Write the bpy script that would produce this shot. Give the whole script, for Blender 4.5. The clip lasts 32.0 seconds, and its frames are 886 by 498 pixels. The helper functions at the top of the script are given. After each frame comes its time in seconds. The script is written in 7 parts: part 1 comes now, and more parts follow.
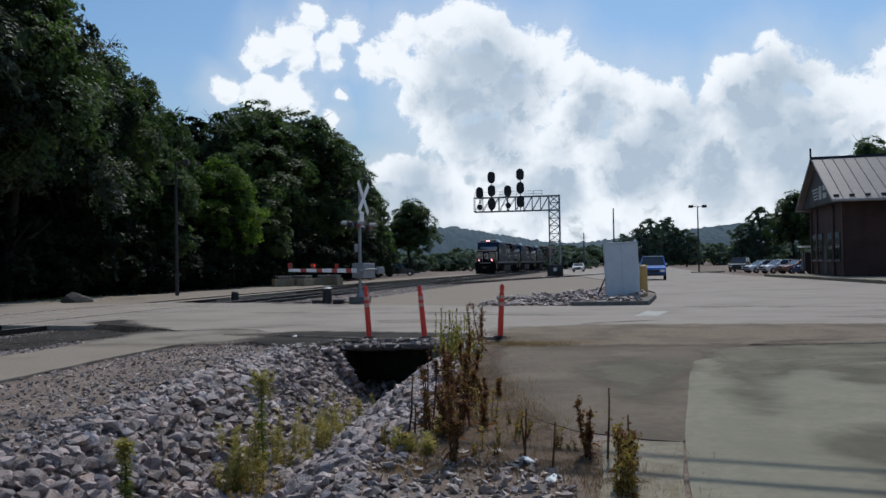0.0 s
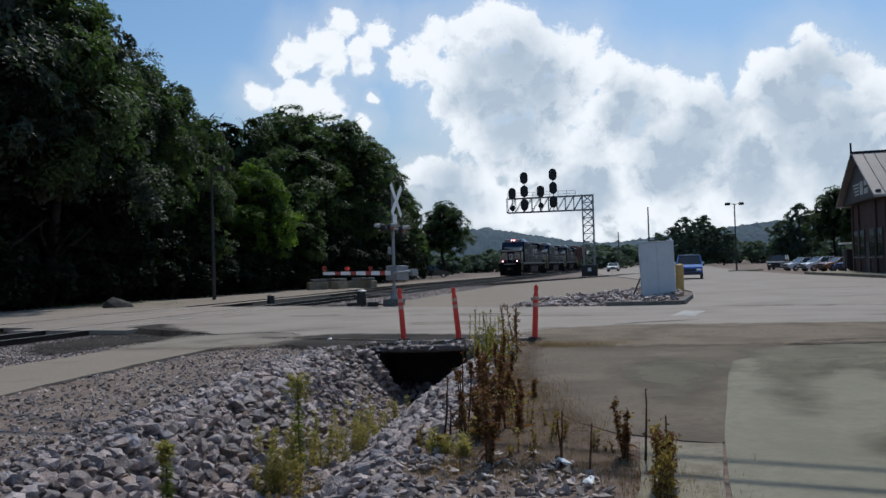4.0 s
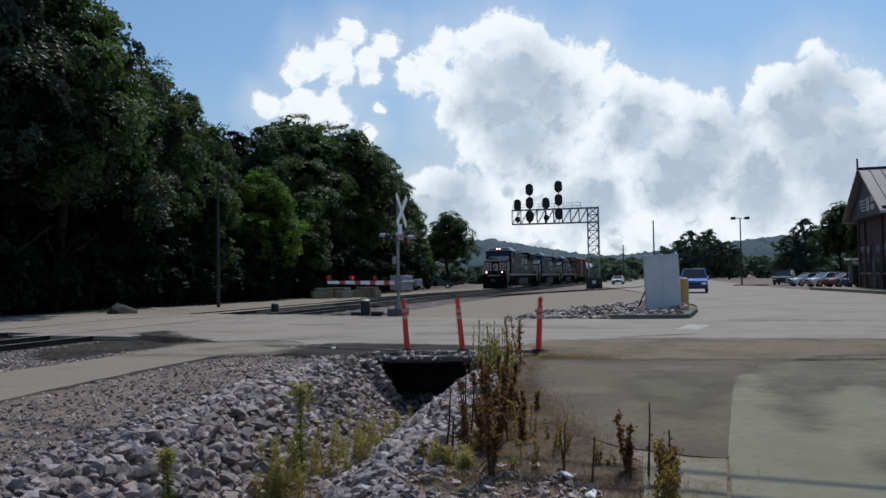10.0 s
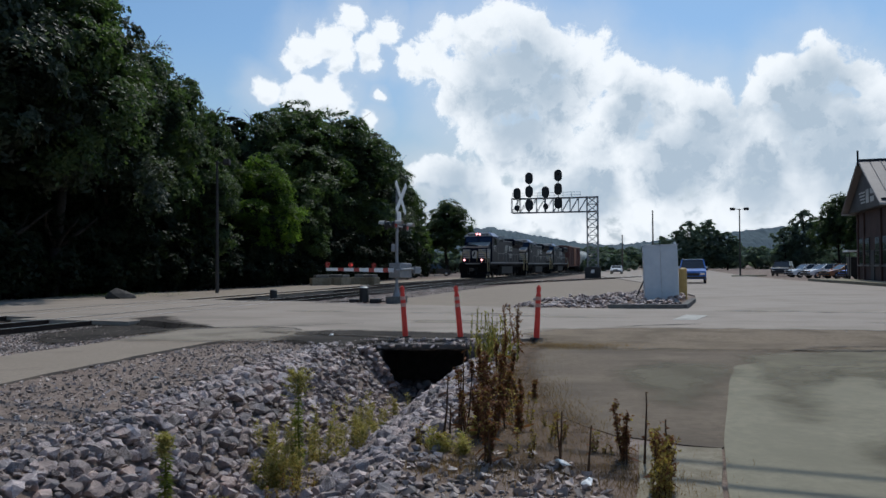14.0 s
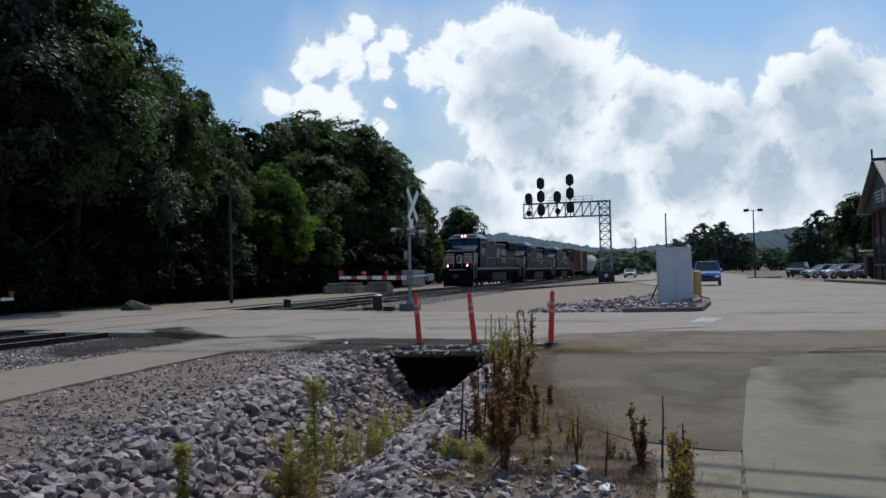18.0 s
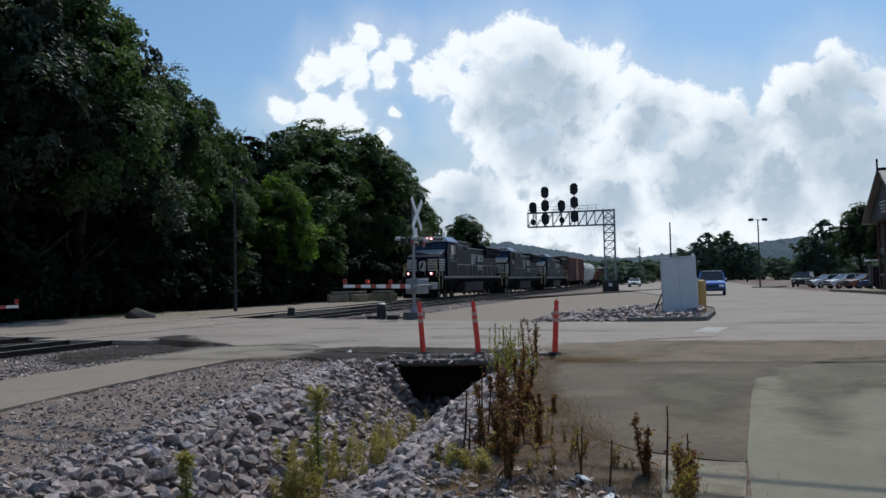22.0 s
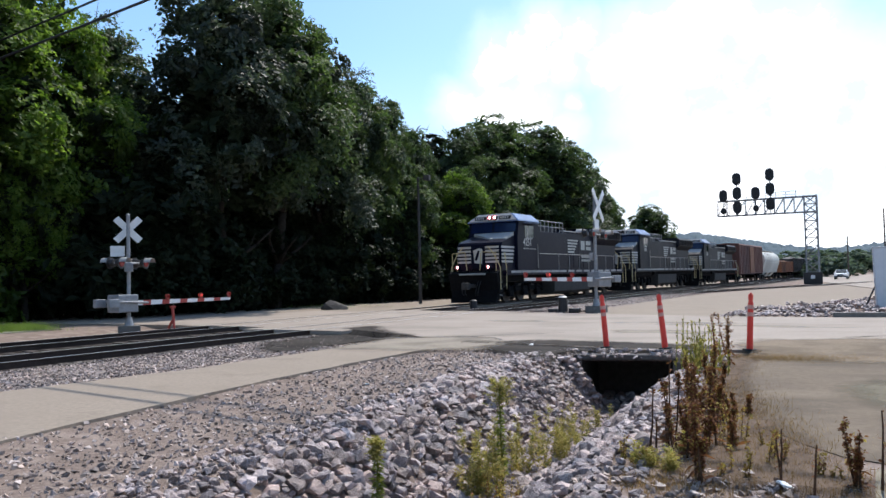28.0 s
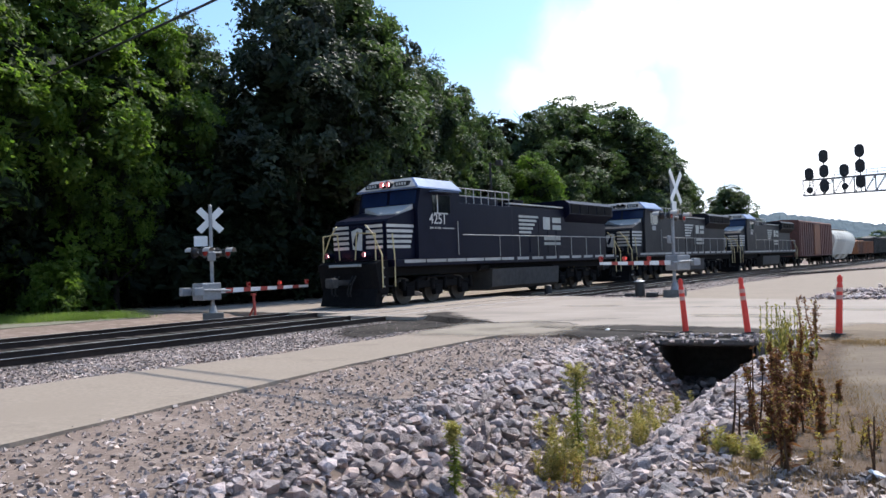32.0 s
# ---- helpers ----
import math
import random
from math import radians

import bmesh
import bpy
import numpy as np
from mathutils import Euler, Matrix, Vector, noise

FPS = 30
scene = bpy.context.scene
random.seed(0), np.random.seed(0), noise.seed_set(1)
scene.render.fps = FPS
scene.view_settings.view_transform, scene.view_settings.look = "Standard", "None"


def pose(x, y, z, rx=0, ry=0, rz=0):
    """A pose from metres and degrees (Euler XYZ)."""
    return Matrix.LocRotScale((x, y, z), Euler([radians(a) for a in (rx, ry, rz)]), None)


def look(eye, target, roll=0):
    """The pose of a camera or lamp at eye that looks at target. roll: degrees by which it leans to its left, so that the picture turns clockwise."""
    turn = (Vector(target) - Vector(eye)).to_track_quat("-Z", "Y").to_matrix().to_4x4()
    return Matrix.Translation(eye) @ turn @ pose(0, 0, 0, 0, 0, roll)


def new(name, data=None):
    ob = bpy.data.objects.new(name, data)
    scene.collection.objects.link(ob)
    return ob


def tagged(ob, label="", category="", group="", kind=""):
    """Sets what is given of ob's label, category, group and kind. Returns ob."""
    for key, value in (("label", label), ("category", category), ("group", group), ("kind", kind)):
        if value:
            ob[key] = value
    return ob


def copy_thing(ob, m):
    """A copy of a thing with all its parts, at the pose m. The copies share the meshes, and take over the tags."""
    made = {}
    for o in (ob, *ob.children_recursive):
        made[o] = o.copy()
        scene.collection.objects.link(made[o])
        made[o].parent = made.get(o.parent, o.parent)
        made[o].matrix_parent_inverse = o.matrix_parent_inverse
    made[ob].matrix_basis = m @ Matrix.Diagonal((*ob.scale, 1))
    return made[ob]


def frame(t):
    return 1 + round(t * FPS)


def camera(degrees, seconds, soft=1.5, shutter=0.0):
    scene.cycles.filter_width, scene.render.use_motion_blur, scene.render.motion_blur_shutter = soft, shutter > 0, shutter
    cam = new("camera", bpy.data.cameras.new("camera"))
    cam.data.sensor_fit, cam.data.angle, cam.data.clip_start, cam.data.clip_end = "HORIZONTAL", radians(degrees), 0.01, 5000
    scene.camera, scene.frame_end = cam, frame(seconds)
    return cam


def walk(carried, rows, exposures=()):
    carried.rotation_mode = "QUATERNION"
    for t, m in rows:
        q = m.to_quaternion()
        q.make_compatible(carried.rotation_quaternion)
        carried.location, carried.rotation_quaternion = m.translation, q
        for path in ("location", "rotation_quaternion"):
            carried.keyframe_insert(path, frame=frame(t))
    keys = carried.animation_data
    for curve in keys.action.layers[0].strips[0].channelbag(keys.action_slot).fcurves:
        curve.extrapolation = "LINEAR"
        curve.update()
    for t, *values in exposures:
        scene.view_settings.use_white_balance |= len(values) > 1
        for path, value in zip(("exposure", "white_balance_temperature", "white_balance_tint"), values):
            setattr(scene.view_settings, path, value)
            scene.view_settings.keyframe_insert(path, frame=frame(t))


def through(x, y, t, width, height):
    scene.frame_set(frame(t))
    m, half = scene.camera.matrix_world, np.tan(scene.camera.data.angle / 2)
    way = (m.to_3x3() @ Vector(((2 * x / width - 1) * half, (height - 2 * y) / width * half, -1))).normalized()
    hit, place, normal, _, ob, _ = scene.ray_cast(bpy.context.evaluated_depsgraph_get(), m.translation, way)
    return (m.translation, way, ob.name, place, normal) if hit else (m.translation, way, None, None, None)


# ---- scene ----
cam = camera(60.0, 32.0, soft=1.5)
EYE = (0.0, 0.0, 1.5)
# seconds and the turn of the camera in degrees; it is held at one spot and pans
PATH = [
    (0, 91.10, 1.00, 0.02), (0.5, 91.07, 0.83, -0.35), (1, 91.09, 0.53, -0.19), (1.5, 90.87, 1.38, 1.08),
    (2, 91.31, 1.26, 1.23), (2.5, 90.89, 1.48, 2.14), (3, 91.04, 1.58, 1.18), (3.5, 91.24, 1.43, 2.43),
    (5.5, 91.31, 2.29, 2.16), (6, 90.96, 1.53, 2.47), (6.5, 91.90, 1.62, 2.48), (7, 91.97, 1.63, 2.69),
    (7.5, 92.49, 1.28, 2.62), (8, 92.23, 1.74, 2.15), (8.5, 91.81, 1.51, 2.78), (9, 91.70, 1.08, 3.07),
    (9.5, 91.67, 1.09, 2.89), (10, 92.07, 0.91, 2.84), (10.5, 91.92, 0.85, 2.67), (11, 91.95, 1.15, 2.95),
    (11.5, 91.97, 1.23, 2.81), (12, 92.06, 1.30, 2.74), (12.5, 92.25, 1.16, 2.59), (13, 91.66, 0.86, 2.93),
    (13.5, 91.37, 0.60, 2.96), (14, 91.17, 0.37, 2.75), (14.5, 90.91, 0.78, 3.29), (16.5, 91.62, 1.02, 3.10),
    (17, 92.16, 0.95, 3.54), (17.5, 91.93, 1.18, 3.60), (18, 91.68, 1.32, 3.71), (18.5, 91.42, 1.33, 3.57),
    (19, 91.48, 1.34, 3.46), (19.5, 91.41, 1.47, 3.04), (20, 91.82, 1.62, 3.13), (20.5, 92.07, 1.39, 3.31),
    (21, 91.82, 1.18, 3.50), (21.5, 92.25, 1.39, 3.44), (22, 92.34, 1.17, 4.01), (22.5, 92.63, 1.17, 4.38),
    (23, 92.66, 1.34, 4.06), (23.5, 92.67, 1.37, 4.60), (24, 92.40, 1.43, 4.81), (24.5, 92.27, 1.41, 6.28),
    (25, 91.61, 1.79, 8.15), (25.5, 91.04, 2.47, 10.45), (26, 90.53, 2.23, 12.42), (26.5, 90.85, 1.54, 14.99),
    (28.5, 92.29, 1.68, 17.90), (29, 92.09, 2.04, 18.72), (29.5, 91.66, 1.82, 19.41), (30, 91.73, 2.05, 19.22),
    (30.5, 92.40, 2.21, 18.45), (31, 91.31, 2.35, 19.39), (31.5, 91.20, 2.16, 21.10), (32, 91.22, 2.07, 22.94),
]
EXPOSURES = [(0, -1.05, 6150, 9), (23, -1.0, 6150, 8), (24.2, -0.95, 6150, 8), (25, -0.82, 6200, 9), (26, -0.16, 6350, 12), (26.5, -0.05, 6400, 12), (28.5, 0.04, 6400, 12), (32, 0.2, 6400, 13)]
walk(cam, [(t, pose(*EYE, rx, ry, rz)) for t, rx, ry, rz in PATH], EXPOSURES)

# ---- light ----
SUN_AZ, SUN_EL = 15.0, 56.0
sun = new("sun", bpy.data.lights.new("sun", "SUN"))
sun.data.energy, sun.data.angle, sun.data.color = 5.0, radians(0.6), (1.0, 0.95, 0.87)
sun.matrix_world = look((0, 0, 60), (-60 * math.sin(radians(SUN_AZ)) / math.tan(radians(SUN_EL)), -60 * math.cos(radians(SUN_AZ)) / math.tan(radians(SUN_EL)), 0))
world = bpy.data.worlds.new("sky")
scene.world = world
world.use_nodes = True


class Nodes:
    """A short way to write node trees."""

    def __init__(self, tree):
        self.tree = tree

    def node(self, kind, **given):
        n = self.tree.nodes.new(kind)
        for key, value in given.items():
            if key == "op":
                n.operation = value
            elif key == "blend":
                n.blend_type = value
        return n

    def put(self, socket, value):
        if isinstance(value, bpy.types.NodeSocket):
            self.tree.links.new(value, socket)
        elif value is not None:
            socket.default_value = value

    def math(self, op, a, b=None, c=None, clamp=False):
        n = self.node("ShaderNodeMath", op=op)
        n.use_clamp = clamp
        for i, v in enumerate((a, b, c)):
            self.put(n.inputs[i], v)
        return n.outputs[0]

    def vec(self, op, a, b=None):
        n = self.node("ShaderNodeVectorMath", op=op)
        self.put(n.inputs[0], a)
        self.put(n.inputs[1], b)
        return n.outputs["Value"] if op in ("DISTANCE", "LENGTH", "DOT_PRODUCT") else n.outputs["Vector"]

    def noise(self, vector, scale, detail=4.0, rough=0.55):
        n = self.node("ShaderNodeTexNoise")
        self.put(n.inputs["Vector"], vector)
        n.inputs["Scale"].default_value, n.inputs["Detail"].default_value, n.inputs["Roughness"].default_value = scale, detail, rough
        return n.outputs["Fac"]

    def ramp(self, value, low, high):
        n = self.node("ShaderNodeMapRange")
        n.interpolation_type = "SMOOTHSTEP"
        self.put(n.inputs["Value"], value)
        n.inputs["From Min"].default_value, n.inputs["From Max"].default_value = low, high
        return n.outputs["Result"]

    def mix(self, fac, a, b, blend="MIX"):
        n = self.node("ShaderNodeMix")
        n.data_type, n.blend_type = "RGBA", blend
        self.put(n.inputs["Factor"], fac)
        self.put(n.inputs[6], (*a, 1) if isinstance(a, tuple) else a)
        self.put(n.inputs[7], (*b, 1) if isinstance(b, tuple) else b)
        return n.outputs[2]


# heaps of cloud: compass angle and height of each in degrees, and its half-width
CLOUDS_SMALL = [(-12.7, 15.8, 1.5), (-11.2, 16.2, 1.4), (-9.3, 17.9, 1.3), (-7.1, 17.0, 1.4), (-8.2, 15.8, 1.1), (-8.2, 14.5, 0.9), (-13.4, 14.8, 1.1), (-10.2, 15.0, 1.2), (-15.6, 12.9, 1.2),
                (-12.8, 12.6, 1.6), (-10.9, 12.3, 1.8), (-8.1, 10.6, 1.0), (-7.5, 12.4, 0.5)]
CLOUDS_MAIN = [(-5.6, 14.9, 1.2), (-3.6, 15.2, 1.9), (-2.4, 16.9, 1.7), (0.0, 16.7, 2.1), (1.6, 17.5, 1.9), (3.7, 16.8, 1.9), (5.4, 15.4, 2.2), (8.0, 14.7, 2.3), (10.0, 13.8, 1.9), (11.6, 12.5, 2.1),
               (14.0, 11.9, 2.0), (16.5, 11.0, 2.0), (2.5, 13.4, 3.6), (6.2, 11.8, 3.2), (-1.2, 13.2, 2.6), (-0.3, 10.7, 2.2), (10.2, 10.3, 3.4), (14.2, 9.3, 2.8)]
CLOUDS_LOW = [(-4.1, 6.5, 1.6), (-2.2, 6.5, 1.8), (0.3, 6.3, 2.0), (2.4, 8.3, 2.8), (5.4, 8.4, 3.2), (9.0, 7.5, 3.4), (13.0, 6.8, 3.4), (17.0, 7.6, 3.4), (20.5, 8.0, 3.4), (24.0, 8.4, 3.6), (28.2, 7.8, 3.6),
              (-2.6, 3.4, 2.6), (2.0, 3.6, 3.2), (7.0, 3.6, 3.6), (12.4, 3.4, 3.6), (17.5, 3.4, 3.6), (22.7, 3.6, 3.8), (27.8, 3.4, 3.8), (20.0, 11.3, 1.8), (21.4, 12.2, 1.7), (23.7, 12.9, 1.8),
              (25.5, 12.3, 1.5), (23.0, 10.8, 2.8), (27.4, 10.3, 2.0), (29.6, 9.3, 2.4), (30.3, 12.8, 1.5)]
# grey hollows and undersides
SHADES = [(2.6, 14.4, 3.0), (4.8, 12.7, 2.8), (1.2, 12.0, 2.2), (16.7, 9.4, 2.2), (24.2, 11.8, 2.2), (22.6, 10.4, 2.2), (15.1, 7.2, 2.6), (25.0, 7.4, 3.2), (-2.0, 4.8, 2.4),
          (11.6, 10.6, 1.8), (8.0, 5.6, 2.2), (3.2, 9.4, 2.2), (20.0, 6.0, 2.4)]


def build_sky():
    tree = world.node_tree
    tree.nodes.clear()
    k = Nodes(tree)
    sky = k.node("ShaderNodeTexSky")
    sky.sky_type, sky.sun_disc = "NISHITA", False
    sky.sun_elevation, sky.sun_rotation = radians(SUN_EL), radians(SUN_AZ)
    sky.ozone_density = 1.6
    way = k.vec("NORMALIZE", k.node("ShaderNodeTexCoord").outputs["Generated"])

    def wobble(at, scale, amount, detail):
        n = k.node("ShaderNodeTexNoise")
        k.put(n.inputs["Vector"], at)
        n.inputs["Scale"].default_value, n.inputs["Detail"].default_value, n.inputs["Roughness"].default_value = scale, detail, 0.55
        v = k.vec("SUBTRACT", n.outputs["Color"], (0.5, 0.5, 0.5))
        return k.vec("MULTIPLY", v, (amount, amount, amount))

    def puffs(at, scale):
        """Rounded bumps, highest at their middles."""
        n = k.node("ShaderNodeTexVoronoi")
        n.feature = "SMOOTH_F1"
        k.put(n.inputs["Vector"], at)
        n.inputs["Scale"].default_value, n.inputs["Smoothness"].default_value = scale, 0.35
        return k.math("SUBTRACT", 0.5, n.outputs["Distance"])

    billow = k.vec("ADD", k.vec("ADD", way, wobble(way, 8.0, 0.03, 2.0)), wobble(way, 26.0, 0.028, 5.0))

    def heap(rows, at):
        out = None
        for az, el, r in rows:
            a, e = radians(az), radians(el)
            c = (math.sin(a) * math.cos(e), math.cos(a) * math.cos(e), math.sin(e))
            f = k.math("MULTIPLY_ADD", k.vec("DISTANCE", at, c), -1 / radians(r), 1.0)
            out = f if out is None else k.math("SMOOTH_MAX", out, f, 0.2)
        return out

    def bumps_at(at):
        out = k.math("ADD", k.math("MULTIPLY", puffs(at, 22.0), 0.34), k.math("MULTIPLY", puffs(at, 52.0), 0.2))
        return k.math("ADD", out, k.math("MULTIPLY_ADD", k.noise(at, 42.0, 8.0, 0.66), 1.5, -0.75))

    rows = CLOUDS_SMALL + CLOUDS_MAIN + CLOUDS_LOW
    body = heap(rows, billow)
    bumps = bumps_at(billow)
    high = k.math("ADD", body, bumps)
    # how much cloud stands above each spot, towards the light
    above = k.vec("ADD", billow, (0.003, 0.0, 0.016))
    under = k.math("SUBTRACT", k.math("ADD", k.math("MULTIPLY", heap(rows, above), 0.8), bumps_at(above)), k.math("ADD", k.math("MULTIPLY", body, 0.8), bumps))
    # broken cloud over the rest of the sky, away from the view ahead
    apart = k.node("ShaderNodeSeparateXYZ")
    k.put(apart.inputs[0], way)
    flat = k.vec("MULTIPLY", billow, (1.0, 1.0, 1.8))
    rest = k.math("MULTIPLY", k.ramp(k.noise(flat, 2.4, 6.0, 0.55), 0.58, 0.76), k.math("MULTIPLY", k.ramp(apart.outputs[1], 0.75, 0.45), 0.25))
    cover = k.math("MAXIMUM", k.ramp(high, -0.04, 0.3), rest)
    # thick parts and undersides let less light through than the thin rims
    loose = k.vec("ADD", k.vec("ADD", way, wobble(way, 7.0, 0.075, 3.0)), wobble(way, 22.0, 0.06, 6.0))
    grey = k.math("MULTIPLY", k.ramp(k.math("ADD", heap(SHADES, loose), k.math("MULTIPLY_ADD", k.noise(billow, 16.0, 6.0, 0.6), 1.2, -0.6)), -0.75, 0.75), 0.92)
    folds = k.math("MULTIPLY", k.ramp(under, -0.15, 0.45), k.math("MULTIPLY", k.ramp(high, 0.1, 0.7), 0.5))
    shade = k.math("MINIMUM", k.math("ADD", grey, folds), 1.0)
    white = k.mix(shade, (1.0, 1.0, 1.0), (0.48, 0.56, 0.64))
    bright = k.mix(1.0, white, (CLOUD * 0.985, CLOUD, CLOUD * 1.015), "MULTIPLY")
    blue = k.mix(1.0, sky.outputs[0], (SKY * 0.93, SKY * 1.14, SKY * 1.24), "MULTIPLY")
    haze = k.mix(k.ramp(apart.outputs[2], 0.30, 0.0), blue, (HAZE * 0.86, HAZE, HAZE * 1.1))
    # thin veil round the heaps
    veil = k.math("MULTIPLY", k.ramp(k.math("ADD", body, k.math("MULTIPLY_ADD", k.noise(billow, 10.0, 6.0, 0.62), 1.4, -0.7)), -1.6, 0.3), 0.42)
    haze = k.mix(veil, haze, (CLOUD * 0.72, CLOUD * 0.75, CLOUD * 0.79))
    col = k.mix(cover, haze, bright)
    out, bg = k.node("ShaderNodeOutputWorld"), k.node("ShaderNodeBackground")
    k.put(bg.inputs["Color"], col)
    bg.inputs["Strength"].default_value = 1.0
    tree.links.new(bg.outputs[0], out.inputs[0])


SKY, CLOUD, HAZE = 0.17, 1.95, 1.0
build_sky()


# ---- materials ----
def surface(name, c1, c2, rough=0.85, metal=0.0, scale=6.0, bump=0.15, big=0.4, c3=None, gloss_var=0.1, per_object=0.0, per_island=0.0, coords="Object", spec=None, stretch=None, tint=None, dust=None):
    """A worn surface: fine grain from c1 to c2, broad stains towards c3, fine relief."""
    m = bpy.data.materials.new(name)
    m.use_nodes = True
    k = Nodes(m.node_tree)
    bsdf = m.node_tree.nodes["Principled BSDF"]
    spec = spec if spec is not None else (0.14 if coords == "World" else 0.4)
    co = k.node("ShaderNodeTexCoord").outputs[coords] if coords != "World" else k.node("ShaderNodeNewGeometry").outputs["Position"]
    fine = k.noise(co, scale, 6.0, 0.65)
    broad = k.noise(k.vec("MULTIPLY", co, stretch) if stretch else co, scale * big / 6.0, 4.0)
    col = k.mix(k.ramp(fine, 0.3, 0.7), c1, c2)
    col = k.mix(k.math("MULTIPLY", k.ramp(broad, 0.42, 0.7), 0.8), col, c3 or tuple(0.6 * v for v in c1))
    if dust:
        # drifts of dust or stain: colour, size of the drifts, how much of the surface they take
        d_col, d_size, d_low, d_amount = dust
        drift = k.noise(k.vec("MULTIPLY", co, (0.7, 1.0, 1.0)), d_size, 7.0, 0.62)
        col = k.mix(k.math("MULTIPLY", k.ramp(drift, d_low, d_low + 0.16), d_amount), col, d_col)
    if per_object or per_island:
        rnd = k.node("ShaderNodeObjectInfo").outputs["Random"] if per_object else k.node("ShaderNodeNewGeometry").outputs["Random Per Island"]
        a = per_object or per_island
        val = k.math("MULTIPLY_ADD", rnd, 2 * a, 1 - a)
        comb = k.node("ShaderNodeCombineXYZ")
        for i in range(3):
            k.put(comb.inputs[i], val)
        col = k.mix(1.0, col, comb.outputs[0], "MULTIPLY")
        if tint:
            col = k.mix(k.math("FRACT", k.math("MULTIPLY", rnd, 17.3)), col, k.mix(1.0, col, tint, "MULTIPLY"))
    k.put(bsdf.inputs["Base Color"], col)
    k.put(bsdf.inputs["Roughness"], k.math("MULTIPLY_ADD", fine, gloss_var * 2, rough - gloss_var, clamp=True))
    bsdf.inputs["Metallic"].default_value = metal
    bsdf.inputs["Specular IOR Level"].default_value = spec
    if bump:
        b = k.node("ShaderNodeBump")
        b.inputs["Strength"].default_value, b.inputs["Distance"].default_value = bump, 0.6 / scale
        k.put(b.inputs["Height"], fine)
        k.put(bsdf.inputs["Normal"], b.outputs[0])
    return m


def foliage(name, c1, c2, through=0.35, shine=0.35):
    m = bpy.data.materials.new(name)
    m.use_nodes = True
    k = Nodes(m.node_tree)
    bsdf, out = m.node_tree.nodes["Principled BSDF"], m.node_tree.nodes["Material Output"]
    geo = k.node("ShaderNodeNewGeometry")
    col = k.mix(geo.outputs["Random Per Island"], c1, c2)
    patch = k.noise(k.node("ShaderNodeTexCoord").outputs["Object"], 0.5, 2.0)
    col = k.mix(k.ramp(patch, 0.35, 0.7), col, tuple(0.55 * v for v in c1))
    k.put(bsdf.inputs["Base Color"], col)
    bsdf.inputs["Roughness"].default_value = 0.55
    bsdf.inputs["Specular IOR Level"].default_value = shine
    tr, mx = k.node("ShaderNodeBsdfTranslucent"), k.node("ShaderNodeMixShader")
    k.put(tr.inputs["Color"], k.mix(1.0, col, (2.1, 2.3, 1.5), "MULTIPLY"))
    mx.inputs[0].default_value = through
    m.node_tree.links.new(bsdf.outputs[0], mx.inputs[1])
    m.node_tree.links.new(tr.outputs[0], mx.inputs[2])
    m.node_tree.links.new(mx.outputs[0], out.inputs[0])
    return m


def faded(name, c1, c2, most=0.9, size=1.6):
    """Dust, dirt or stain lying on paving: it thins out towards the border of its sheet."""
    m = surface(name, c1, c2, 0.92, scale=11, bump=0.15, coords="World")
    k = Nodes(m.node_tree)
    at = k.node("ShaderNodeAttribute")
    at.attribute_name = "fade"
    drift = k.noise(k.node("ShaderNodeNewGeometry").outputs["Position"], size, 8.0, 0.66)
    amount = k.math("MULTIPLY", k.ramp(k.math("ADD", at.outputs["Fac"], k.math("MULTIPLY_ADD", drift, 1.5, -0.75)), 0.15, 0.95), most)
    clear, mx = k.node("ShaderNodeBsdfTransparent"), k.node("ShaderNodeMixShader")
    k.put(mx.inputs[0], amount)
    m.node_tree.links.new(clear.outputs[0], mx.inputs[1])
    m.node_tree.links.new(m.node_tree.nodes["Principled BSDF"].outputs[0], mx.inputs[2])
    m.node_tree.links.new(mx.outputs[0], m.node_tree.nodes["Material Output"].inputs[0])
    return m


def glow(name, color, strength):
    m = bpy.data.materials.new(name)
    m.use_nodes = True
    b = m.node_tree.nodes["Principled BSDF"]
    b.inputs["Base Color"].default_value = (*color, 1)
    b.inputs["Emission Color"].default_value = (*color, 1)
    b.inputs["Emission Strength"].default_value = strength
    return m


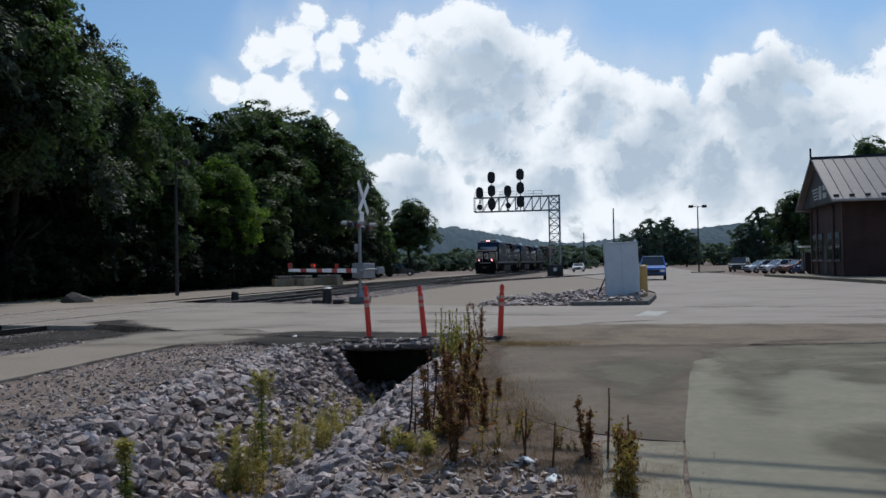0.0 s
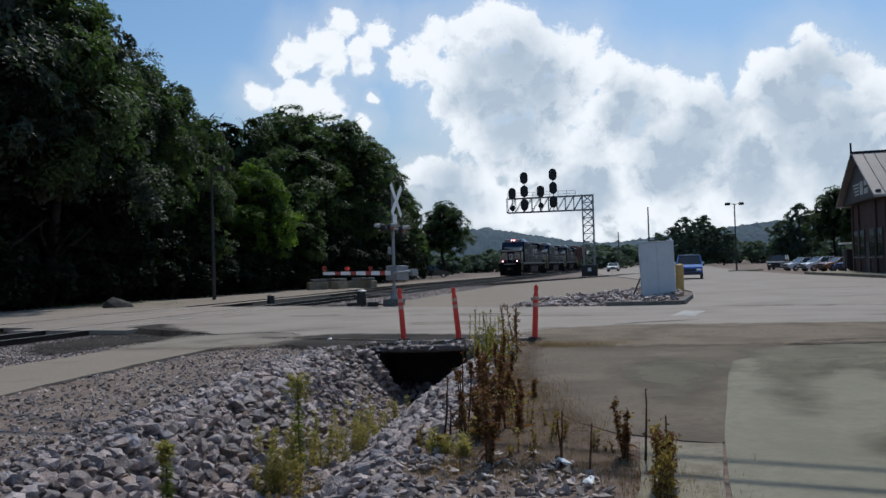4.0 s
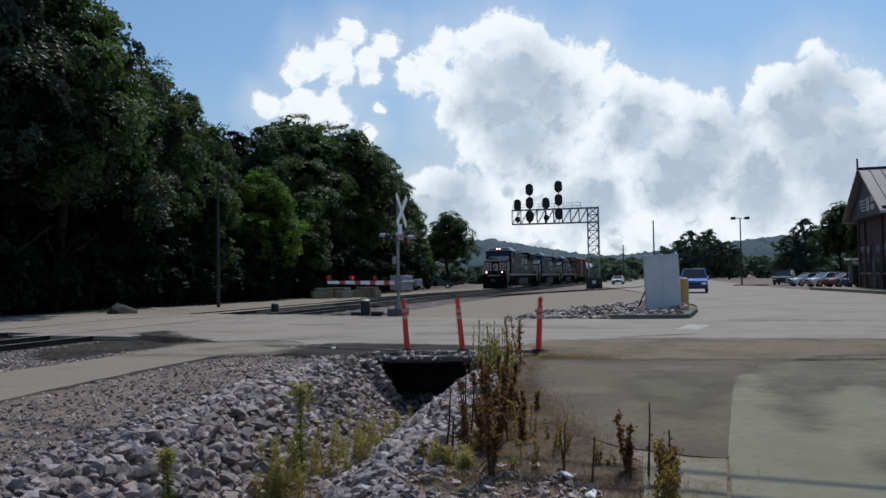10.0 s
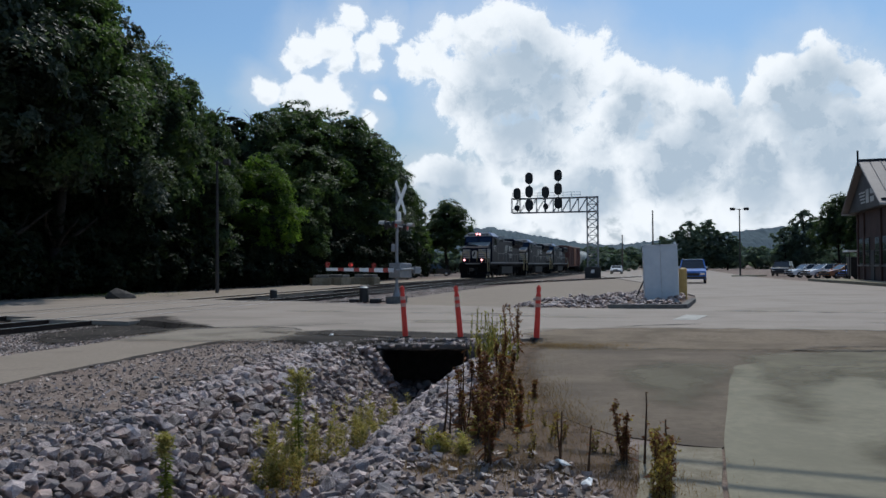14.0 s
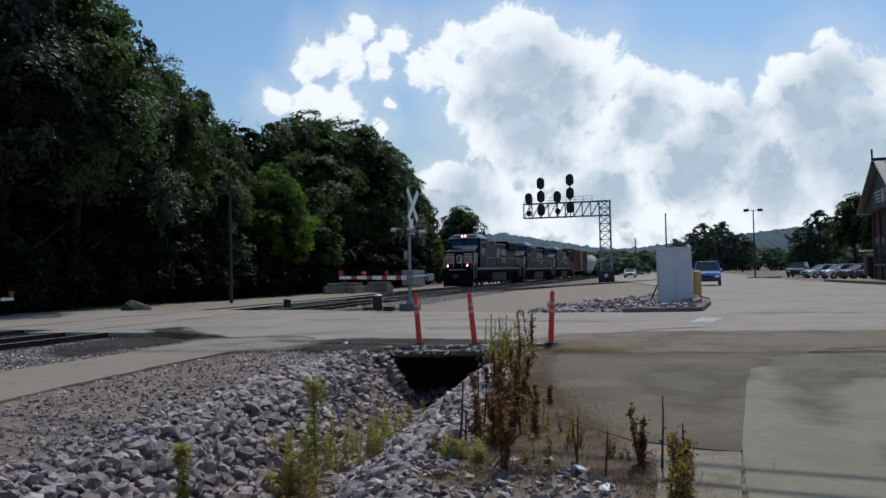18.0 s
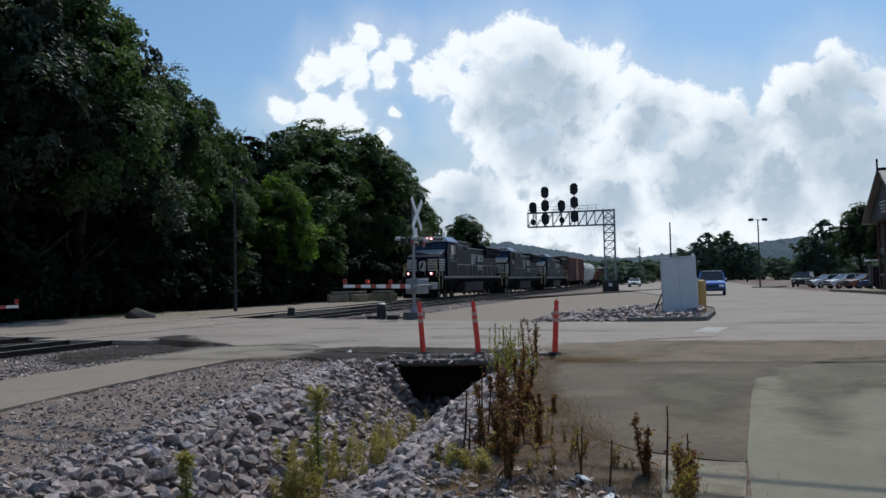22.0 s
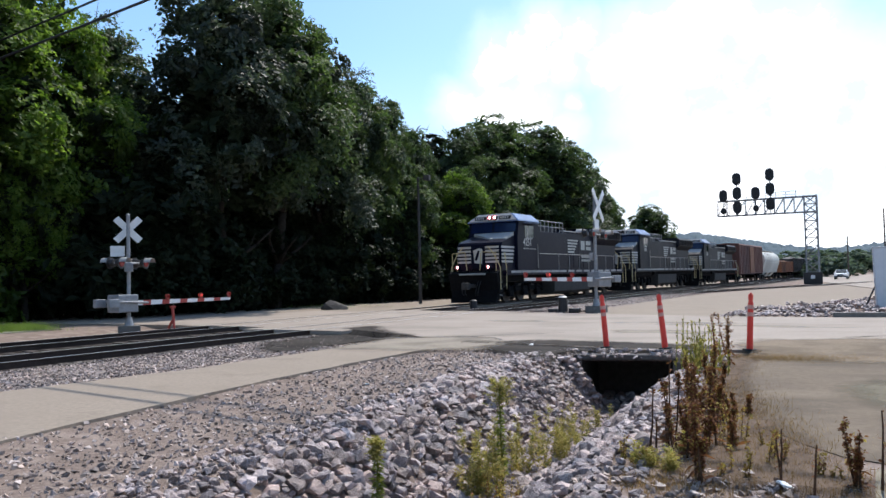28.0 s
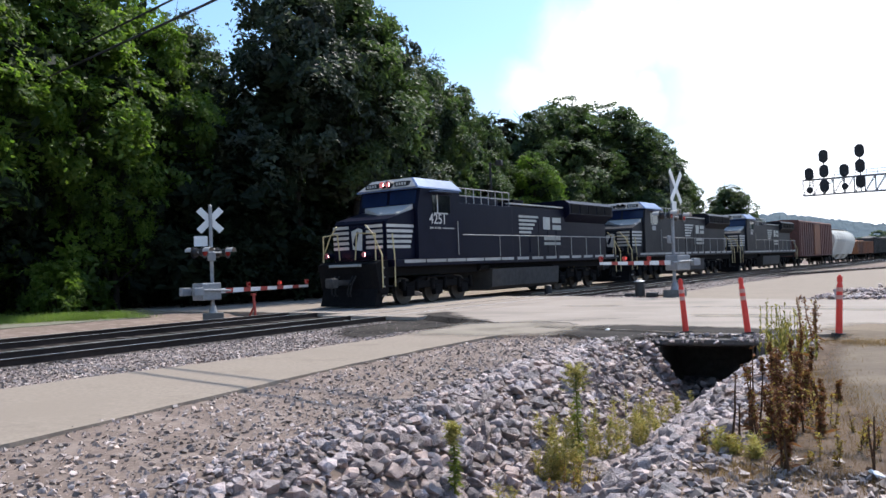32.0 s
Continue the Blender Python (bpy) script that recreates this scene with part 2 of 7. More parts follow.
MAT = {
    "dirt": surface("dirt", (0.158, 0.119, 0.0969), (0.268, 0.205, 0.168), 0.95, scale=16, bump=0.8, big=0.6, c3=(0.173, 0.13, 0.104), coords="World", dust=((0.326, 0.262, 0.22), 3.0, 0.48, 0.6)),
    "asphalt": surface("asphalt", (0.263, 0.218, 0.178), (0.331, 0.278, 0.231), 0.78, scale=14, bump=0.2, big=0.22, c3=(0.215, 0.18, 0.146), coords="World", stretch=(0.7, 1.0, 1.0), dust=((0.352, 0.294, 0.242), 0.45, 0.5, 0.5), spec=0.25),
    "old_asphalt": surface("old_asphalt", (0.137, 0.107, 0.0773), (0.189, 0.149, 0.109), 0.9, scale=12, bump=0.3, big=0.35, c3=(0.103, 0.0819, 0.0607), coords="World", stretch=(0.6, 1.2, 1.0), dust=((0.223, 0.178, 0.131), 1.1, 0.52, 0.55)),
    "path": surface("path", (0.237, 0.195, 0.154), (0.307, 0.254, 0.202), 0.9, scale=16, bump=0.15, big=0.2, c3=(0.252, 0.208, 0.164), coords="World", dust=((0.2, 0.164, 0.129), 1.3, 0.54, 0.5)),
    "concrete": surface("concrete", (0.212, 0.192, 0.137), (0.27, 0.245, 0.176), 0.85, scale=10, bump=0.12, big=0.3, c3=(0.195, 0.178, 0.127), coords="World", dust=((0.172, 0.153, 0.108), 0.9, 0.5, 0.6)),
    "slab": surface("slab", (0.215, 0.185, 0.13), (0.29, 0.255, 0.19), 0.9, scale=9, bump=0.3, big=0.8, c3=(0.15, 0.12, 0.08), coords="World"),
    "verge": surface("verge", (0.17, 0.165, 0.125), (0.25, 0.24, 0.185), 0.95, scale=8, bump=0.4, big=0.5, c3=(0.12, 0.125, 0.075), coords="World"),
    # headwall concrete made darker, with the recess's shade in its colour
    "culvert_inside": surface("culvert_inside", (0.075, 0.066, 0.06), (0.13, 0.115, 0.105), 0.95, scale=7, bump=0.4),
    "headwall": surface("headwall", (0.13, 0.12, 0.11), (0.20, 0.19, 0.17), 0.9, scale=7, bump=0.4),
    "crack": surface("crack", (0.03, 0.027, 0.023), (0.06, 0.053, 0.045), 0.95, scale=12, bump=0.4),
    "gravel": surface("gravel", (0.163, 0.131, 0.116), (0.347, 0.292, 0.259), 0.95, scale=28, bump=0.9, c3=(0.194, 0.161, 0.137), coords="World"),
    "gravel_stone": surface("gravel_stone", (0.242, 0.2, 0.182), (0.525, 0.438, 0.401), 0.6, scale=20, bump=0.3, per_island=0.6, tint=(0.86, 0.76, 0.67), spec=0.5, gloss_var=0.15),
    "rock": surface("rock", (0.284, 0.236, 0.233), (0.525, 0.443, 0.426), 0.55, scale=14, bump=1.0, big=1.2, c3=(0.158, 0.125, 0.116), per_object=0.45, tint=(0.98, 0.85, 0.74), spec=0.6, gloss_var=0.18),
    "rock_stuff": surface("rock_stuff", (0.273, 0.228, 0.225), (0.493, 0.416, 0.401), 0.55, scale=14, bump=1.0, big=1.2, c3=(0.147, 0.117, 0.107), per_island=0.5, tint=(0.97, 0.83, 0.72), spec=0.6, gloss_var=0.18),
    "ballast": surface("ballast", (0.04, 0.034, 0.03), (0.085, 0.075, 0.066), 0.95, scale=30, bump=1.0, c3=(0.06, 0.052, 0.046), coords="World"),
    "tie": surface("tie", (0.045, 0.035, 0.029), (0.10, 0.08, 0.066), 0.9, scale=12, bump=0.4, per_object=0.4),
    "rail": surface("rail", (0.035, 0.024, 0.02), (0.06, 0.042, 0.034), 0.75, scale=10, bump=0.2, spec=0.2),
    # glint of the polished steel is put into a pale, mostly diffuse colour
    "rail_head": surface("rail_head", (0.62, 0.61, 0.60), (0.76, 0.75, 0.74), 0.3, 0.3, scale=3, bump=0.0, c3=(0.5, 0.48, 0.45), spec=0.8),
    "boulder": surface("boulder", (0.06, 0.055, 0.05), (0.11, 0.10, 0.092), 0.9, scale=5, bump=0.5, spec=0.2),
    "bark": surface("bark", (0.022, 0.018, 0.015), (0.045, 0.038, 0.032), 0.95, scale=9, bump=0.6, spec=0.1),
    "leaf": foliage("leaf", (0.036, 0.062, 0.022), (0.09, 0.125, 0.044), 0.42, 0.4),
    # lighter leaf copy: sunlight on the left trees is put into its green
    "leaf_sunlit": foliage("leaf_sunlit", (0.06, 0.11, 0.016), (0.15, 0.21, 0.04), 0.55, 0.35),
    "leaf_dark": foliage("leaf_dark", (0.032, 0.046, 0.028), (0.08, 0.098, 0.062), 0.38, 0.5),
    # two darkened leaf colours that hold the shade under and inside the crowns
    "leaf_shade_dark": foliage("leaf_shade_dark", (0.010, 0.016, 0.008), (0.018, 0.026, 0.012), 0.2, 0.1),
    "leaf_inner_shade": foliage("leaf_inner_shade", (0.022, 0.034, 0.018), (0.04, 0.055, 0.03), 0.3, 0.1),
    # leaf colour of far trees, paled and blued to hold the haze
    "leaf_far_haze": foliage("leaf_far_haze", (0.09, 0.122, 0.098), (0.145, 0.182, 0.14), 0.3, 0.03),
    "straw": foliage("straw", (0.20, 0.115, 0.045), (0.36, 0.23, 0.10), 0.15, 0.15),
    "weed_stem": surface("weed_stem", (0.06, 0.032, 0.02), (0.11, 0.065, 0.038), 0.9, scale=20, bump=0.1, spec=0.1),
    "band": surface("band", (0.62, 0.30, 0.24), (0.72, 0.40, 0.32), 0.5, scale=10, bump=0.03),
    "grass": foliage("grass", (0.10, 0.16, 0.03), (0.16, 0.22, 0.05), 0.4),
    "weed_green": foliage("weed_green", (0.11, 0.135, 0.03), (0.27, 0.27, 0.06), 0.35, 0.2),
    "weed_tan": foliage("weed_tan", (0.20, 0.135, 0.04), (0.44, 0.33, 0.10), 0.3, 0.1),
    "weed_dry": foliage("weed_dry", (0.12, 0.047, 0.023), (0.27, 0.118, 0.056), 0.2, 0.1),
    "weed_head": foliage("weed_head", (0.30, 0.25, 0.085), (0.48, 0.40, 0.165), 0.3, 0.1),
    "weed_spike": foliage("weed_spike", (0.12, 0.10, 0.03), (0.25, 0.20, 0.06), 0.3, 0.1),
    "loco_black": surface("loco_black", (0.003, 0.0036, 0.012), (0.005, 0.006, 0.018), 0.42, scale=3, bump=0.02, big=1.0, c3=(0.0075, 0.0085, 0.02), spec=0.1),
    "loco_black_dusty": surface("loco_black_dusty", (0.010, 0.0105, 0.015), (0.018, 0.0185, 0.023), 0.5, scale=3, bump=0.03, big=1.0, c3=(0.028, 0.0275, 0.03), spec=0.12),
    "wheel_steel": surface("wheel_steel", (0.05, 0.04, 0.034), (0.10, 0.085, 0.07), 0.6, 0.4, scale=8, bump=0.1),
    "sill_grey": surface("sill_grey", (0.34, 0.33, 0.31), (0.42, 0.41, 0.39), 0.6, scale=6, bump=0.03, c3=(0.24, 0.23, 0.21)),
    # skylight on the locomotive's upward faces is put in as a pale colour
    "pale_top": surface("pale_top", (0.42, 0.395, 0.36), (0.50, 0.475, 0.44), 0.45, scale=5, bump=0.03, c3=(0.45, 0.42, 0.38)),
    "tank_grey": surface("tank_grey", (0.045, 0.043, 0.042), (0.07, 0.067, 0.064), 0.7, scale=5, bump=0.05, c3=(0.028, 0.027, 0.026), spec=0.15),
    "underframe": surface("underframe", (0.005, 0.005, 0.006), (0.011, 0.0105, 0.011), 0.85, scale=8, bump=0.2, spec=0.1),
    "loco_white": surface("loco_white", (0.48, 0.465, 0.43), (0.58, 0.56, 0.52), 0.5, scale=5, bump=0.02, c3=(0.38, 0.36, 0.32)),
    # the cab roof's sky reflection is put in as a blue-grey colour
    "loco_roof": surface("loco_roof", (0.13, 0.19, 0.34), (0.19, 0.26, 0.42), 0.35, 0.0, scale=4, bump=0.03, c3=(0.07, 0.09, 0.14)),
    "cab_glass": surface("cab_glass", (0.006, 0.014, 0.05), (0.01, 0.02, 0.07), 0.12, scale=2, bump=0.0, gloss_var=0.02, spec=0.5),
    "emblem_paint": surface("emblem_paint", (0.40, 0.40, 0.36), (0.50, 0.50, 0.45), 0.6, scale=5, bump=0.02, c3=(0.30, 0.29, 0.26)),
    "yellow_rail": surface("yellow_rail", (0.50, 0.40, 0.19), (0.60, 0.50, 0.28), 0.5, scale=6, bump=0.0),
    "galvanised": surface("galvanised", (0.23, 0.235, 0.245), (0.32, 0.325, 0.335), 0.55, 0.3, scale=8, bump=0.05, c3=(0.22, 0.22, 0.22)),
    "black_metal": surface("black_metal", (0.012, 0.012, 0.014), (0.025, 0.025, 0.027), 0.5, scale=6, bump=0.05),
    "white_paint": surface("white_paint", (0.72, 0.72, 0.70), (0.8, 0.8, 0.78), 0.5, scale=5, bump=0.03, c3=(0.6, 0.59, 0.56)),
    "worn_paint": surface("worn_paint", (0.40, 0.38, 0.34), (0.52, 0.50, 0.46), 0.8, scale=9, bump=0.1, big=1.5, c3=(0.30, 0.275, 0.23), coords="World"),
    "red_paint": surface("red_paint", (0.32, 0.045, 0.035), (0.40, 0.065, 0.045), 0.6, scale=5, bump=0.03, c3=(0.28, 0.06, 0.05)),
    "orange_post": surface("orange_post", (0.72, 0.045, 0.03), (0.80, 0.07, 0.045), 0.5, scale=6, bump=0.03, c3=(0.58, 0.05, 0.035)),
    "yellow_paint": surface("yellow_paint", (0.42, 0.27, 0.08), (0.5, 0.34, 0.12), 0.6, scale=5, bump=0.03, c3=(0.3, 0.21, 0.08)),
    "box_panel": surface("box_panel", (0.52, 0.56, 0.60), (0.60, 0.63, 0.66), 0.5, scale=3, bump=0.03, c3=(0.44, 0.47, 0.50)),
    "brick": surface("brick", (0.05, 0.026, 0.022), (0.075, 0.038, 0.031), 0.9, scale=8, bump=0.3, per_object=0.2),
    "dark_board": surface("dark_board", (0.045, 0.044, 0.046), (0.068, 0.066, 0.067), 0.7, scale=4, bump=0.1, spec=0.2),
    "metal_roof": surface("metal_roof", (0.135, 0.118, 0.118), (0.18, 0.16, 0.158), 0.5, 0.1, scale=2, bump=0.02, c3=(0.14, 0.12, 0.12)),
    "wood_pole": surface("wood_pole", (0.09, 0.07, 0.055), (0.15, 0.12, 0.10), 0.9, scale=6, bump=0.3),
    "glass": surface("glass", (0.01, 0.012, 0.015), (0.015, 0.018, 0.02), 0.06, scale=2, bump=0.0, gloss_var=0.02, spec=0.8),
    "chrome": surface("chrome", (0.6, 0.6, 0.6), (0.7, 0.7, 0.7), 0.15, 1.0, scale=3, bump=0.0),
    "tyre": surface("tyre", (0.012, 0.012, 0.012), (0.025, 0.025, 0.025), 0.9, scale=10, bump=0.1),
    "boxcar_brown": surface("boxcar_brown", (0.13, 0.055, 0.04), (0.19, 0.08, 0.06), 0.7, scale=3, bump=0.05, c3=(0.09, 0.045, 0.04)),
    "hopper_cream": surface("hopper_cream", (0.55, 0.54, 0.48), (0.65, 0.64, 0.58), 0.6, scale=3, bump=0.05, c3=(0.42, 0.40, 0.35)),
    "gondola_rust": surface("gondola_rust", (0.20, 0.08, 0.04), (0.28, 0.12, 0.06), 0.8, scale=4, bump=0.2, c3=(0.10, 0.06, 0.045)),
    "coal_car": surface("coal_car", (0.03, 0.03, 0.03), (0.06, 0.055, 0.05), 0.7, scale=4, bump=0.1),
    # distance haze is put into this blue-green colour
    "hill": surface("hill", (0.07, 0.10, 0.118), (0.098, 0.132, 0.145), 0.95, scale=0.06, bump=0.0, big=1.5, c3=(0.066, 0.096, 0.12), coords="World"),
    "headlight": glow("headlight", (1.0, 0.3, 0.32), 14.0),
    "ditch_glow": glow("ditch_glow", (1.0, 0.36, 0.38), 10.0),
    "red_lamp": glow("red_lamp", (1.0, 0.08, 0.05), 0.35),
    "red_lens": surface("red_lens", (0.25, 0.01, 0.01), (0.3, 0.02, 0.015), 0.2, scale=3, bump=0.0),
}

MAT["dust_brown"] = faded("dust_brown", (0.20, 0.154, 0.108), (0.268, 0.212, 0.153))
MAT["dust_pale"] = faded("dust_pale", (0.32, 0.276, 0.22), (0.40, 0.35, 0.283), 0.7, 0.9)
MAT["dust_lane"] = faded("dust_lane", (0.20, 0.178, 0.126), (0.255, 0.228, 0.165), 0.75, 1.2)
MAT["stain_dark"] = faded("stain_dark", (0.075, 0.066, 0.053), (0.115, 0.102, 0.083), 0.8, 1.4)
MAT["stain_olive"] = faded("stain_olive", (0.17, 0.15, 0.105), (0.21, 0.187, 0.135), 0.75, 1.0)
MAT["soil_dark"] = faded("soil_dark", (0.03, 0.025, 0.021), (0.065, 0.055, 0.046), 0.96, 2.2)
MAT["soil_red"] = faded("soil_red", (0.115, 0.08, 0.058), (0.19, 0.138, 0.10), 0.88, 3.2)
MAT["moss_tan"] = faded("moss_tan", (0.24, 0.175, 0.075), (0.33, 0.25, 0.12), 0.8, 3.0)


def car_paint(name, c):
    return surface(name, c, tuple(min(1.0, 1.15 * v) for v in c), 0.25, 0.0, scale=3, bump=0.0, gloss_var=0.05, spec=0.6)


MAT["paint_blue"] = car_paint("paint_blue", (0.05, 0.15, 0.46))
MAT["paint_white"] = car_paint("paint_white", (0.75, 0.76, 0.78))
MAT["paint_silver"] = car_paint("paint_silver", (0.55, 0.57, 0.60))
MAT["paint_black"] = car_paint("paint_black", (0.015, 0.016, 0.02))
MAT["paint_orange"] = car_paint("paint_orange", (0.32, 0.13, 0.05))
MAT["paint_grey"] = car_paint("paint_grey", (0.14, 0.15, 0.16))


# ---- mesh helpers ----
def box(bm, x0, x1, y0, y1, z0, z1, bevel=0.0):
    v = [bm.verts.new((x, y, z)) for z in (z0, z1) for y in (y0, y1) for x in (x0, x1)]
    f = [bm.faces.new([v[i] for i in q]) for q in ((0, 2, 3, 1), (4, 5, 7, 6), (0, 1, 5, 4), (2, 6, 7, 3), (0, 4, 6, 2), (1, 3, 7, 5))]
    if bevel:
        edges = list({e for q in f for e in q.edges})
        bmesh.ops.bevel(bm, geom=edges, offset=bevel, segments=2, affect="EDGES", profile=0.6)
    return bm


def prism(bm, pts, axis, a, b):
    """A solid: the outline pts, drawn in the two other axes in order, from a to b along the axis."""
    def at(p, d):
        q = list(p)
        q.insert(axis, d)
        return q
    lo, hi = [bm.verts.new(at(p, a)) for p in pts], [bm.verts.new(at(p, b)) for p in pts]
    n = len(pts)
    faces = [bm.faces.new(lo[::-1]), bm.faces.new(hi)] + [bm.faces.new((lo[i], lo[(i + 1) % n], hi[(i + 1) % n], hi[i])) for i in range(n)]
    bmesh.ops.recalc_face_normals(bm, faces=faces)
    return bm


def tube(bm, p, q, r, r2=None, seg=8):
    p, q = Vector(p), Vector(q)
    r2 = r if r2 is None else r2
    turn = (q - p).to_track_quat("Z", "Y").to_matrix()
    rings = []
    for c, rad in ((p, r), (q, r2)):
        rings.append([bm.verts.new(c + turn @ Vector((rad * math.cos(2 * math.pi * i / seg), rad * math.sin(2 * math.pi * i / seg), 0))) for i in range(seg)])
    for i in range(seg):
        bm.faces.new((rings[0][i], rings[0][(i + 1) % seg], rings[1][(i + 1) % seg], rings[1][i]))
    bm.faces.new(rings[0][::-1])
    bm.faces.new(rings[1])
    return bm


def rod(bm, pts, r, seg=6):
    for p, q in zip(pts, pts[1:]):
        tube(bm, p, q, r, seg=seg)
    return bm


def sweep(bm, pts, r0, r1, seg=6):
    """One unbroken round rod along pts that tapers from r0 to r1."""
    last, n = None, len(pts) - 1
    for i, p in enumerate(pts):
        p = Vector(p)
        way = (Vector(pts[min(i + 1, n)]) - Vector(pts[max(i - 1, 0)])).normalized()
        a = way.cross(Vector((0.3, 1, 0.2))).normalized()
        b = way.cross(a)
        r = r0 + (r1 - r0) * i / n
        ring = [bm.verts.new(p + (a * math.cos(2 * math.pi * k / seg) + b * math.sin(2 * math.pi * k / seg)) * r) for k in range(seg)]
        if last:
            for k in range(seg):
                bm.faces.new((last[k], last[(k + 1) % seg], ring[(k + 1) % seg], ring[k]))
        else:
            bm.faces.new(ring[::-1])
        last = ring
    bm.faces.new(last)
    bmesh.ops.recalc_face_normals(bm, faces=bm.faces[:])
    return bm


def mesh_of(name, bm, material, smooth=False):
    me = bpy.data.meshes.new(name)
    bm.normal_update()
    bm.to_mesh(me)
    bm.free()
    for m in material if isinstance(material, (list, tuple)) else [material]:
        me.materials.append(MAT[m] if isinstance(m, str) else m)
    if smooth:
        for p in me.polygons:
            p.use_smooth = True
    return me


def part(name, bm, material, parent=None, label="", smooth=False, m=None):
    ob = new(name, mesh_of(name, bm, material, smooth))
    ob.parent = parent
    if m is not None:
        ob.matrix_basis = m
    if label:
        ob["label"] = label
    return ob


def shared(name, mesh, parent, m, label=""):
    ob = new(name, mesh)
    ob.parent = parent
    ob.matrix_basis = m
    if label:
        ob["label"] = label
    return ob


def thing(name, label, category, group="", kind="", m=None):
    ob = tagged(new(name), label, category, group, kind)
    if m is not None:
        ob.matrix_basis = m
    return ob


def soup(name, verts, faces, material):
    me = bpy.data.meshes.new(name)
    me.from_pydata(verts, [], faces)
    me.materials.append(MAT[material])
    me.update()
    return me


def B():
    return bmesh.new()


# ---- ground, roads and tracks ----
TRACK0 = Vector((-20.8, 0.0))
TRACK_TURN = math.degrees(math.atan(0.245))
U = Vector((math.sin(radians(TRACK_TURN)), math.cos(radians(TRACK_TURN))))
N = Vector((U.y, -U.x))
NEAR_OFFSET = 4.0


def step(a, b, v):
    v = min(1.0, max(0.0, (v - a) / (b - a)))
    return v * v * (3 - 2 * v)


def fall(y):
    """The whole place falls gently away towards the distance."""
    return -0.22 * step(40, 115, y)


def drop(y):
    """How much lower the near stretch of the tracks lies than the ground beside it."""
    return 0.1 * (1 - step(45, 62, y))


def bed(x, y):
    off = (x - TRACK0.x) * N.x + (y - TRACK0.y) * N.y
    return drop(y) * step(-4.6, -3.4, off) * (1 - step(8.0, 8.6, off)) * (1.12 if y < 60 else 1)


DITCH = [(-1.15, 15.2), (-1.45, 13.5), (-1.85, 11.0), (-2.1, 8.8), (-2.25, 7.0), (-2.5, 4.0), (-2.9, -4.0)]


def ditch_x(y):
    pts = DITCH
    if y >= pts[0][1]:
        return pts[0][0]
    for (x1, y1), (x2, y2) in zip(pts, pts[1:]):
        if y >= y2:
            return x2 + (x1 - x2) * (y - y2) / (y1 - y2)
    return pts[-1][0]


def ditch(x, y):
    if y > 18.0 or y < -6:
        return 0.0
    d = x - ditch_x(y)
    if y > 15.05:
        return -1.12 if abs(d + 0.02) < 0.9 else 0.0
    side = 1.35 if d < 0 else 1.75
    deep = (0.98 + 0.1 * step(12.5, 14.5, y)) * step(-6, 2, y) * (1 - step(0.12, side, abs(d)))
    return -deep


def lie(x, y):
    """Height of the bare ground."""
    z = fall(y) - 0.06 + ditch(x, y) - bed(x, y)
    z += 0.03 * noise.noise((x * 0.7, y * 0.7, 3.1)) * (1 - step(5, 30, abs(y))) * (1 - step(0.2, 0.9, x))
    return z


def ground_sheet():
    def lines(parts):
        out = []
        for a, b, d in parts:
            out += list(np.arange(a, b, d))
        return out + [parts[-1][1]]
    xs = lines([(-3000, -300, 300), (-300, -60, 30), (-60, -24, 3), (-24, -9, 0.5), (-9, 4, 0.16), (4, 60, 4), (60, 300, 30), (300, 3000, 300)])
    ys = lines([(-600, -60, 90), (-60, -6, 6), (-6, 14.9, 0.2), (14.9, 15.2, 0.05), (15.2, 18.4, 0.4), (18.4, 62, 0.9), (62, 65, 3), (65, 200, 9), (200, 3200, 250)])
    verts = [(x, y, lie(x, y)) for y in ys for x in xs]
    n = len(xs)
    faces = [(j * n + i, j * n + i + 1, (j + 1) * n + i + 1, (j + 1) * n + i) for j in range(len(ys) - 1) for i in range(n - 1)]
    me = soup("ground", verts, faces, "dirt")
    for p in me.polygons:
        p.use_smooth = True
    tagged(new("ground", me), "grey-brown dirt and gravel ground with a ditch", "ground", kind="structure")


def worn(pts, amount, every=0.45, far=26.0):
    """An outline with a broken, uneven edge where it is close by."""
    out = []
    for (x1, y1), (x2, y2) in zip(pts, pts[1:] + pts[:1]):
        d = math.hypot(x2 - x1, y2 - y1)
        near = min(math.hypot(x1, y1), math.hypot(x2, y2)) < far
        n = max(1, int(min(d, 40) / every)) if near else 1
        for i in range(n):
            t = i / n
            x, y = x1 + (x2 - x1) * t, y1 + (y2 - y1) * t
            a = amount * (0 if i == 0 and not near else 1)
            out.append((x + a * (noise.noise((x * 1.3, y * 1.3, 7)) + 0.5 * noise.noise((x * 4, y * 4, 2))), y + a * (noise.noise((x * 1.3, y * 1.3, 17)) + 0.5 * noise.noise((x * 4, y * 4, 12)))))
    return out


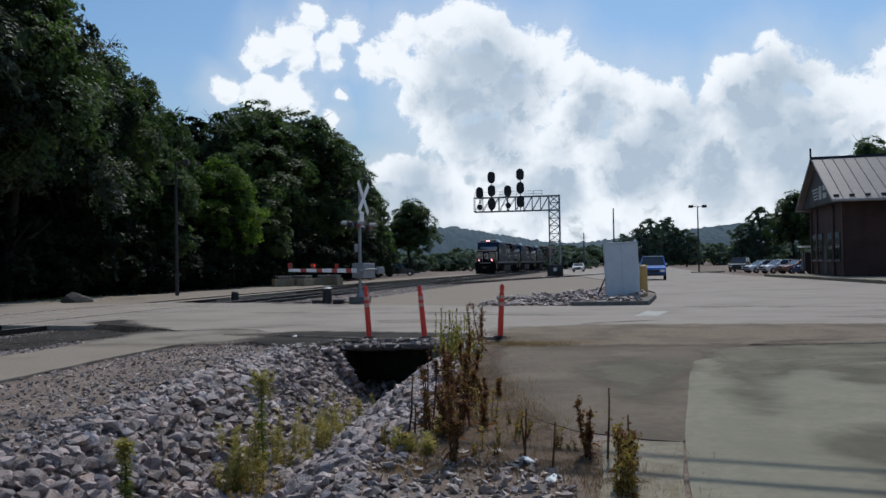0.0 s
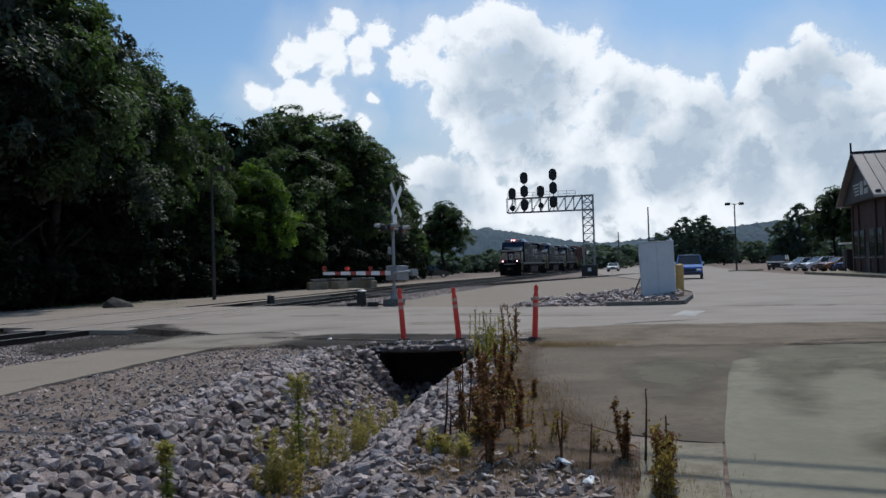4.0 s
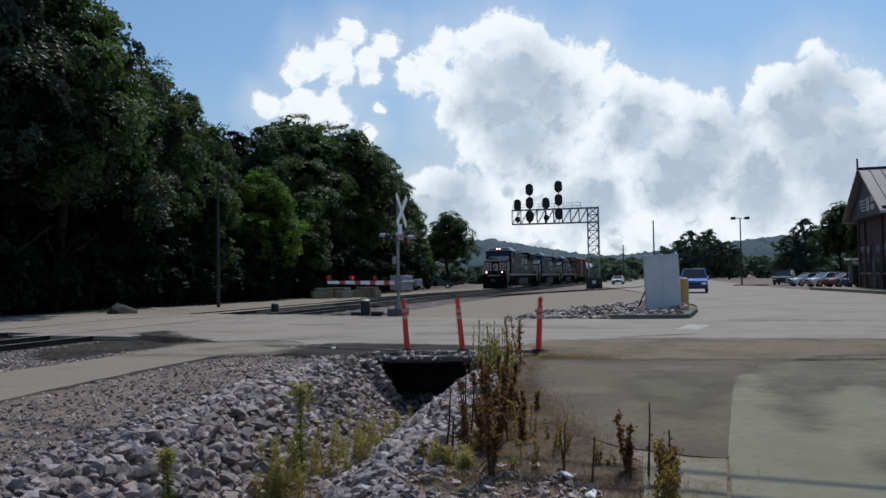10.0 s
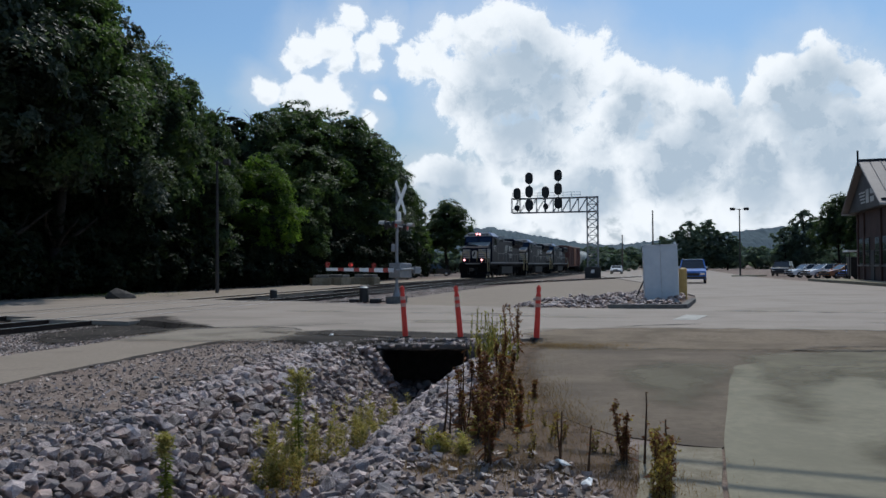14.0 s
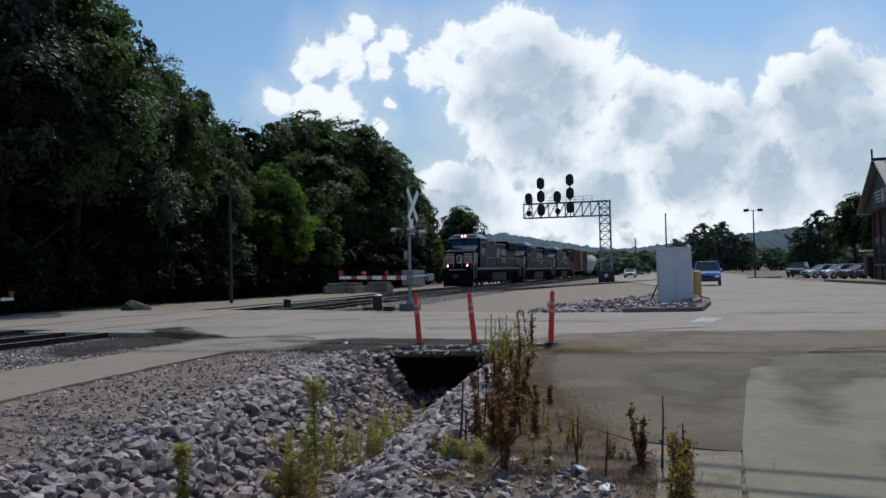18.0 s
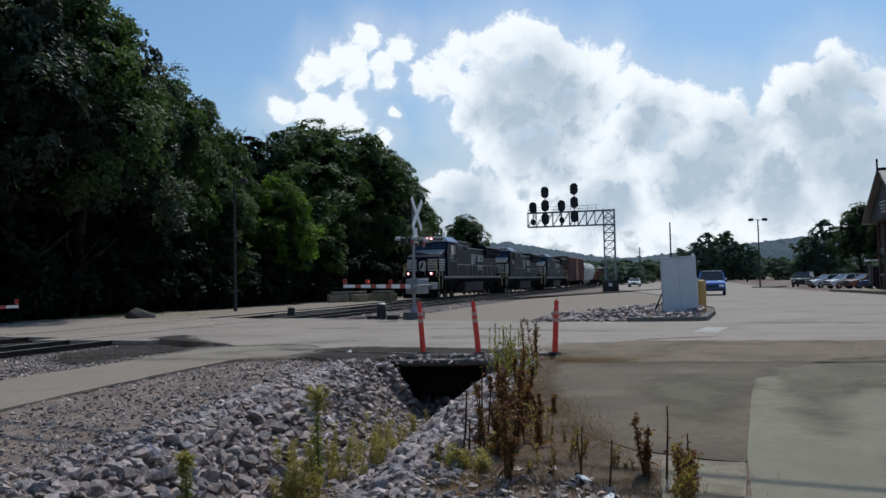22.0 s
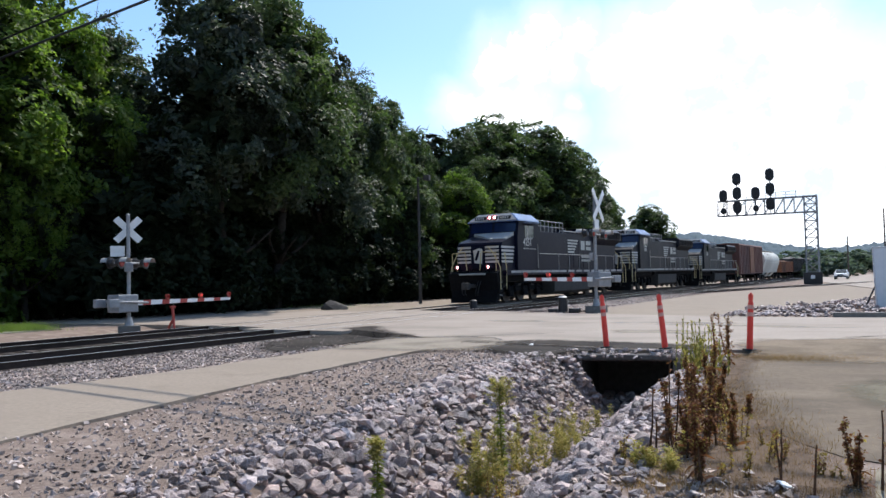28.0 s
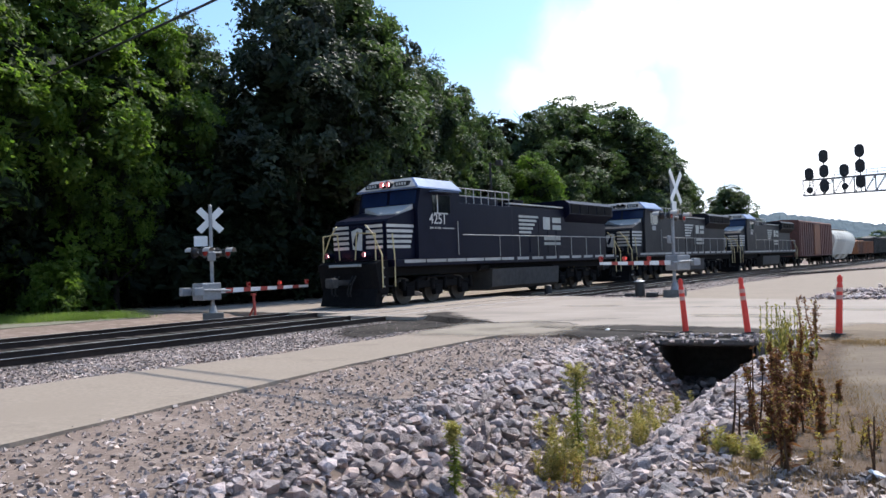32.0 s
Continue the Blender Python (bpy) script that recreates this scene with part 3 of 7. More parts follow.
def sheet(name, pts, material, top, label, category, thick=0.12, cell=6.0, wear=0.0, kind="structure"):
    """A paved area with its own thickness that follows the fall of the ground."""
    bm = B()
    bm.faces.new([bm.verts.new((x, y, 0)) for x, y in (worn(pts, wear) if wear else pts)])
    for axis in (0, 1):
        lo, hi = min(p[axis] for p in pts), max(p[axis] for p in pts)
        n = max(1, min(30, int((hi - lo) / cell)))
        for i in range(1, n):
            co = [0, 0, 0]
            co[axis] = lo + (hi - lo) * i / n
            no = [0, 0, 0]
            no[axis] = 1
            bmesh.ops.bisect_plane(bm, geom=bm.verts[:] + bm.edges[:] + bm.faces[:], plane_co=co, plane_no=no)
    bmesh.ops.recalc_face_normals(bm, faces=bm.faces[:])
    if sum(f.normal.z for f in bm.faces) < 0:
        bmesh.ops.reverse_faces(bm, faces=bm.faces[:])
    ext = bmesh.ops.extrude_face_region(bm, geom=bm.faces[:])
    ups = {g for g in ext["geom"] if isinstance(g, bmesh.types.BMVert)}
    for v in bm.verts:
        v.co.z = fall(v.co.y) + (top if v in ups else top - thick)
    bmesh.ops.recalc_face_normals(bm, faces=bm.faces[:])
    return tagged(part(name, bm, material), label, category, kind=kind)


def on_track(s, off=0.0):
    p = TRACK0 + U * s + N * off
    return p.x, p.y


ground_sheet()
# the street that crosses the tracks, and the large lot it opens into
ROAD = sheet("road", [(-30, 26.5), (-13.2, 22.9), (-10.6, 22.2), (-8.0, 20.0), (-5.3, 17.8), (-3.2, 16.6), (-1.6, 15.7), (0.2, 15.4), (1.6, 15.7), (3.0, 16.6), (9, 16.2), (30, 15.0), (70, 13), (70, 42), (23.5, 41),
                      (27.5, 69), (34, 100), (60, 210), (30, 210), (17, 110), (13.0, 60), (9.9, 36), (8.4, 30.3), (6.9, 25.8), (4.6, 25.9), (1.2, 26.9), (-3.2, 29.2), (-7.2, 31.2), (-12, 33), (-34, 38.5)],
             "asphalt", 0.0, "worn light grey asphalt road and lot", "road", wear=0.16)
sheet("path", [(-7.3, 1.0), (-6.6, 5.0), (-6.4, 8.0), (-6.2, 10.6), (-5.75, 13.2), (-5.3, 15.5), (-5.0, 17.6), (-5.5, 18.6), (-7.0, 18.0), (-7.65, 14.8), (-8.45, 11.5), (-9.7, 8.6), (-10.6, 5.0), (-12.0, -3.0), (-8.2, -3.0)],
      "path", -0.014, "narrow smooth grey asphalt path beside the track", "path", cell=3.0, wear=0.09)
sheet("gravel_shoulder", [(-12.6, -3.0), (-10.9, 5.0), (-9.8, 8.6), (-9.0, 10.6), (-8.2, 13.1), (-7.3, 17.0), (-8.0, 19.6), (-9.9, 21.4), (-11.2, 17.0), (-12.8, 10.6), (-15.2, 1.0), (-16.2, -3.0)],
      "gravel", -0.15, "strip of crushed grey gravel between track and path", "gravel", cell=3.0, wear=0.06)
sheet("ballast_shoulder", [on_track(32.6, NEAR_OFFSET + 1.7), on_track(31.8, NEAR_OFFSET + 4.0), on_track(40, NEAR_OFFSET + 4.6), on_track(52, NEAR_OFFSET + 4.2), on_track(64, NEAR_OFFSET + 1.9)],
      "gravel", -0.034, "shoulder of grey ballast gravel beside the track", "gravel", cell=4.0, wear=0.12)
sheet("old_pavement", [(1.68, 6.75), (2.03, 6.62), (3.05, 8.1), (3.9, 10.4), (4.5, 11.2), (6, 12.0), (9, 12.6), (30, 12.2), (30, 14.9), (9, 16.1), (3.0, 16.5), (1.65, 15.6), (1.0, 14.6), (0.75, 12.4), (0.62, 10.5), (0.6, 8.5), (1.0, 7.4), (1.3, 7.0)],
      "old_asphalt", -0.05, "dark dusty old asphalt apron with broken edges", "pavement", cell=3.0, wear=0.14)
sheet("concrete_lane", [(1.56, 4.9), (1.1, 3.4), (0.5, -3), (30, -3), (30, 12.8), (9, 13.2), (6, 12.5), (4.3, 12.1), (3.8, 11.7), (3.36, 10.55), (2.70, 8.61), (2.08, 6.72)],
      "concrete", -0.042, "pale grey-green worn concrete lane with dust", "pavement", cell=3.0, wear=0.015)
sheet("gutter_slab", [(1.35, 6.6), (2.0, 6.5), (1.52, 4.9), (1.05, 3.4), (0.55, 3.4), (0.95, 4.9)],
      "slab", -0.034, "weathered tan concrete slab beside the lane", "slab", cell=3.0, wear=0.04)
sheet("far_strip", [(-37, 38.9), (-34.2, 38.6), (-12.3, 33.1), (-10.6, 38), (-5.5, 60), (3.5, 95), (11, 124), (4, 126), (-5, 97), (-13, 62), (-17, 45), (-24, 44)],
      "path", -0.03, "pale gravel service strip along the trees", "road", cell=6.0)
sheet("far_verge", [(-60, 8), (-24.5, 12.0), (-21.5, 22.4), (-30, 26.3), (-60, 34)],
      "verge", -0.035, "pale dusty verge under the trees", "verge", cell=6.0)
sheet("dirt_track", [(-3.0, 29.3), (1.2, 27.0), (2.4, 28.2), (2.6, 33), (5, 36.5), (9.8, 38), (12.8, 58), (16, 100), (3, 60), (-3.6, 44), (-5, 36)],
      "path", -0.04, "pale dusty dirt patch beside the tracks", "road", cell=6.0, wear=0.2)


def to_border(x, y, pts):
    best = 1e9
    for (x1, y1), (x2, y2) in zip(pts, pts[1:] + pts[:1]):
        dx, dy = x2 - x1, y2 - y1
        t = max(0.0, min(1.0, ((x - x1) * dx + (y - y1) * dy) / (dx * dx + dy * dy)))
        best = min(best, math.hypot(x - x1 - t * dx, y - y1 - t * dy))
    return best


def drift(name, pts, material, top, soft, cell, label):
    """A thin film of dust or stain on the paving that fades out over soft metres; top: height, or a function of x and y."""
    x0, x1, y0, y1 = min(p[0] for p in pts), max(p[0] for p in pts), min(p[1] for p in pts), max(p[1] for p in pts)
    nx, ny = int((x1 - x0) / cell) + 2, int((y1 - y0) / cell) + 2
    verts, fade = [], []
    for j in range(ny):
        for i in range(nx):
            x, y = x0 + i * cell, y0 + j * cell
            z = top(x, y) if callable(top) else top
            verts.append((x, y, z + fall(y)))
            fade.append(min(1.0, to_border(x, y, pts) / soft) if inside(x, y, pts) else 0.0)
    faces = []
    for j in range(ny - 1):
        for i in range(nx - 1):
            q = (j * nx + i, j * nx + i + 1, (j + 1) * nx + i + 1, (j + 1) * nx + i)
            if max(fade[v] for v in q) > 0:
                faces.append(q)
    me = soup(name, verts, faces, material)
    me.attributes.new("fade", "FLOAT", "POINT").data.foreach_set("value", fade)
    tagged(new(name, me), label, "dust", kind="structure")


def stone_mesh(name, rng, material, points=11, flat=0.75):
    """One angular broken stone, about one unit wide."""
    bm = B()
    for _ in range(points):
        v = Vector((rng.gauss(0, 1), rng.gauss(0, 1), rng.gauss(0, 1))).normalized() * rng.uniform(0.42, 0.55)
        bm.verts.new((v.x * rng.uniform(0.9, 1.25), v.y, v.z * flat))
    bmesh.ops.convex_hull(bm, input=bm.verts[:])
    for v in [v for v in bm.verts if not v.link_faces]:
        bm.verts.remove(v)
    bmesh.ops.recalc_face_normals(bm, faces=bm.faces[:])
    return mesh_of(name, bm, material)


def scatter(name, rows, meshes, material, label, category, rng, joined=True):
    """Many stones joined to one mesh: rows of x, y, z, size."""
    verts, faces, base = [], [], 0
    shapes = [(np.array([v.co[:] for v in m.vertices]), [tuple(p.vertices) for p in m.polygons]) for m in meshes]
    for x, y, z, s in rows:
        vs, fs = shapes[rng.randrange(len(shapes))]
        r = np.array(Euler((rng.uniform(-0.5, 0.5), rng.uniform(-0.5, 0.5), rng.uniform(0, 6.3))).to_matrix())
        w = (vs * s) @ r.T + (x, y, z)
        verts.append(w)
        faces += [tuple(i + base for i in f) for f in fs]
        base += len(vs)
    return tagged(new(name, soup(name, np.concatenate(verts).tolist(), faces, material)), label, category, kind="stuff")


def inside(x, y, pts):
    hit = False
    for (x1, y1), (x2, y2) in zip(pts, pts[1:] + pts[:1]):
        if (y1 > y) != (y2 > y) and x < (x2 - x1) * (y - y1) / (y2 - y1) + x1:
            hit = not hit
    return hit


def riprap():
    """The broken stone that lines the ditch, and the small gravel round it."""
    rng = random.Random(11)
    big = [stone_mesh("rock", rng, "rock", 15 + i % 5, 0.62 + 0.06 * (i % 5)) for i in range(12)]
    joined = [stone_mesh("rock_part", rng, "rock_stuff", 13 + i % 3, 0.72) for i in range(10)]
    small = [stone_mesh("gravel_part", rng, "gravel_stone", 7, 0.7) for i in range(8)]
    root = thing("rock_bank", "bank of grey broken rip-rap rocks lining the ditch", "rocks")
    singles, rest, tiny = [], [], []
    y = 4.2
    tries = 0
    while tries < 45000:
        tries += 1
        y = 3.0 + 12.0 * rng.random() ** 1.25
        x = rng.uniform(-4.6, 0.6)
        d = x - ditch_x(y)
        left_edge = -3.74 - ditch_x(y) - 0.16 * noise.noise((y * 0.8, 1, 1)) + 0.2 * step(12, 14.5, y)
        right_edge = 1.85 + 0.3 * noise.noise((y * 0.9, 5, 1)) - 0.25 * step(9, 5, y)
        if not (left_edge < d < right_edge) or y > 14.75 + (0.5 if d < -0.9 else 0):
            continue
        # the loose stones thin out towards the rims and turn finer on the far right
        rim = max(d / right_edge if d > 0 else d / left_edge, 0)
        if rng.random() < step(0.8, 1.0, rim) * 0.7:
            continue
        if y > 14.45 and abs(d + 0.05) < 0.7:
            continue
        s = rng.choice((0.1, 0.13, 0.15, 0.18, 0.22)) * rng.uniform(0.85, 1.2) * (1.0 - 0.35 * step(0.6, 1.0, rim)) * (1 - 0.3 * step(10.5, 14.5, y))
        row = (x, y, lie(x, y) + s * rng.uniform(0.05, 0.3), s)
        rest.append(row)
        if len(rest) >= 5200:
            break
    near = [r for r in rest if 4.8 < r[1] < 9.2 and r[3] > 0.14][:300]
    keep = set(near)
    for x, y, z, s in near:
        shared("rock", big[rng.randrange(12)], root, Matrix.LocRotScale((x, y, z), Euler((rng.uniform(-0.5, 0.5), rng.uniform(-0.5, 0.5), rng.uniform(0, 6.3))), (s, s, s)))
    # smaller stones between the large ones, and a ragged row of them over the culvert's lip
    for _ in range(5200):
        y = 3.0 + 12.0 * rng.random()
        x = ditch_x(y) + rng.uniform(-1.75, 2.0)
        if not (y > 14.4 and abs(x - ditch_x(y) + 0.05) < 0.75):
            s = rng.uniform(0.045, 0.11)
            rest.append((x, y, lie(x, y) + s * 0.3, s))
    for _ in range(90):
        u = rng.random()
        rest.append((-2.12 + 0.55 * u + rng.uniform(-0.2, 0.06), 14.72 + 0.22 * rng.random(), -0.1 - 0.9 * u, rng.uniform(0.1, 0.2)))
    for _ in range(60):
        x, y = rng.uniform(-1.8, -0.4), rng.uniform(14.9, 16.6)
        rest.append((x, y, -1.12 + rng.uniform(0.0, 0.12), rng.uniform(0.1, 0.24)))
    for _ in range(210):
        x = rng.uniform(-2.5, 0.35)
        s = rng.choice((0.03, 0.045, 0.06, 0.09, 0.12))
        f = rng.random()
        rest.append((x, 15.02 + 0.5 * f, -0.10 + 0.09 * f + 0.02 * rng.random(), s))
    scatter("riprap", [r for r in rest if r not in keep], joined, "rock_stuff", "grey broken rip-rap stones in the ditch", "rocks", rng)
    # small gravel on the shoulder between ditch and path, on the shelf in front and by the road's edge
    for _ in range(36000):
        y = 3.2 + 14.2 * rng.random() ** 1.1
        x = rng.uniform(-8.0, 1.3)
        d = x - ditch_x(y)
        shoulder = d < -1.2 and x > -6.75 + 0.09 * (y - 5) + 0.02 * (y - 8) * (y > 8) + 0.12 * noise.noise((y * 2.0, 3, 3)) and y < 17.5 - 0.55 * max(0, -1.6 - x)
        shelf = y < 6.25 + 0.25 * noise.noise((x * 2, 4, 4)) and 1.2 < d and x < 1.05 - 0.15 * (y - 4)
        edge = 14.3 < y < 15.6 and -2.8 < x < 0.6
        if not (shoulder or shelf or edge):
            continue
        if shoulder and rng.random() < 0.45 * step(-2.6, -3.8, d):
            continue
        s = rng.choice((0.016, 0.02, 0.026, 0.034, 0.048, 0.07) if not shelf else (0.03, 0.04, 0.055, 0.07, 0.09)) * rng.uniform(0.8, 1.3)
        tiny.append((x, y, lie(x, y) + s * 0.15, s))
    scatter("gravel", tiny, small, "gravel_stone", "small grey gravel on the shoulder of the ditch", "gravel", rng)
    # heap of stone round the cabinet across the road
    heap = []
    patch = [(0.9, 27.3), (2.6, 30.5), (7.0, 36), (9.3, 35.2), (8.0, 30.6), (6.7, 26.4), (5.0, 26.5)]
    while len(heap) < 1700:
        x, y = rng.uniform(0.8, 9.5), rng.uniform(26, 36)
        if inside(x, y, patch):
            s = rng.uniform(0.07, 0.22)
            heap.append((x, y, -0.06 + s * 0.3 + 0.22 * step(0, 1.6, min(x - 1.0, y - 26.6)) * step(9.6, 8, x) * (0.6 + noise.noise((x, y, 4))), s))
    scatter("stone_patch", heap, joined, "rock_stuff", "patch of broken grey stone beside the road", "rocks", rng)
    # ballast at the ties' ends and in the beds near the crossing
    bal = []
    for _ in range(15000):
        s_along = -2 + 62 * rng.random() ** 1.5
        off = rng.uniform(-2.3, NEAR_OFFSET + 3.6)
        x, y = on_track(s_along, off)
        if inside(x, y, [(-12.9, 22.9), (-10.2, 22.0), (-7.5, 19.8), (-3, 16), (2, 26.5), (-3.2, 29.6), (-7.2, 31.6), (-12, 33.4), (-24, 36), (-24, 25)]):
            continue
        if x > -10.2 + 0.27 * (y - 6) and y < 19:
            continue
        if min(abs(off), abs(off - NEAR_OFFSET)) < (0.9 if off > NEAR_OFFSET else 1.45):
            continue
        s = rng.uniform(0.05, 0.10)
        bal.append((x, y, fall(y) - 0.06 - bed(x, y) + s * 0.25, s))
    for _ in range(17000):
        y = -1 + 22.5 * rng.random()
        left, right = -15.75 + 0.245 * y, -11.3 + 0.235 * y
        x = rng.uniform(left, right + 0.25)
        s = rng.uniform(0.035, 0.08)
        bal.append((x, y, max(-0.145, lie(x, y)) + s * 0.2, s))
    for _ in range(2200):
        x, y = on_track(33 + 28 * rng.random() ** 1.3, NEAR_OFFSET + rng.uniform(1.6, 4.4))
        s = rng.uniform(0.05, 0.1)
        bal.append((x, y, fall(y) - 0.034 + s * 0.2, s))
    scatter("ballast", bal, small, "gravel_stone", "crushed grey stone ballast along the tracks", "ballast", rng)


def culvert():
    """Concrete headwall with a dark box opening under the road's edge."""
    root = thing("culvert", "low concrete culvert with a dark opening under the road", "culvert", kind="structure", m=pose(-1.08, 14.95, -0.06))
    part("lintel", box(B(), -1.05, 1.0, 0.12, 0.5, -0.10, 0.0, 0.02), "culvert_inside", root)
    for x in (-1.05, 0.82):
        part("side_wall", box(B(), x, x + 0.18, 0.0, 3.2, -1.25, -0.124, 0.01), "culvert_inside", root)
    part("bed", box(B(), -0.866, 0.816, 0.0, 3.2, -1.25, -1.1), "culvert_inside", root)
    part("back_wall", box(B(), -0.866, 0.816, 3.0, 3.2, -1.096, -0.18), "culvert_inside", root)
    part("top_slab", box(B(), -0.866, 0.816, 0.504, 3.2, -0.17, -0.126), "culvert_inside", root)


RAIL_PROFILE = [(-0.07, 0.0), (-0.07, 0.015), (-0.012, 0.03), (-0.012, 0.13), (-0.036, 0.14), (-0.036, 0.17), (0.036, 0.17), (0.036, 0.14), (0.012, 0.13), (0.012, 0.03), (0.07, 0.015), (0.07, 0.0)]
SIDING = [(-7.5, 38.0), (-4.9, 47.0), (-1.5, 55.5), (3.0, 64.5), (9.0, 76.5), (16.0, 90.0), (22.5, 104.0), (28.0, 122.0), (34.0, 150.0), (42.0, 185.0)]


def tracks():
    """Two parallel tracks and a third that leaves the nearer one."""
    def straight(off):
        return [(*on_track(s, off), math.radians(-TRACK_TURN)) for s in np.arange(-12, 336, 6.0)]

    def bent():
        out = []
        pts = [Vector(p) for p in SIDING]
        for i in range(len(pts) - 1):
            p0, p1, p2, p3 = pts[max(i - 1, 0)], pts[i], pts[i + 1], pts[min(i + 2, len(pts) - 1)]
            for j in range(4):
                t = j / 4
                q = 0.5 * (2 * p1 + (p2 - p0) * t + (2 * p0 - 5 * p1 + 4 * p2 - p3) * t * t + (3 * p1 - p0 - 3 * p2 + p3) * t ** 3)
                out.append(q)
        return [(p.x, p.y, -math.atan2((q - p).x, (q - p).y)) for p, q in zip(out, out[1:])]

    tie = mesh_of("tie", box(B(), -1.3, 1.3, -0.11, 0.11, -0.17, 0.0, 0.012), "tie")
    plate = mesh_of("tie_plate", box(B(), -0.18, 0.18, -0.09, 0.09, 0.0, 0.016), "rail")
    rng = random.Random(4)
    for name, pts, label, low in (("track", straight(0.0), "main railway track with brown rails on dark wooden ties", 0.0), ("track", straight(NEAR_OFFSET), "railway track with shiny rail heads on dark wooden ties", 0.0),
                             ("siding", bent(), "siding track that curves away from the main tracks", -0.07)):
        root = thing(name, label, "railway track", kind="structure")
        for side in (-0.753, 0.753):
            bm = B()
            rows = []
            for x, y, a in pts:
                z = fall(y) - 0.05 + low - drop(y)
                rows.append([bm.verts.new((x + (side + p) * math.cos(a), y + (side + p) * math.sin(a), z + h)) for p, h in RAIL_PROFILE])
            for r1, r2 in zip(rows, rows[1:]):
                for i in range(len(RAIL_PROFILE) - 1):
                    f = bm.faces.new((r1[i], r2[i], r2[i + 1], r1[i + 1]))
                    f.material_index = 1 if i == 5 else 0
            bmesh.ops.recalc_face_normals(bm, faces=bm.faces[:])
            part("rail", bm, ["rail", "rail_head"], root)
        bm = B()
        rows = []
        for x, y, a in pts:
            rows.append([bm.verts.new((x + d * math.cos(a), y + d * math.sin(a), fall(y) + low * 0.5 + h - drop(y))) for d, h in ((-2.3, -0.12), (-1.7, -0.052), (1.7, -0.052), (2.3, -0.12))])
        for r1, r2 in zip(rows, rows[1:]):
            for i in range(3):
                bm.faces.new((r1[i], r1[i + 1], r2[i + 1], r2[i]))
        part("ballast_bed", bm, "ballast", root)
        if name == "track":
            off = 0.0 if "main" in label else NEAR_OFFSET
            for i in range(150):
                s = -4 + 0.52 * i
                x, y = on_track(s, off + rng.uniform(-0.06, 0.06))
                if 22.8 < s < 35.5:
                    continue
                shared("tie", tie, root, pose(x, y, fall(y) - drop(y) - 0.03 + rng.uniform(-0.012, 0.012), 0, 0, -TRACK_TURN + rng.uniform(-1.2, 1.2)))
        # boards and paving that fill the track where the street crosses
        if name == "track":
            off = 0.0 if "main" in label else NEAR_OFFSET
            for a, b, z1, z2 in ((-0.66, 0.66, 0.014, 0.014), (0.80, 2.0, 0.016, 0.004), (-2.0, -0.80, 0.004, 0.016)):
                bm = B()
                s1, s2 = (23.6, 34.6) if off == 0 else (22.6, 34.2)
                lo = [on_track(s1, off + a), on_track(s1, off + b), on_track(s2, off + b), on_track(s2, off + a)]
                zt = [z1, z2, z2, z1]
                top = [bm.verts.new((*p, z)) for p, z in zip(lo, zt)]
                bot = [bm.verts.new((*p, -0.1)) for p in lo]
                bm.faces.new(top)
                for i in range(4):
                    bm.faces.new((bot[i], bot[(i + 1) % 4], top[(i + 1) % 4], top[i]))
                bmesh.ops.recalc_face_normals(bm, faces=bm.faces[:])
                part("crossing_panel", bm, "asphalt", root, "worn asphalt filling beside the rail")


tracks()
culvert()
riprap()


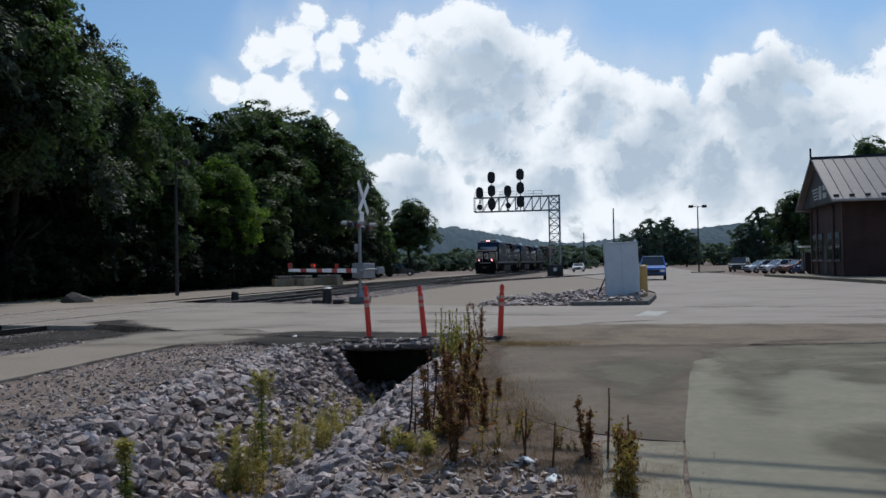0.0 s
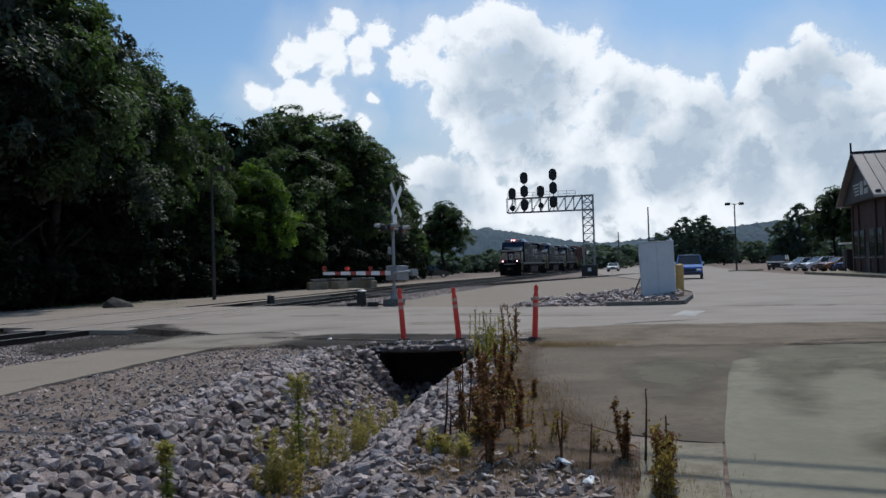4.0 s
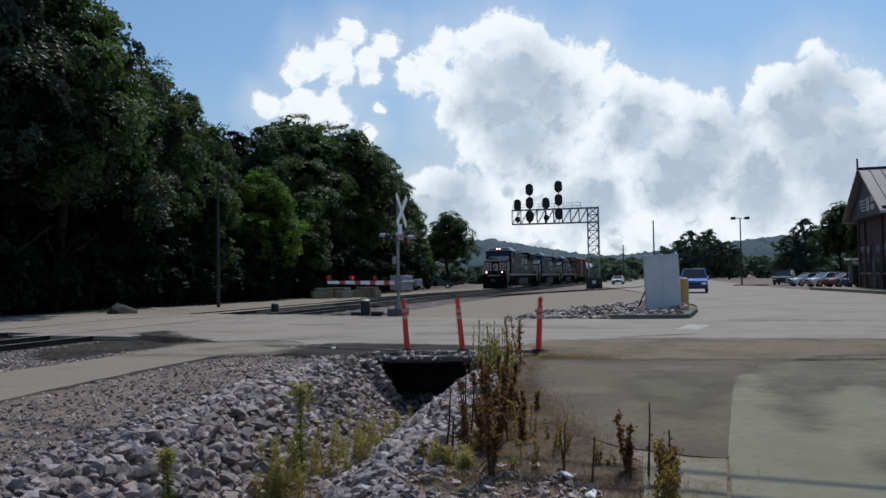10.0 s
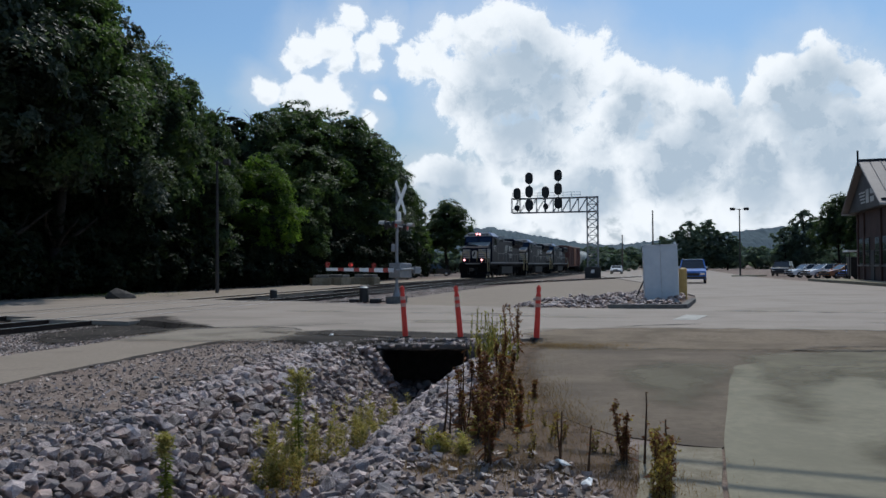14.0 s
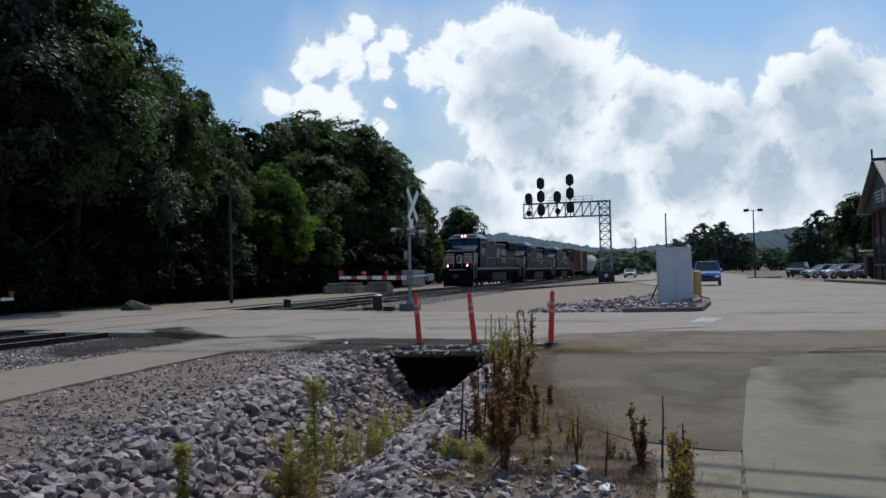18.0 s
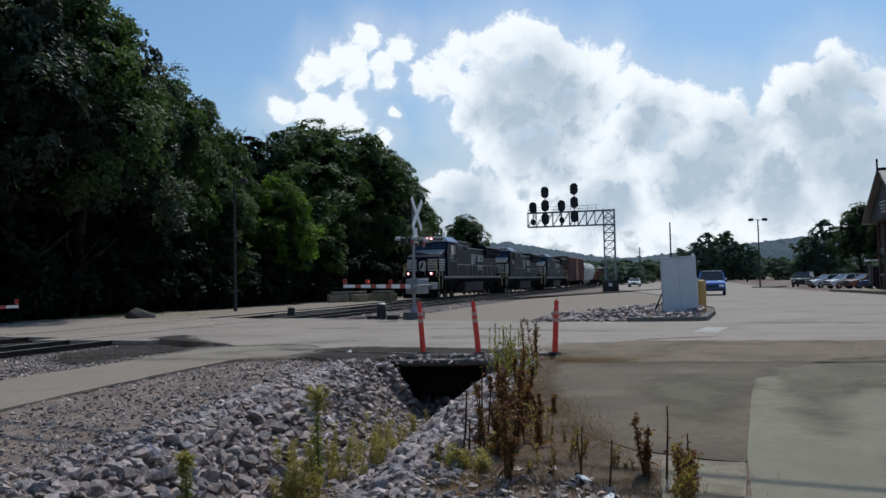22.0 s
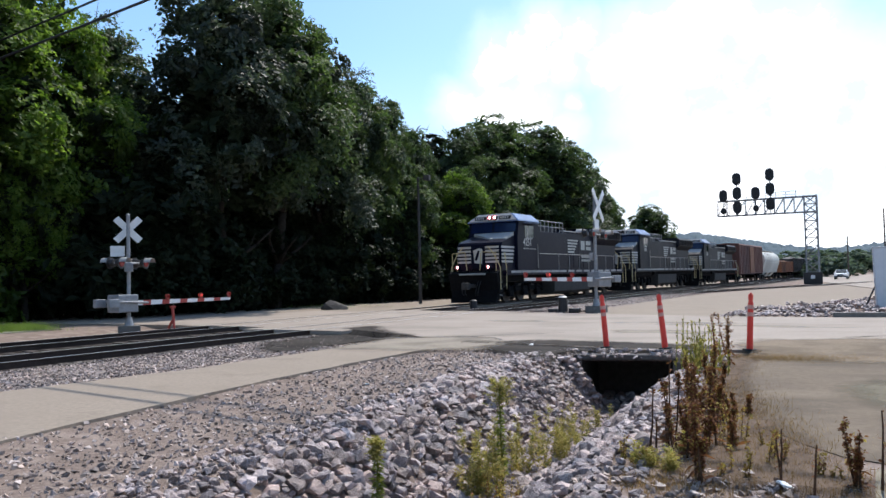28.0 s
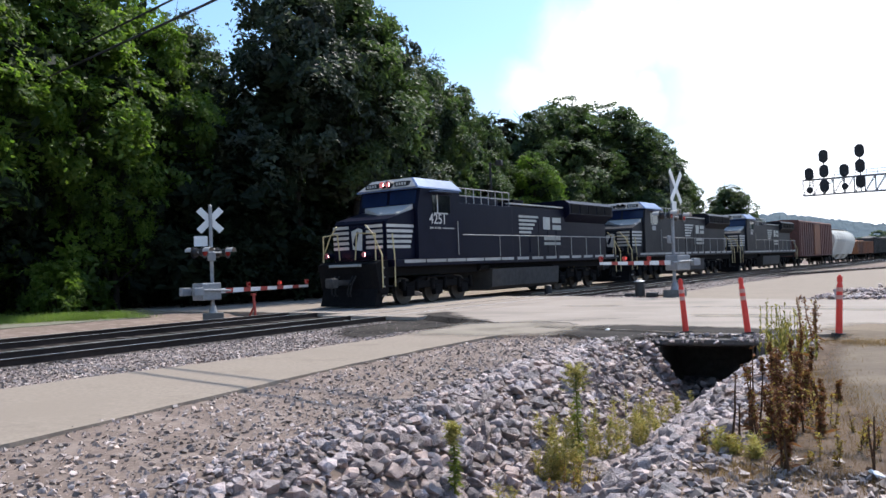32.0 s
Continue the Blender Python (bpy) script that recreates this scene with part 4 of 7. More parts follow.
def drifts():
    """Dust and stains that blur the borders of the paving."""
    line = ((-0.5, 15.5), (0.2, 15.4), (1.6, 15.7), (3.0, 16.6), (9, 16.2), (30, 15.0))

    def fillet(x, y):
        e = float(np.interp(x, [p[0] for p in line], [p[1] for p in line]))
        return -0.043 + 0.050 * step(e - 1.0, e - 0.15, y)

    drift("dust_film", [(0.9, 14.0), (3.5, 13.4), (8, 13.2), (16, 13.0), (16, 16.9), (9, 17.6), (4, 18.6), (1.2, 18.2), (0.4, 16.6)], "dust_brown", fillet, 0.9, 0.22, "brown dust along the broken edge of the road")
    drift("dust_film", [(3.3, 9.8), (3.75, 11.4), (4.0, 13.3), (8, 14.4), (14, 14.2), (14, 12.0), (8, 11.6), (5, 10.2)], "dust_lane", -0.036, 0.7, 0.2, "pale dust at the end of the concrete lane")
    drift("stain", [(4.4, 9.0), (5.0, 11.0), (8.5, 12.4), (13, 12.4), (13, 8.5), (8, 8.0)], "stain_olive", -0.0355, 0.9, 0.25, "dull olive stain on the concrete lane")
    drift("stain", [(2.2, 3.2), (2.9, 7.0), (4.2, 7.4), (5.5, 5.0), (4.6, 2.8)], "stain_olive", -0.0355, 0.8, 0.25, "dull stain on the concrete lane")
    drift("soil_film", [(-0.4, 6.0), (-0.1, 8.0), (0.0, 11.0), (0.0, 14.4), (0.9, 15.2), (1.9, 15.3), (1.4, 14.2), (1.1, 12.0), (1.0, 9.5), (1.3, 7.2), (1.5, 6.2), (1.3, 5.3), (0.6, 5.6)], "soil_red", lambda x, y: max(-0.034, lie(x, y) + 0.012), 0.6, 0.12, "reddish-brown soil and dead stalks under the weeds")
    drift("moss_film", [(1.72, 5.9), (1.95, 6.5), (1.6, 5.2), (1.1, 3.7), (0.98, 3.8), (1.3, 4.7)], "moss_tan", -0.028, 0.12, 0.05, "yellow-brown moss on the slab's edge")
    # path's end and the corner of the crossing
    drift("dust_film", [(-7.9, 15.0), (-7.6, 18.6), (-5.4, 19.4), (-3.4, 17.6), (-3.6, 15.2), (-5.0, 14.6)], "dust_pale", lambda x, y: 0.006 - 0.01 * step(16.0, 14.5, y), 0.9, 0.2, "pale dust where the path meets the road")
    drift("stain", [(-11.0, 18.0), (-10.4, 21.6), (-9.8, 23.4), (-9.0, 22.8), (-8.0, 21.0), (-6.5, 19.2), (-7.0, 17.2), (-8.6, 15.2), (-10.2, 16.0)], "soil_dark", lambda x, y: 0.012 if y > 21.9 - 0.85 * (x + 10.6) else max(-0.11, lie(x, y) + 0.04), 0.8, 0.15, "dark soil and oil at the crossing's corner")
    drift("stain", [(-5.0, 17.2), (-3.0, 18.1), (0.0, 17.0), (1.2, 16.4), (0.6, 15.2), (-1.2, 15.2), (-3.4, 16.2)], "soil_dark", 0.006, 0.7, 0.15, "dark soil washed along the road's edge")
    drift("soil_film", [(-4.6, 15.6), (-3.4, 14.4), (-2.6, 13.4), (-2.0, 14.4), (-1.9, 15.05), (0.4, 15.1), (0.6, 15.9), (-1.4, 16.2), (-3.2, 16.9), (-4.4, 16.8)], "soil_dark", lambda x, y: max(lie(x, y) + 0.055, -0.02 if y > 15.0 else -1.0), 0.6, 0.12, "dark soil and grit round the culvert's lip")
    drift("stain", [(1.6, 8.6), (1.4, 11.0), (2.6, 12.6), (4.4, 12.2), (3.9, 10.8), (3.0, 9.0), (2.4, 7.6)], "stain_olive", -0.0345, 0.9, 0.2, "dull olive dust over the edge of the lane")
    drift("dust_film", [(2.6, 7.4), (3.0, 9.2), (3.7, 11.4), (5.6, 12.6), (8.6, 12.7), (8.2, 11.4), (5.4, 10.9), (4.4, 9.4), (3.4, 7.2)], "dust_lane", -0.034, 0.8, 0.2, "grey dust that blurs the end of the concrete lane")
    rng = random.Random(31)
    for i in range(9):
        x, y = rng.uniform(-9, 13), rng.uniform(18.5, 26)
        w, d, a = rng.uniform(1.2, 4.2), rng.uniform(0.4, 1.0), rng.uniform(-0.35, 0.0)
        ring = [(x + w * math.cos(q) * rng.uniform(0.7, 1.2) * math.cos(a) - d * math.sin(q) * math.sin(a), y + w * math.cos(q) * math.sin(a) + d * math.sin(q) * rng.uniform(0.7, 1.3)) for q in np.linspace(0, 2 * math.pi, 14, endpoint=False)]
        if any(abs((p[0] - TRACK0.x - 0.245 * p[1]) * U.y - o) < 2.2 for p in ring for o in (0.0, NEAR_OFFSET)):
            continue
        drift("dust_film", ring, "dust_pale", 0.003 + 0.0002 * i, 0.7, 0.2, "thin drift of dust on the worn road")


drifts()


def cracks():
    """Open cracks and a patched seam in the street's paving."""
    rng = random.Random(8)
    for pts, w in (([(-9.3, 17.7), (-7.6, 17.9), (-6.3, 18.2), (-5.3, 18.6), (-4.6, 18.3), (-4.0, 17.6)], 0.07), ([(-5.2, 18.7), (-3.9, 19.4), (-2.9, 19.9)], 0.035),
                   ([(5.4, 13.75), (6.3, 13.6), (7.4, 13.55), (8.6, 13.7), (10.4, 13.5)], 0.05), ([(5.8, 14.1), (6.6, 14.3), (7.6, 14.2)], 0.03), ([(3.2, 18.4), (4.3, 18.9), (5.6, 19.2)], 0.05), ([(3.2, 18.3), (3.5, 17.7), (4.4, 17.4)], 0.03)):
        bm = B()
        line = []
        for (x1, y1), (x2, y2) in zip(pts, pts[1:]):
            for i in range(6):
                t = i / 6
                line.append((x1 + (x2 - x1) * t + rng.uniform(-.06, .06), y1 + (y2 - y1) * t + rng.uniform(-.06, .06)))
        last = None
        for i, (x, y) in enumerate(line):
            h = w * rng.uniform(0.5, 1.4) * (0.3 if i in (0, len(line) - 1) else 1)
            z = 0.008 if y > 15.5 or x < 0 else -0.028
            cur = (bm.verts.new((x, y - h, z)), bm.verts.new((x, y + h, z)))
            if last:
                bm.faces.new((last[0], cur[0], cur[1], last[1]))
            last = cur
        tagged(part("crack", bm, "crack"), "dark ragged crack in the worn paving", "crack", kind="structure")


cracks()
sheet("road_marking", [(5.1, 20.7), (5.7, 20.5), (6.5, 22.3), (6.0, 22.7)], "worn_paint", 0.006, "worn patch of white road paint", "road marking", thick=0.004, cell=3.0, wear=0.05)
# ---- things by the crossing ----
def delineator(x, y, lean_x):
    t = thing("marker_post", "red-orange plastic marker post with pale reflective bands", "marker post", group="marker posts at the road edge", m=pose(x, y, -0.045, 0, lean_x, 0))
    part("base", tube(B(), (0, 0, 0), (0, 0, 0.07), 0.15, 0.12, 14), "tyre", t, "black rubber base")
    post = B()
    tube(post, (0, 0, 0.05), (0, 0, 0.92), 0.058, 0.05, 14)
    tube(post, (0, 0, 0.92), (0, 0, 0.99), 0.05, 0.032, 14)
    tube(post, (0, 0, 0.99), (0, 0, 1.09), 0.045, 0.045, 14)
    part("post", post, "orange_post", t)
    for z in (0.68, 0.82):
        part("reflective_band", tube(B(), (0, 0, z), (0, 0, z + 0.075), 0.0575, 0.0565, 14), "band", t, "faded pale reflective band")
    part("cap", tube(B(), (0, 0, 1.085), (0, 0, 1.12), 0.03, 0.018, 10), "orange_post", t)


for x, y, lx in ((-1.55, 15.9, -3.6), (-0.40, 15.72, -5.0), (1.12, 15.5, 3.2)):
    delineator(x, y, lx)


def crossing_signal(x, y, facing, arm_to, rise, tall, label, lean=0.0, arm_z=1.12, low=0.0, blade=0.66, plate_x=0.0, lamp_turn=0.0):
    """Mast with crossbuck, flashing lamps and a lowered gate. facing: compass angle that the sign looks to."""
    t = thing("crossing_signal", label, "crossing signal", group="crossing signals", m=pose(x, y, low, 0, lean, -facing))
    part("foundation", box(B(), -0.35, 0.35, -0.35, 0.35, -0.1, 0.22, 0.03), "headwall", t, "weathered concrete foundation")
    bm = B()
    tube(bm, (0, 0, 0.2), (0, 0, tall), 0.065, 0.06, 14)
    tube(bm, (0, 0, 0.2), (0, 0, 0.5), 0.16, 0.09, 14)
    tube(bm, (0, 0, tall), (0, 0, tall + 0.05), 0.075, 0.03, 14)
    part("mast", bm, "galvanised", t)
    zc = tall - 0.5
    for a in (45, -45):
        part("crossbuck_blade", box(B(), -blade, blade, -0.012, 0.012, -0.115, 0.115, 0.004), "white_paint", t, "white painted crossbuck blade", m=Matrix.Translation((0, 0.17 + (0.014 if a > 0 else -0.014), zc)) @ pose(0, 0, 0, 0, a, 0))
    part("sign_plate", box(B(), plate_x - 0.23, plate_x + 0.23, 0.085, 0.1, zc - 0.92, zc - 0.56, 0.004), "white_paint", t, "small white plate")
    # lamp cross-arm
    zl = zc - 1.15
    arm = part("lamp_arm", rod(B(), [(-0.78, 0.0, zl), (0.78, 0.0, zl)], 0.035, 8), "galvanised", t, m=pose(0, 0, 0, 0, 0, lamp_turn))
    for sx in (-0.7, 0.7):
        for sy, on in ((1, False), (-1, True)):
            lamp = part("flashing_lamp", tube(B(), (sx, sy * 0.05, zl), (sx, sy * 0.2, zl), 0.13, 0.15, 16), "black_metal", t, m=pose(0, 0, 0, 0, 0, lamp_turn))
            part("backing_disc", tube(B(), (sx, sy * 0.205, zl), (sx, sy * 0.215, zl), 0.21, 0.21, 20), "black_metal", lamp)
            part("lens", tube(B(), (sx, sy * 0.216, zl), (sx, sy * 0.23, zl), 0.14, 0.13, 16), "red_lens", lamp, "red glass lens")
            hood = B()
            pts = [(0.17 * math.cos(a), 0.17 * math.sin(a)) for a in np.linspace(0.1, math.pi - 0.1, 9)]
            for (a1, b1), (a2, b2) in zip(pts, pts[1:]):
                for o, s in ((0, 1), (-0.012, -1)):
                    v = [hood.verts.new((sx + a1 * (1 + o), sy * 0.22, zl + b1 * (1 + o))), hood.verts.new((sx + a2 * (1 + o), sy * 0.22, zl + b2 * (1 + o))), hood.verts.new((sx + a2 * (1 + o), sy * 0.48, zl + b2 * (1 + o))), hood.verts.new((sx + a1 * (1 + o), sy * 0.48, zl + b1 * (1 + o)))]
                    hood.faces.new(v)
            # pale grey holds the light that falls on the hoods from above
            part("hood", hood, "sill_grey", lamp, "hood, light from above put into its pale colour")
    part("junction_box", box(B(), -0.14, 0.14, -0.2, -0.06, 2.05, 2.35, 0.02), "galvanised", t)
    # gate mechanism and arm
    inv = t.matrix_basis.inverted()
    a = inv @ Vector((x, y, arm_z + low))
    b = inv @ Vector((arm_to[0], arm_to[1], arm_z + rise + low))
    along = Matrix.Rotation(math.atan2(b.y - a.y, b.x - a.x) - math.pi / 2, 4, "Z")
    mech = part("gate_mechanism", box(B(), -0.3, 0.3, -0.62, 0.16, arm_z - 0.3, arm_z + 0.3, 0.04), "galvanised", t, m=along)
    for sx in (-0.36, 0.36):
        part("support_arm", rod(B(), [(sx, 0.5, arm_z), (sx, -0.15, arm_z + 0.04), (sx, -0.6, arm_z + 0.06), (sx, -0.8, arm_z + 0.04)], 0.04, 8), "galvanised", mech)
        part("counterweight", box(B(), sx - 0.09, sx + 0.09, -1.05, -0.66, arm_z - 0.12, arm_z + 0.16, 0.03), "galvanised", mech)
    d = b - a
    L = d.length
    base = Matrix.Translation(a) @ (d.to_track_quat("X", "Z").to_matrix().to_4x4())
    bar = part("gate_arm", prism(B(), [(0.2, -0.09), (0.2, 0.09), (L, 0.05), (L, -0.05)], 1, -0.02, 0.02), "white_paint", t, "white gate arm with red stripes, lowered", m=base)
    n = max(3, int(L / 0.82))
    for i in range(n):
        x0 = 0.55 + (L - 0.6) * i / n
        h0 = 0.093 - 0.04 * (x0 / L)
        part("red_stripe", prism(B(), [(x0, -h0), (x0 + 0.02, h0), (x0 + 0.34, h0 - 0.003), (x0 + 0.32, -h0 + 0.003)], 1, -0.024, 0.024), "red_paint", bar, "red painted stripe")
    for f, on in ((0.35, False), (0.68, True), (0.985, False)):
        g = part("gate_lamp", tube(B(), (L * f, 0, 0.06), (L * f, 0, 0.26), 0.06, 0.07, 10), "red_paint", bar, "small red gate lamp")
        part("lens", tube(B(), (L * f, -0.075, 0.18), (L * f, 0.075, 0.18), 0.05, 0.05, 10), "red_lamp" if on else "red_lens", bar, "red lamp lens")
    return t


road_az = 90 + TRACK_TURN
crossing_signal(-3.4, 31.2, road_az, (-5.6, 27.8), 0.08, 4.75, "grey crossing signal with white crossbuck and lowered striped gate", -1.6, 1.28, 0.0, 0.84)
left_signal = crossing_signal(-18.1, 21.8, 318, (-17.02, 26.25), 0.0, 4.0, "crossing signal beyond the tracks, white crossbuck and lowered gate", 0.0, 0.98, -0.1, 0.55, -0.34, 54)
rest = thing("gate_rest", "red steel trestle under the gate arm", "gate rest", m=pose(-17.0, 22.75, -0.1, 0, 0, -30))
part("leg", rod(B(), [(0, 0, 0), (-0.12, 0, 0.8)], 0.05, 8), "red_paint", rest)
part("leg", rod(B(), [(-0.55, 0, 0), (-0.1, 0, 0.36)], 0.04, 8), "red_paint", rest)
part("head", box(B(), -0.24, 0.0, -0.06, 0.06, 0.76, 0.83, 0.01), "red_paint", rest)


def switch_lantern(x, y, h, w):
    t = thing("switch_machine", "black steel switch machine beside the rails", "switch machine", m=pose(x, y, fall(y) - 0.05, 0, 0, -TRACK_TURN))
    part("housing", tube(B(), (0, 0, 0), (0, 0, h), w, w * 0.9, 14), "black_metal", t)
    part("lid", tube(B(), (0, 0, h), (0, 0, h + 0.07), w * 1.05, w * 0.5, 14), "galvanised", t)
    part("motor_box", box(B(), -0.6, -0.25, -0.16, 0.16, 0, 0.16, 0.03), "black_metal", t)
    part("motor_box", box(B(), 0.3, 0.7, -0.16, 0.16, 0, 0.18, 0.03), "black_metal", t)
    part("throw_rod", rod(B(), [(-1.5, 0.1, 0.06), (1.0, 0.1, 0.06)], 0.025), "wheel_steel", t)


switch_lantern(-4.75, 31.3, 0.62, 0.2)
keg = thing("keg", "small black steel marker keg between the tracks", "keg", m=pose(-9.95, 36.6, -0.06))
part("body", tube(B(), (0, 0, 0), (0, 0, 0.38), 0.19, 0.17, 14), "black_metal", keg)
part("lid", tube(B(), (0, 0, 0.38), (0, 0, 0.42), 0.19, 0.1, 14), "black_metal", keg)

# equipment cabinet across the road, its kerb and bollard
cabinet = thing("equipment_cabinet", "tall pale grey-blue metal equipment cabinet in stones", "cabinet", m=pose(7.0, 30.0, -0.06, 0, -1.6, -8))
body = part("body", box(B(), -0.64, 0.64, -0.2, 0.4, 0.06, 2.24, 0.03), "box_panel", cabinet)
part("plinth", box(B(), -0.7, 0.7, -0.26, 0.46, 0, 0.056, 0.01), "headwall", cabinet)
part("cap", box(B(), -0.66, 0.66, -0.22, 0.42, 2.244, 2.28, 0.012), "box_panel", cabinet)
part("lamp", tube(B(), (0.58, 0.1, 2.28), (0.58, 0.1, 2.37), 0.05, 0.04, 10), "white_paint", cabinet)
part("door_seam", box(B(), -0.006, 0.006, -0.206, -0.2, 0.15, 2.2), "sill_grey", body)
part("stay", rod(B(), [(-0.64, 0.1, 0.9), (-0.95, 0.1, 0.25), (-1.05, 0.1, 0.1)], 0.03), "black_metal", cabinet)
bollard = thing("bollard", "scuffed yellow steel bollard beside the cabinet", "bollard", m=pose(8.75, 33.6, -0.06))
part("post", tube(B(), (0, 0, 0), (0, 0, 1.3), 0.17, 0.17, 16), "yellow_paint", bollard)
part("dome", tube(B(), (0, 0, 1.3), (0, 0, 1.37), 0.17, 0.07, 16), "yellow_paint", bollard)
for nm, x0, y0, x1, y1 in (("kerb", 4.3, 26.05, 6.7, 25.75), ("kerb", 6.75, 25.8, 8.25, 30.2)):
    a = math.degrees(math.atan2(y1 - y0, x1 - x0))
    L = math.hypot(x1 - x0, y1 - y0)
    k = thing(nm, "low worn concrete kerb round the stone patch", "kerb", kind="structure", m=pose(x0, y0, -0.02, 0, 0, a))
    part("kerb_stone", box(B(), 0, L, -0.1, 0.1, -0.1, 0.16, 0.02), "headwall", k)


# ---- signal gantry ----
def signal_gantry():
    t = thing("signal_gantry", "galvanised steel lattice signal gantry with black signal heads", "signal gantry", m=pose(13.75, 94.3, fall(94) - 0.25, 0, 0, -TRACK_TURN + 4))
    w, top, arm_lo, arm_hi, left = 0.62, 10.15, 8.3, 10.05, -9.85
    for sx in (-w, w):
        for sy in (-0.5, 0.5):
            part("post_leg", rod(B(), [(sx, sy, 0.3), (sx, sy, top)], 0.075, 6), "galvanised", t)
    n = 9
    for i in range(n):
        z0, z1 = 1.6 + (top - 1.6) * i / n, 1.6 + (top - 1.6) * (i + 1) / n
        for sy in (-0.5, 0.5):
            for p, q in (((-w, sy, z0), (w, sy, z1)), ((w, sy, z0), (-w, sy, z1)), ((-w, sy, z0), (w, sy, z0))):
                part("post_brace", rod(B(), [p, q], 0.035), "galvanised", t)
        for sx in (-w, w):
            part("post_brace", rod(B(), [(sx, -0.5, z0), (sx, 0.5, z1)], 0.035), "galvanised", t)
    for k, (z0, z1) in enumerate(((0.1, 1.5),)):
        part("base_cabinet", box(B(), -0.95, 0.95, -0.75, 0.75, z0, z1, 0.03), "tank_grey", t, "dark equipment box at the post's foot")
    part("foundation", box(B(), -1.1, 1.1, -0.9, 0.9, -0.3, 0.1, 0.03), "headwall", t)
    part("name_plate", box(B(), -0.2, 0.2, -0.765, -0.755, 0.8, 1.2), "white_paint", t)
    for sy in (-0.5, 0.5):
        for z in (arm_lo, arm_hi):
            part("arm_chord", rod(B(), [(left, sy, z), (w, sy, z)], 0.075, 6), "galvanised", t)
    n = 9
    for i in range(n):
        x0, x1 = left + (-w - left) * i / n, left + (-w - left) * (i + 1) / n
        for sy in (-0.5, 0.5):
            part("arm_brace", rod(B(), [(x0, sy, arm_lo), (x1, sy, arm_hi)], 0.04), "galvanised", t)
            part("arm_brace", rod(B(), [(x0, sy, arm_lo), (x0, sy, arm_hi)], 0.04), "galvanised", t)
        for z in (arm_lo, arm_hi):
            part("arm_brace", rod(B(), [(x0, -0.5, z), (x1, 0.5, z)], 0.03), "galvanised", t)
    part("walkway", box(B(), left, -0.7, 0.55, 1.15, arm_lo + 0.0, arm_lo + 0.06), "galvanised", t)
    for x in np.arange(left, -1.0, 1.05):
        part("rail_post", rod(B(), [(x, 0.5, arm_hi), (x, 0.5, arm_hi + 0.75)], 0.025), "galvanised", t)
    for z in (0.4, 0.75):
        part("handrail", rod(B(), [(left, 0.5, arm_hi + z), (-1.4, 0.5, arm_hi + z)], 0.025), "galvanised", t)
    part("ladder", rod(B(), [(w + 0.12, -0.3, 1.5), (w + 0.12, -0.3, top)], 0.03), "galvanised", t)
    for x, heads in ((-4.05, ((12.75, 0.62), (11.1, 0.62), (9.4, 0.62))), (-5.6, ((10.75, 0.6), (9.0, 0.42))), (-7.6, ((12.5, 0.62), (10.85, 0.62), (9.2, 0.62))), (-9.1, ((10.65, 0.6), (8.85, 0.42)))):
        part("signal_mast", rod(B(), [(x, -0.62, 8.3), (x, -0.62, heads[0][0] + 0.3)], 0.06, 8), "galvanised", t)
        for z, r in heads:
            tall = 0.22 if r > 0.5 else 0.0
            h = B()
            ring = [(r * 0.78 * math.cos(a), r * 0.82 * math.sin(a) + (tall if math.sin(a) > 0 else -tall)) for a in np.linspace(0, 2 * math.pi, 24, endpoint=False)]
            prism(h, [(x + p, z + q) for p, q in ring], 1, -0.8, -0.74)
            head = part("signal_head", h, "black_metal", t, "black oval signal backing")
            part("lamp_case", box(B(), x - 0.2, x + 0.2, -0.74, -0.5, z - 0.35, z + 0.35, 0.03), "black_metal", head)
            for dz in ((0.3, -0.3) if tall else (0.0,)):
                part("lens_hood", tube(B(), (x, -1.05, z + dz), (x, -0.8, z + dz), 0.13, 0.13, 12), "black_metal", head)
    return t


signal_gantry()


